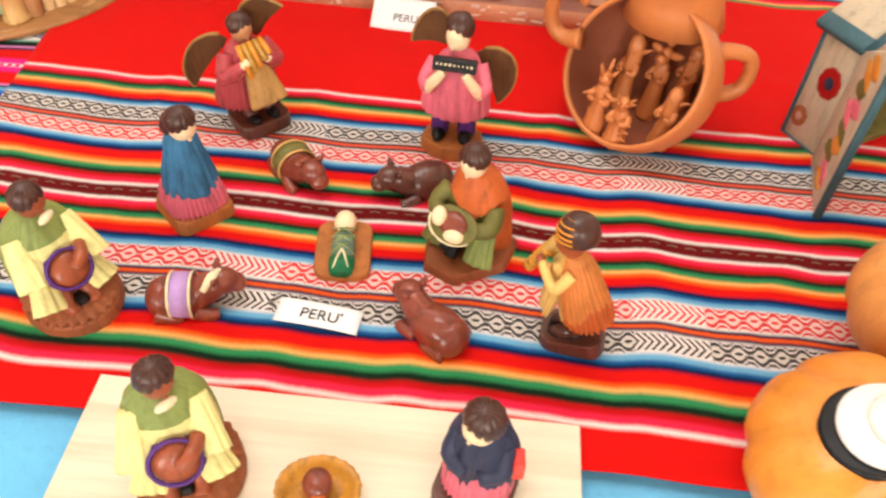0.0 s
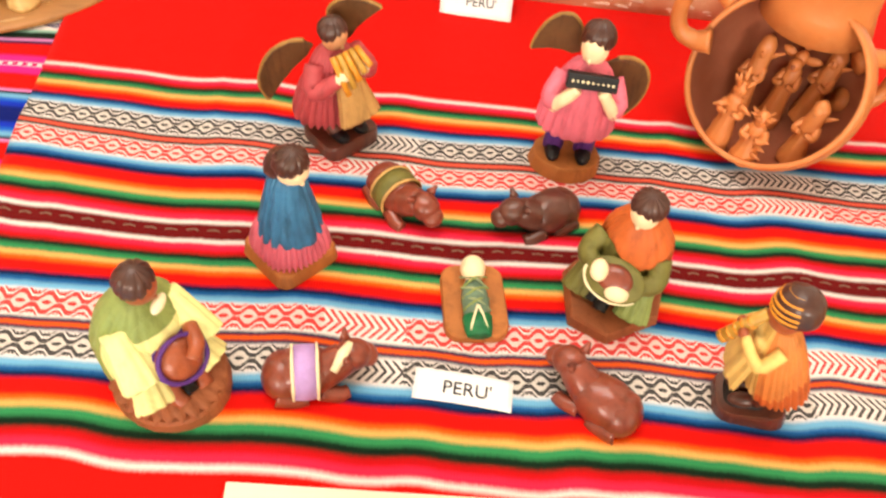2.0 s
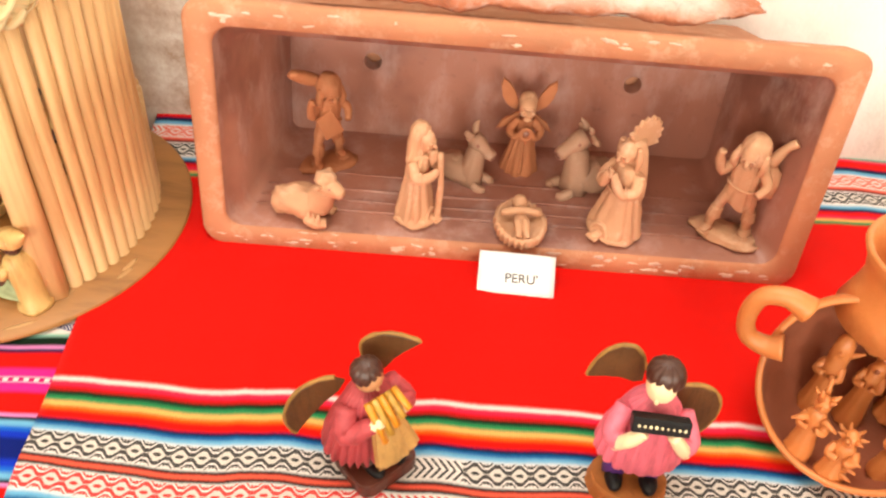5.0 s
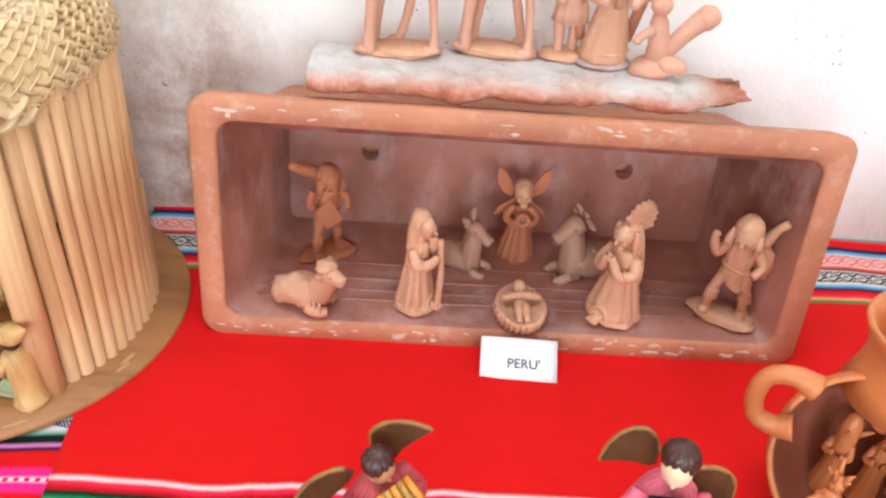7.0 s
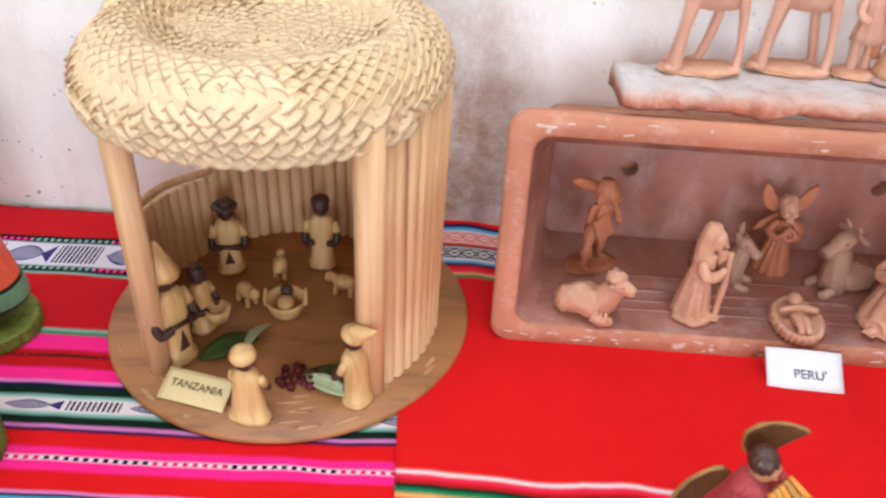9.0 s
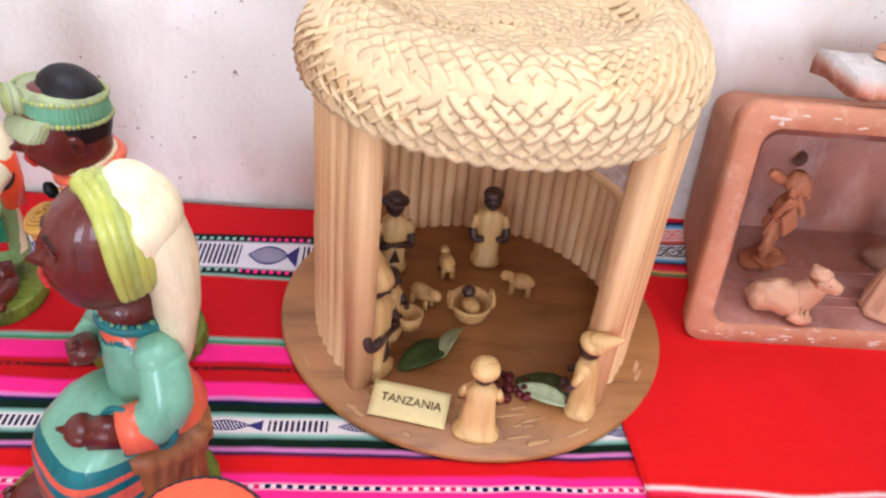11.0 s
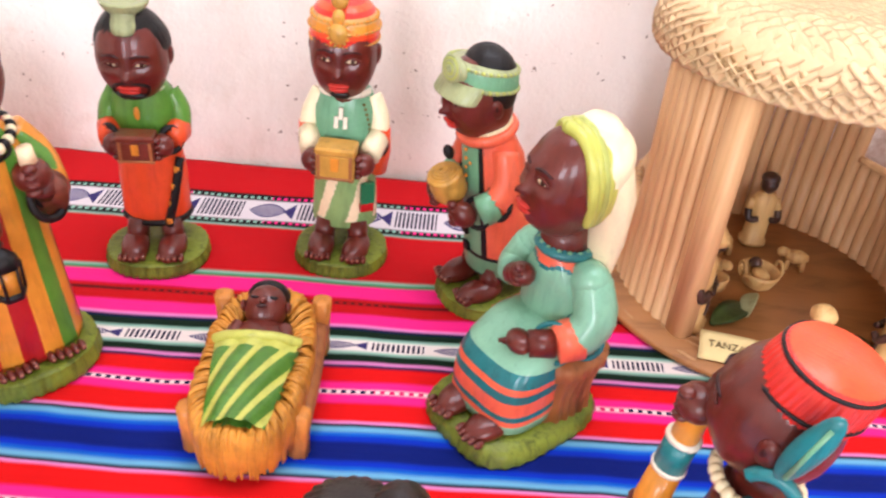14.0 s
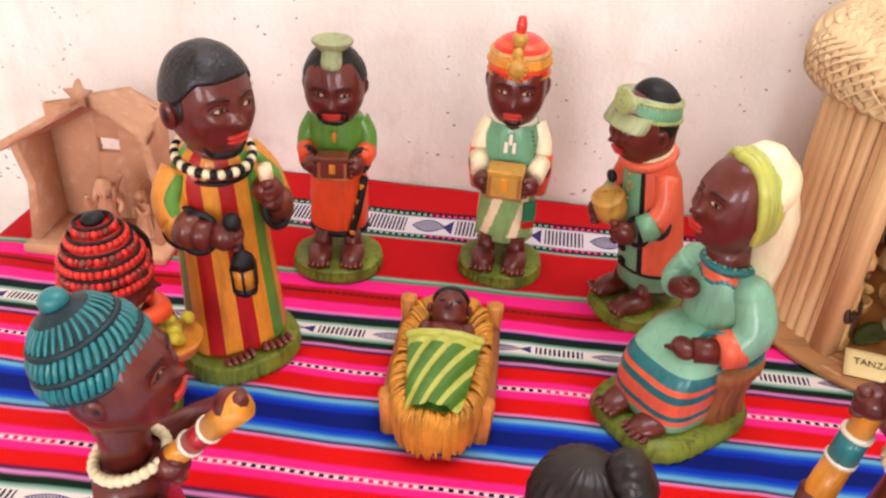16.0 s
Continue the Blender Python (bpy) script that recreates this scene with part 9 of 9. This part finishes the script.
    s.tilt(Matrix.Translation(c) @ Matrix.Rotation(radians(-16), 4, "Z") @ Matrix.Translation(-Vector(c)), nh)
    s.tilt(Matrix.Translation((-0.002, 0.012, 0)), n2)
    s.carve(0.0004, 100)
    return s


TOPCLOTH = 0.0022


def crib():
    """A straw crib on four stub posts, the infant in it under a striped blanket."""
    root = empty("crib_figurine", pose(-0.755, 0.589, TOPCLOTH, 0, 0, 2))
    tagged(root, "golden straw crib with infant under a green striped blanket", "figurine", BIGSET)

    def finish(name, s, label=""):
        s.tilt(Matrix.Translation((0, 0.006, 0)) @ Matrix.Diagonal((0.99, 0.88, 0.95, 1)))
        s.carve(0.0003, 120)
        return part(name, s.bm, s.mats, root, label, smooth=False)

    HAYPOST = paint("golden_brown_post", (204, 130, 52), 0.5, 0.3, 0.5, 0.2)
    for x in (-1, 1):
        for y, h in ((0.07, 0.046), (-0.036, 0.034)):
            s = Sculpt()
            s.loft([(0.0, 0.0062, 0.0074, 0.0315 * x, y), (h * 0.5, 0.006, 0.007, 0.032 * x, y), (h, 0.0062, 0.0072, 0.033 * x, y), (h + 0.001, 0.0045, 0.005, 0.033 * x, y)], HAYPOST, 20, 7, 0.06, 3.0)
            finish("post", s)
        s = Sculpt()
        s.tube([(0.031 * x, 0.068, 0.024), (0.032 * x, 0.0, 0.022), (0.031 * x, -0.04, 0.02)], 0.0075, LOG, 10)
        finish("rail", s)
    s = Sculpt()
    s.loft([(0.006, 0.024, 0.063, 0, 0.004), (0.02, 0.03, 0.07, 0, 0.004), (0.032, 0.0325, 0.075, 0, 0.004), (0.038, 0.03, 0.072, 0, 0.004), (0.041, 0.012, 0.045, 0, 0.004)], HAY, 40, power=2.8)
    finish("straw_bed", s)
    s = Sculpt()
    rng = random.Random(21)
    for q in range(290):
        a = 2 * math.pi * q / 290 + rng.uniform(-0.02, 0.02)
        ca, sa = math.cos(a), math.sin(a)
        k = (abs(ca) ** 2.8 + abs(sa) ** 2.8) ** (-1 / 2.8)
        x, y = 0.031 * k * ca, 0.073 * k * sa + 0.004
        top = 0.0405 + rng.uniform(-0.002, 0.003) + (0.004 if y > 0.02 else 0)
        s.tube([(x * 0.6, y * 0.72, top - 0.001), (x * 0.94 + rng.uniform(-0.002, 0.002), y * 0.98, top + 0.002), (x * 1.08, y * 1.05, top - 0.008), (x * 1.02, y * 1.03, 0.01 + rng.uniform(-0.004, 0.006))], [0.001, 0.0016, 0.0014, 0.0008], HAY, 5)
    straw = finish("straw", s, "golden straw hanging over the rim")
    straw["kind"] = "stuff"
    s = Sculpt()
    s.ell((0, 0.022, 0.047), (0.0205, 0.024, 0.012), SKIN)
    s.ell((0, 0.05, 0.0555), (0.0158, 0.0195, 0.0158), SKIN, (30, 0, 0), 26, 18)
    s.ell((0, 0.0655, 0.0565), (0.0162, 0.0125, 0.0145), HAIR, (30, 0, 0), 24, 14)
    s.ell((0, 0.0415, 0.0705), (0.0032, 0.0036, 0.0028), SKIN, seg=10, rings=7)
    s.ell((0, 0.0362, 0.0685), (0.0042, 0.0014, 0.0011), DEEPSKIN, (40, 0, 0), 10, 6)
    for x in (-1, 1):
        s.ell((0.0068 * x, 0.0455, 0.0695), (0.0036, 0.0013, 0.0012), HAIR, (40, 0, 0), 10, 6)
        s.ell((0.0168 * x, 0.05, 0.0575), (0.0026, 0.0042, 0.005), SKIN, seg=10, rings=7)
        s.tube([(0.0165 * x, 0.031, 0.0525), (0.0195 * x, 0.02, 0.0515), (0.0185 * x, 0.006, 0.0485)], [0.0058, 0.0052, 0.0042], SKIN)
    s.tilt(Matrix.Translation((0, 0.044, 0.0495)) @ Matrix.Diagonal((0.86, 0.9, 0.88, 1)) @ Matrix.Translation((0, -0.05, -0.05)))
    finish("infant", s)
    s = Sculpt()
    # blanket: raised striped rows
    rows, nx, ny = [], 84, 84
    for k in range(ny + 1):
        t = k / ny
        y = 0.008 - 0.074 * t
        wide = 0.0262 - 0.0085 * t
        rows.append([Vector((wide * (2 * i / nx - 1), y + 0.005 * (2 * i / nx - 1) ** 2 * (1 - t), 0.0505 + 0.0085 * (1 - (2 * i / nx - 1) ** 2) - 0.0045 * t + 0.0008 * math.sin((i / nx * 3.4 + t * 2.2) * 6.28 - 2.6))) for i in range(nx + 1)])
    def stripe(i, j):
        if i < 0.13:
            return LEMON
        return LEMON if (j * 3.4 + i * 2.2) % 1.0 < 0.36 else MOSS
    s._grid(rows, False, stripe)
    under = [[p - Vector((0, 0, 0.006)) for p in row] for row in rows]
    s._grid(under, False, MOSS)
    s.tube([rows[0][q] for q in range(0, 85, 12)], 0.0036, LEMON, 8)
    finish("blanket", s, "moss green blanket with lemon stripes")


def capped_musician(cap, nod=6, rise=0.0):
    """A bare-shouldered musician with a knitted cap, blowing a long pipe held forward and low."""
    s = Sculpt()
    grass_base(s, 0.036, 0.036)
    s.loft([(0.011, 0.03, 0.029, 0, 0), (0.03, 0.03, 0.028, 0, 0), (0.06, 0.027, 0.022, 0, 0), (0.085, 0.0265, 0.0195, 0, 0.002), (0.1, 0.0245, 0.018, 0, 0.002), (0.109, 0.0145, 0.0135, 0, 0.0)], lambda i, j: BRICK if i < 0.45 else SKIN, 40)
    s.beads((0, 0.0, 0.1095), 0.0188, 0.0034, [CREAM], 28, (-8, 0, 0))
    c = (0, -0.003, 0.1365 + rise)
    s.tube([(0, 0.002, 0.1), (0, 0, 0.125 + rise)], 0.013, SKIN, 16)
    head(s, c, (0.0255, 0.0265, 0.0315), 0, nod)
    n0 = s.count()
    if cap == "teal":
        s.loft([(0.004, 0.0285, 0.0295, 0, 0.002), (0.009, 0.0298, 0.0305, 0, 0.002), (0.018, 0.0285, 0.0292, 0, 0.002), (0.03, 0.0235, 0.024, 0, 0.002), (0.04, 0.0155, 0.0155, 0, 0.002), (0.046, 0.006, 0.006, 0, 0.002)], DARKTEAL, 60)
        # three rolls of slanted stitches between dark cords
        for z0, z1, r0, r1, count in ((0.005, 0.0145, 0.0292, 0.0292, 46), (0.018, 0.0275, 0.0282, 0.0243, 40), (0.031, 0.0405, 0.0228, 0.0145, 30)):
            for q in range(count):
                a = 2 * math.pi * q / count
                b = a + 0.13
                s.tube([(r0 * math.cos(a), 0.002 + r0 * math.sin(a), z0), (0.5 * (r0 + r1 + 0.0024) * math.cos((a + b) / 2), 0.002 + 0.5 * (r0 + r1 + 0.0024) * math.sin((a + b) / 2), (z0 + z1) / 2), (r1 * math.cos(b), 0.002 + r1 * math.sin(b), z1)], 0.0017 * r1 / 0.027 + 0.0002, TEAL, 6)
        for z, r in ((0.003, 0.0288), (0.0163, 0.0288), (0.0292, 0.0236)):
            s.ring((0, 0.002, z), r, 0.0022, DARKTEAL, (0, 0, 0), 40)
        s.ell((0, 0.002, 0.0475), (0.0078, 0.0078, 0.0072), TEAL, seg=18, rings=12)
        s.tilt(Matrix.Translation((0, 0.003, 0.006)) @ Matrix.Diagonal((0.93, 0.93, 0.88, 1)), n0)
    elif cap == "red":
        s.loft([(0.004, 0.0285, 0.0295, 0, 0.002), (0.009, 0.0295, 0.0302, 0, 0.002), (0.02, 0.026, 0.0265, 0, 0.002), (0.03, 0.019, 0.0195, 0, 0.002), (0.038, 0.0095, 0.0095, 0, 0.002), (0.041, 0.004, 0.004, 0, 0.002)], SCARLET, 60, 30, 0.014)
        for q in range(6):
            z = 0.006 + 0.0062 * q
            r = 0.0298 - 0.00055 * q * q - 0.0006 * q
            s.beads((0, 0.002, z), r + 0.0004, 0.0027, [BRICK, SCARLET, BRICK, MIDCLAY] if q % 2 else [SCARLET], 44 - 4 * q)
            s.ring((0, 0.002, z + 0.003), r - 0.0006, 0.0011, HAIR, (0, 0, 0), 36)
        s.ell((0, 0.002, 0.041), (0.008, 0.008, 0.004), HAIR, seg=14, rings=8)
        s.tilt(Matrix.Translation((0, 0.002, -0.006)) @ Matrix.Diagonal((1.04, 1.04, 1.3, 1)), n0)
        s.tube([(0.004, 0.003, 0.042), (0.016, -0.012, 0.03), (0.024, -0.02, 0.012), (0.026, -0.02, -0.006)], [0.0042, 0.0048, 0.0045, 0.003], HAIR, 8)
        s.tube([(-0.02, -0.014, -0.03), (0, -0.03, -0.034), (0.02, -0.014, -0.03)], [0.006, 0.008, 0.006], ORANGE, 10)
    else:  # tall flat-topped cap with a feather
        s.loft([(0.004, 0.0285, 0.029, 0, 0.002), (0.012, 0.0312, 0.0318, 0, 0.003), (0.024, 0.0335, 0.034, 0, 0.005), (0.036, 0.0325, 0.033, 0, 0.007), (0.044, 0.031, 0.0315, 0, 0.008), (0.0462, 0.029, 0.0295, 0, 0.008)], lambda i, j: ORANGE if i > 0.85 else SCARLET, 308, 44, 0.022)
        for z, r, y in ((0.005, 0.029, 0.002), (0.0245, 0.034, 0.005), (0.0435, 0.0312, 0.008)):
            s.ring((0, y, z), r, 0.0013, HAIR, (0, 0, 0), 40)
        s.tilt(Matrix.Diagonal((0.68, 0.68, 0.82, 1)), n0)
        s.ring((0.0275, 0.012, -0.016), 0.0105, 0.0032, TEAL, (0, 90, 0), 24, (-30, 250))
        s.ell((0.0305, 0.012, 0.017), (0.0036, 0.0062, 0.0205), TEAL, (-6, 0, 0), 16, 12)
        s.tube([(0.0338, 0.0115, 0.002), (0.0338, 0.013, 0.032)], 0.0012, JADE, 6)
    s.tilt(head_frame(c, 0, nod) @ Matrix.Rotation(radians(-8), 4, "X"), n0)
    return s


def teal_piper():
    s = capped_musician("teal", -14, 0.028)
    # pipe held out from the mouth, hand at its far end
    s.tube([(0.022, -0.004, 0.098), (0.03, -0.03, 0.108), (-0.002, -0.055, 0.146)], [0.0095, 0.0085, 0.0068], SKIN, 12)
    s.tube([(-0.022, -0.004, 0.098), (-0.036, -0.008, 0.08), (-0.014, -0.022, 0.09)], [0.0095, 0.009, 0.0075], SKIN, 12)
    p0, p1 = Vector((-0.002, -0.018, 0.106)), Vector((-0.014, -0.064, 0.158))
    s.tube([p0, p0.lerp(p1, 0.35)], [0.0064, 0.0066], OCHRE, 14)
    s.tube([p0.lerp(p1, 0.35), p0.lerp(p1, 0.6)], [0.0066, 0.0068], BRICK, 14)
    s.tube([p0.lerp(p1, 0.6), p1], [0.0068, 0.0078], OCHRE, 14)
    for t in (0.35, 0.6):
        s.tube([p0.lerp(p1, t - 0.015), p0.lerp(p1, t + 0.015)], 0.0076, EYE, 14)
    fist(s, p0 + Vector((-0.002, -0.004, 0.002)), 0.0105, (-0.5, -0.5, 0))
    fist(s, p1 + Vector((0.005, 0.006, -0.004)), 0.01, (-0.3, -0.5, 0))
    s.carve(0.0004, 100)
    return s


def flat_cap_piper():
    s = capped_musician("flat", -3, 0.012)
    s.tube([(-0.022, -0.004, 0.098), (-0.03, -0.024, 0.11), (-0.004, -0.033, 0.134)], [0.0095, 0.009, 0.0075], SKIN, 12)
    s.tube([(0.022, -0.004, 0.098), (0.034, -0.012, 0.07), (0.012, -0.038, 0.062)], [0.0095, 0.009, 0.0075], SKIN, 12)
    p0, p1 = Vector((0.0, -0.031, 0.143)), Vector((0.006, -0.042, 0.05))
    s.tube([p0, p0.lerp(p1, 0.3)], [0.0062, 0.0066], OCHRE, 14)
    s.tube([p0.lerp(p1, 0.3), p0.lerp(p1, 0.5)], [0.0076, 0.0078], TEAL, 14)
    s.tube([p0.lerp(p1, 0.5), p1], [0.0074, 0.009], OCHRE, 14)
    for t in (0.3, 0.5):
        s.tube([p0.lerp(p1, t - 0.012), p0.lerp(p1, t + 0.012)], 0.0084, EYE, 14)
    fist(s, p0 + Vector((0.002, -0.002, -0.006)), 0.0105, (0.5, -0.6, 0))
    fist(s, p0.lerp(p1, 0.85) + Vector((0.003, 0.001, 0)), 0.0108, (-0.3, -0.7, 0))
    s.heighten(0.012, 0.06, 0.01)
    s.carve(0.0004, 100)
    return s


def fruit_carrier():
    s = capped_musician("red")
    s.loft([(0.062, 0.012, 0.012, 0, -0.042), (0.074, 0.02, 0.018, 0, -0.042), (0.079, 0.021, 0.019, 0, -0.042), (0.0765, 0.018, 0.016, 0, -0.042)], OCHRE, 34, 14, 0.03)
    rng = random.Random(4)
    for q in range(14):
        a, r = rng.uniform(0, 6.28), 0.016 * math.sqrt(rng.random())
        s.ell((r * math.cos(a), -0.042 + r * math.sin(a), 0.081 + rng.uniform(0, 0.006)), (0.0065, 0.0055, 0.0052), FRUIT, (rng.uniform(0, 90), 0, rng.uniform(0, 180)), 12, 8)
    for x in (-1, 1):
        s.tube([(0.022 * x, -0.004, 0.096), (0.034 * x, -0.018, 0.078), (0.02 * x, -0.036, 0.07)], [0.0095, 0.009, 0.0075], SKIN, 12)
    s.carve(0.0004, 100)
    return s


def bun_woman():
    s = Sculpt()
    grass_base(s, 0.036, 0.036)
    s.loft([(0.011, 0.031, 0.03, 0, 0), (0.035, 0.03, 0.028, 0, 0), (0.07, 0.0265, 0.021, 0, 0), (0.098, 0.0275, 0.0195, 0, 0), (0.112, 0.023, 0.017, 0, 0), (0.122, 0.0135, 0.0135, 0, 0)], lambda i, j: OCHRE if i < 0.75 else SKIN, 40)
    for x in (-1, 1):
        s.tube([(0.025 * x, 0, 0.11), (0.034 * x, -0.012, 0.085), (0.012 * x, -0.03, 0.078)], [0.0098, 0.0095, 0.0075], SKIN, 12)
        fist(s, (0.009 * x, -0.033, 0.079), 0.0098)
    s.tube([(0, 0, 0.118), (0, 0, 0.132)], 0.0125, SKIN, 14)
    c = (0, -0.004, 0.1475)
    head(s, c, (0.025, 0.0265, 0.0305), 0, 8)
    n0 = s.count()
    s.loft([(-0.016, 0.0225, 0.02, 0, 0.011), (-0.004, 0.0272, 0.0262, 0, 0.006), (0.012, 0.0275, 0.0275, 0, 0.003), (0.024, 0.0225, 0.0235, 0, 0.002), (0.032, 0.0125, 0.0135, 0, 0.002), (0.0345, 0.003, 0.003, 0, 0.002)], DARKHAIR, 120, 24, 0.05)
    n1 = s.count()
    s.loft([(0.0, 0.012, 0.012, 0, 0), (0.004, 0.015, 0.015, 0, 0), (0.011, 0.0152, 0.0152, 0, 0), (0.0155, 0.0125, 0.0125, 0, 0), (0.0175, 0.006, 0.006, 0, 0)], DARKHAIR, 60, 12, 0.05)
    s.tilt(Matrix.Translation((-0.016, 0.002, 0.023)) @ Matrix.Rotation(radians(-50), 4, "Y"), n1)
    s.tilt(head_frame(c, 0, 8), n0)
    s.carve(0.0004, 100)
    return s


SIZES = {seated_woman: 0.95, teal_piper: 0.93, flat_cap_piper: 0.98, fruit_carrier: 0.84, bun_woman: 0.845}
LEANS = {striped_man: -2.2}
for make_it, name, x, y, turn, label in (
        (green_king, "king_figurine", -0.873, 0.766, 8, "standing varnished king in green shirt and orange wrap holding a chest"),
        (gold_king, "king_figurine", -0.729, 0.789, -2, "standing varnished king in jade robe and red turban with gold chest"),
        (orange_king, "king_figurine", -0.607, 0.744, -60, "standing varnished king in orange coat holding a round gold pot"),
        (striped_man, "man_figurine", -0.912, 0.622, 46, "tall varnished man in striped robe holding a lantern"),
        (seated_woman, "seated_figurine", -0.588, 0.621, -50, "seated varnished woman in jade dress with cream veil"),
        (teal_piper, "piper_figurine", -0.885, 0.42, 100, "varnished piper in a knitted teal cap blowing a pipe"),
        (flat_cap_piper, "piper_figurine", -0.506, 0.466, -122, "varnished piper in a tall red cap with a teal feather"),
        (fruit_carrier, "fruit_figurine", -0.958, 0.542, 105, "varnished figure in a red beaded cap carrying fruit"),
        (bun_woman, "woman_figurine", -0.672, 0.404, 172, "varnished woman with ribbed black hair and a side bun")):
    make_it().make(name, pose(x, y, TOPCLOTH, 0, LEANS.get(make_it, 0.0), 0) @ pose(0, 0, 0, 0, 0, turn), label, group=BIGSET, size=SIZES.get(make_it, 1.0))


crib()


# ---- clay stable behind the large figures ----
def clay_stable():
    root = empty("clay_stable", pose(-1.0633, 0.7545, 0.002, 0, 0, 2.6))
    tagged(root, "small terracotta stable with gabled roof and a star", "model stable")
    s = Sculpt()
    s.box((-0.018, -0.006, 0.005), (0.128, 0.074, 0.01), TERRA_FIG, bevel=0.4)
    s.carve(0.001, 60)
    part("base", s.bm, s.mats, root)
    # back wall with a square window
    s = Sculpt()
    y, left, right, top = 0.02, -0.072, 0.034, 0.118
    x0, x1, z0, z1 = -0.0285, -0.0085, 0.0765, 0.0905
    for a, b, c, d in ((left, x0, 0.01, top), (x1, right, 0.01, top), (x0, x1, 0.01, z0), (x0, x1, z1, top)):
        s.box(((a + b) / 2, y, (c + d) / 2), (b - a, 0.007, d - c), TERRA_FIG, bevel=0.05)
    s.prism([(left, top), (right, top), (0.0, 0.133)], -0.0235, -0.0165, TERRA_FIG, m=Matrix.Rotation(radians(90), 4, "X"))
    part("back_wall", s.bm, s.mats, root)
    for x, front in ((-0.0735, -0.034), (0.034, -0.024)):
        s = Sculpt()
        h = 0.104 if x < 0 else 0.122
        s.prism([(front, 0.01), (0.018, 0.01), (0.018, h), (front, h), (front + 0.012, 0.06)], 0.0, 0.008, TERRA_FIG, m=Matrix.Translation((x - 0.004, 0, 0)) @ Matrix.Rotation(radians(90), 4, "Z") @ Matrix.Rotation(radians(90), 4, "X"))
        s.carve(0.001, 60)
        part("side_wall", s.bm, s.mats, root)
    # roof slabs narrow and drop towards the back
    ridge_f, ridge_b = Vector((0, -0.0393, 0.1547)), Vector((0, 0.0364, 0.1324))
    for eave_f, eave_b in ((Vector((0.0445, -0.0393, 0.1218)), Vector((0.028, 0.0364, 0.1162))), (Vector((-0.088, -0.0393, 0.103)), Vector((-0.08, 0.0364, 0.092)))):
        s = Sculpt()
        rows = []
        for k in range(9):
            a, b = ridge_f.lerp(ridge_b, k / 8), eave_f.lerp(eave_b, k / 8)
            loop = [a.lerp(b, q / 8) for q in range(9)]
            loop += [p - Vector((0, 0, 0.008)) for p in reversed(loop)]
            rows.append(loop)
        s._grid(rows, True, TERRA_FIG)
        for row in (rows[0], rows[-1]):
            s._grid([row[:9], list(reversed(row[9:]))], False, TERRA_FIG)
        s.carve(0.001, 60)
        part("roof_slab", s.bm, s.mats, root)
    s = Sculpt()
    star = []
    for q in range(10):
        a, r = radians(90 + 36 * q), (0.012 if q % 2 == 0 else 0.0058)
        star.append((r * math.cos(a), r * math.sin(a)))
    s.prism(star, -0.003, 0.003, TERRA_FIG, m=Matrix.Translation((-0.003, -0.0415, 0.155)) @ Matrix.Rotation(radians(76), 4, "X"))
    part("star", s.bm, s.mats, root)
    return root


clay_stable()
walker(True, True).make("herdsman_figurine", pose(-1.066, 0.724, 0.012, 0, 0, 30) @ Matrix.Scale(0.72, 4), "small terracotta figure standing inside the stable", group="terracotta figures in the stable")
kneeler(False).make("woman_figurine", pose(-1.046, 0.748, 0.012, 0, 0, -20) @ Matrix.Scale(0.5, 4), "small kneeling terracotta woman inside the stable", group="terracotta figures in the stable")
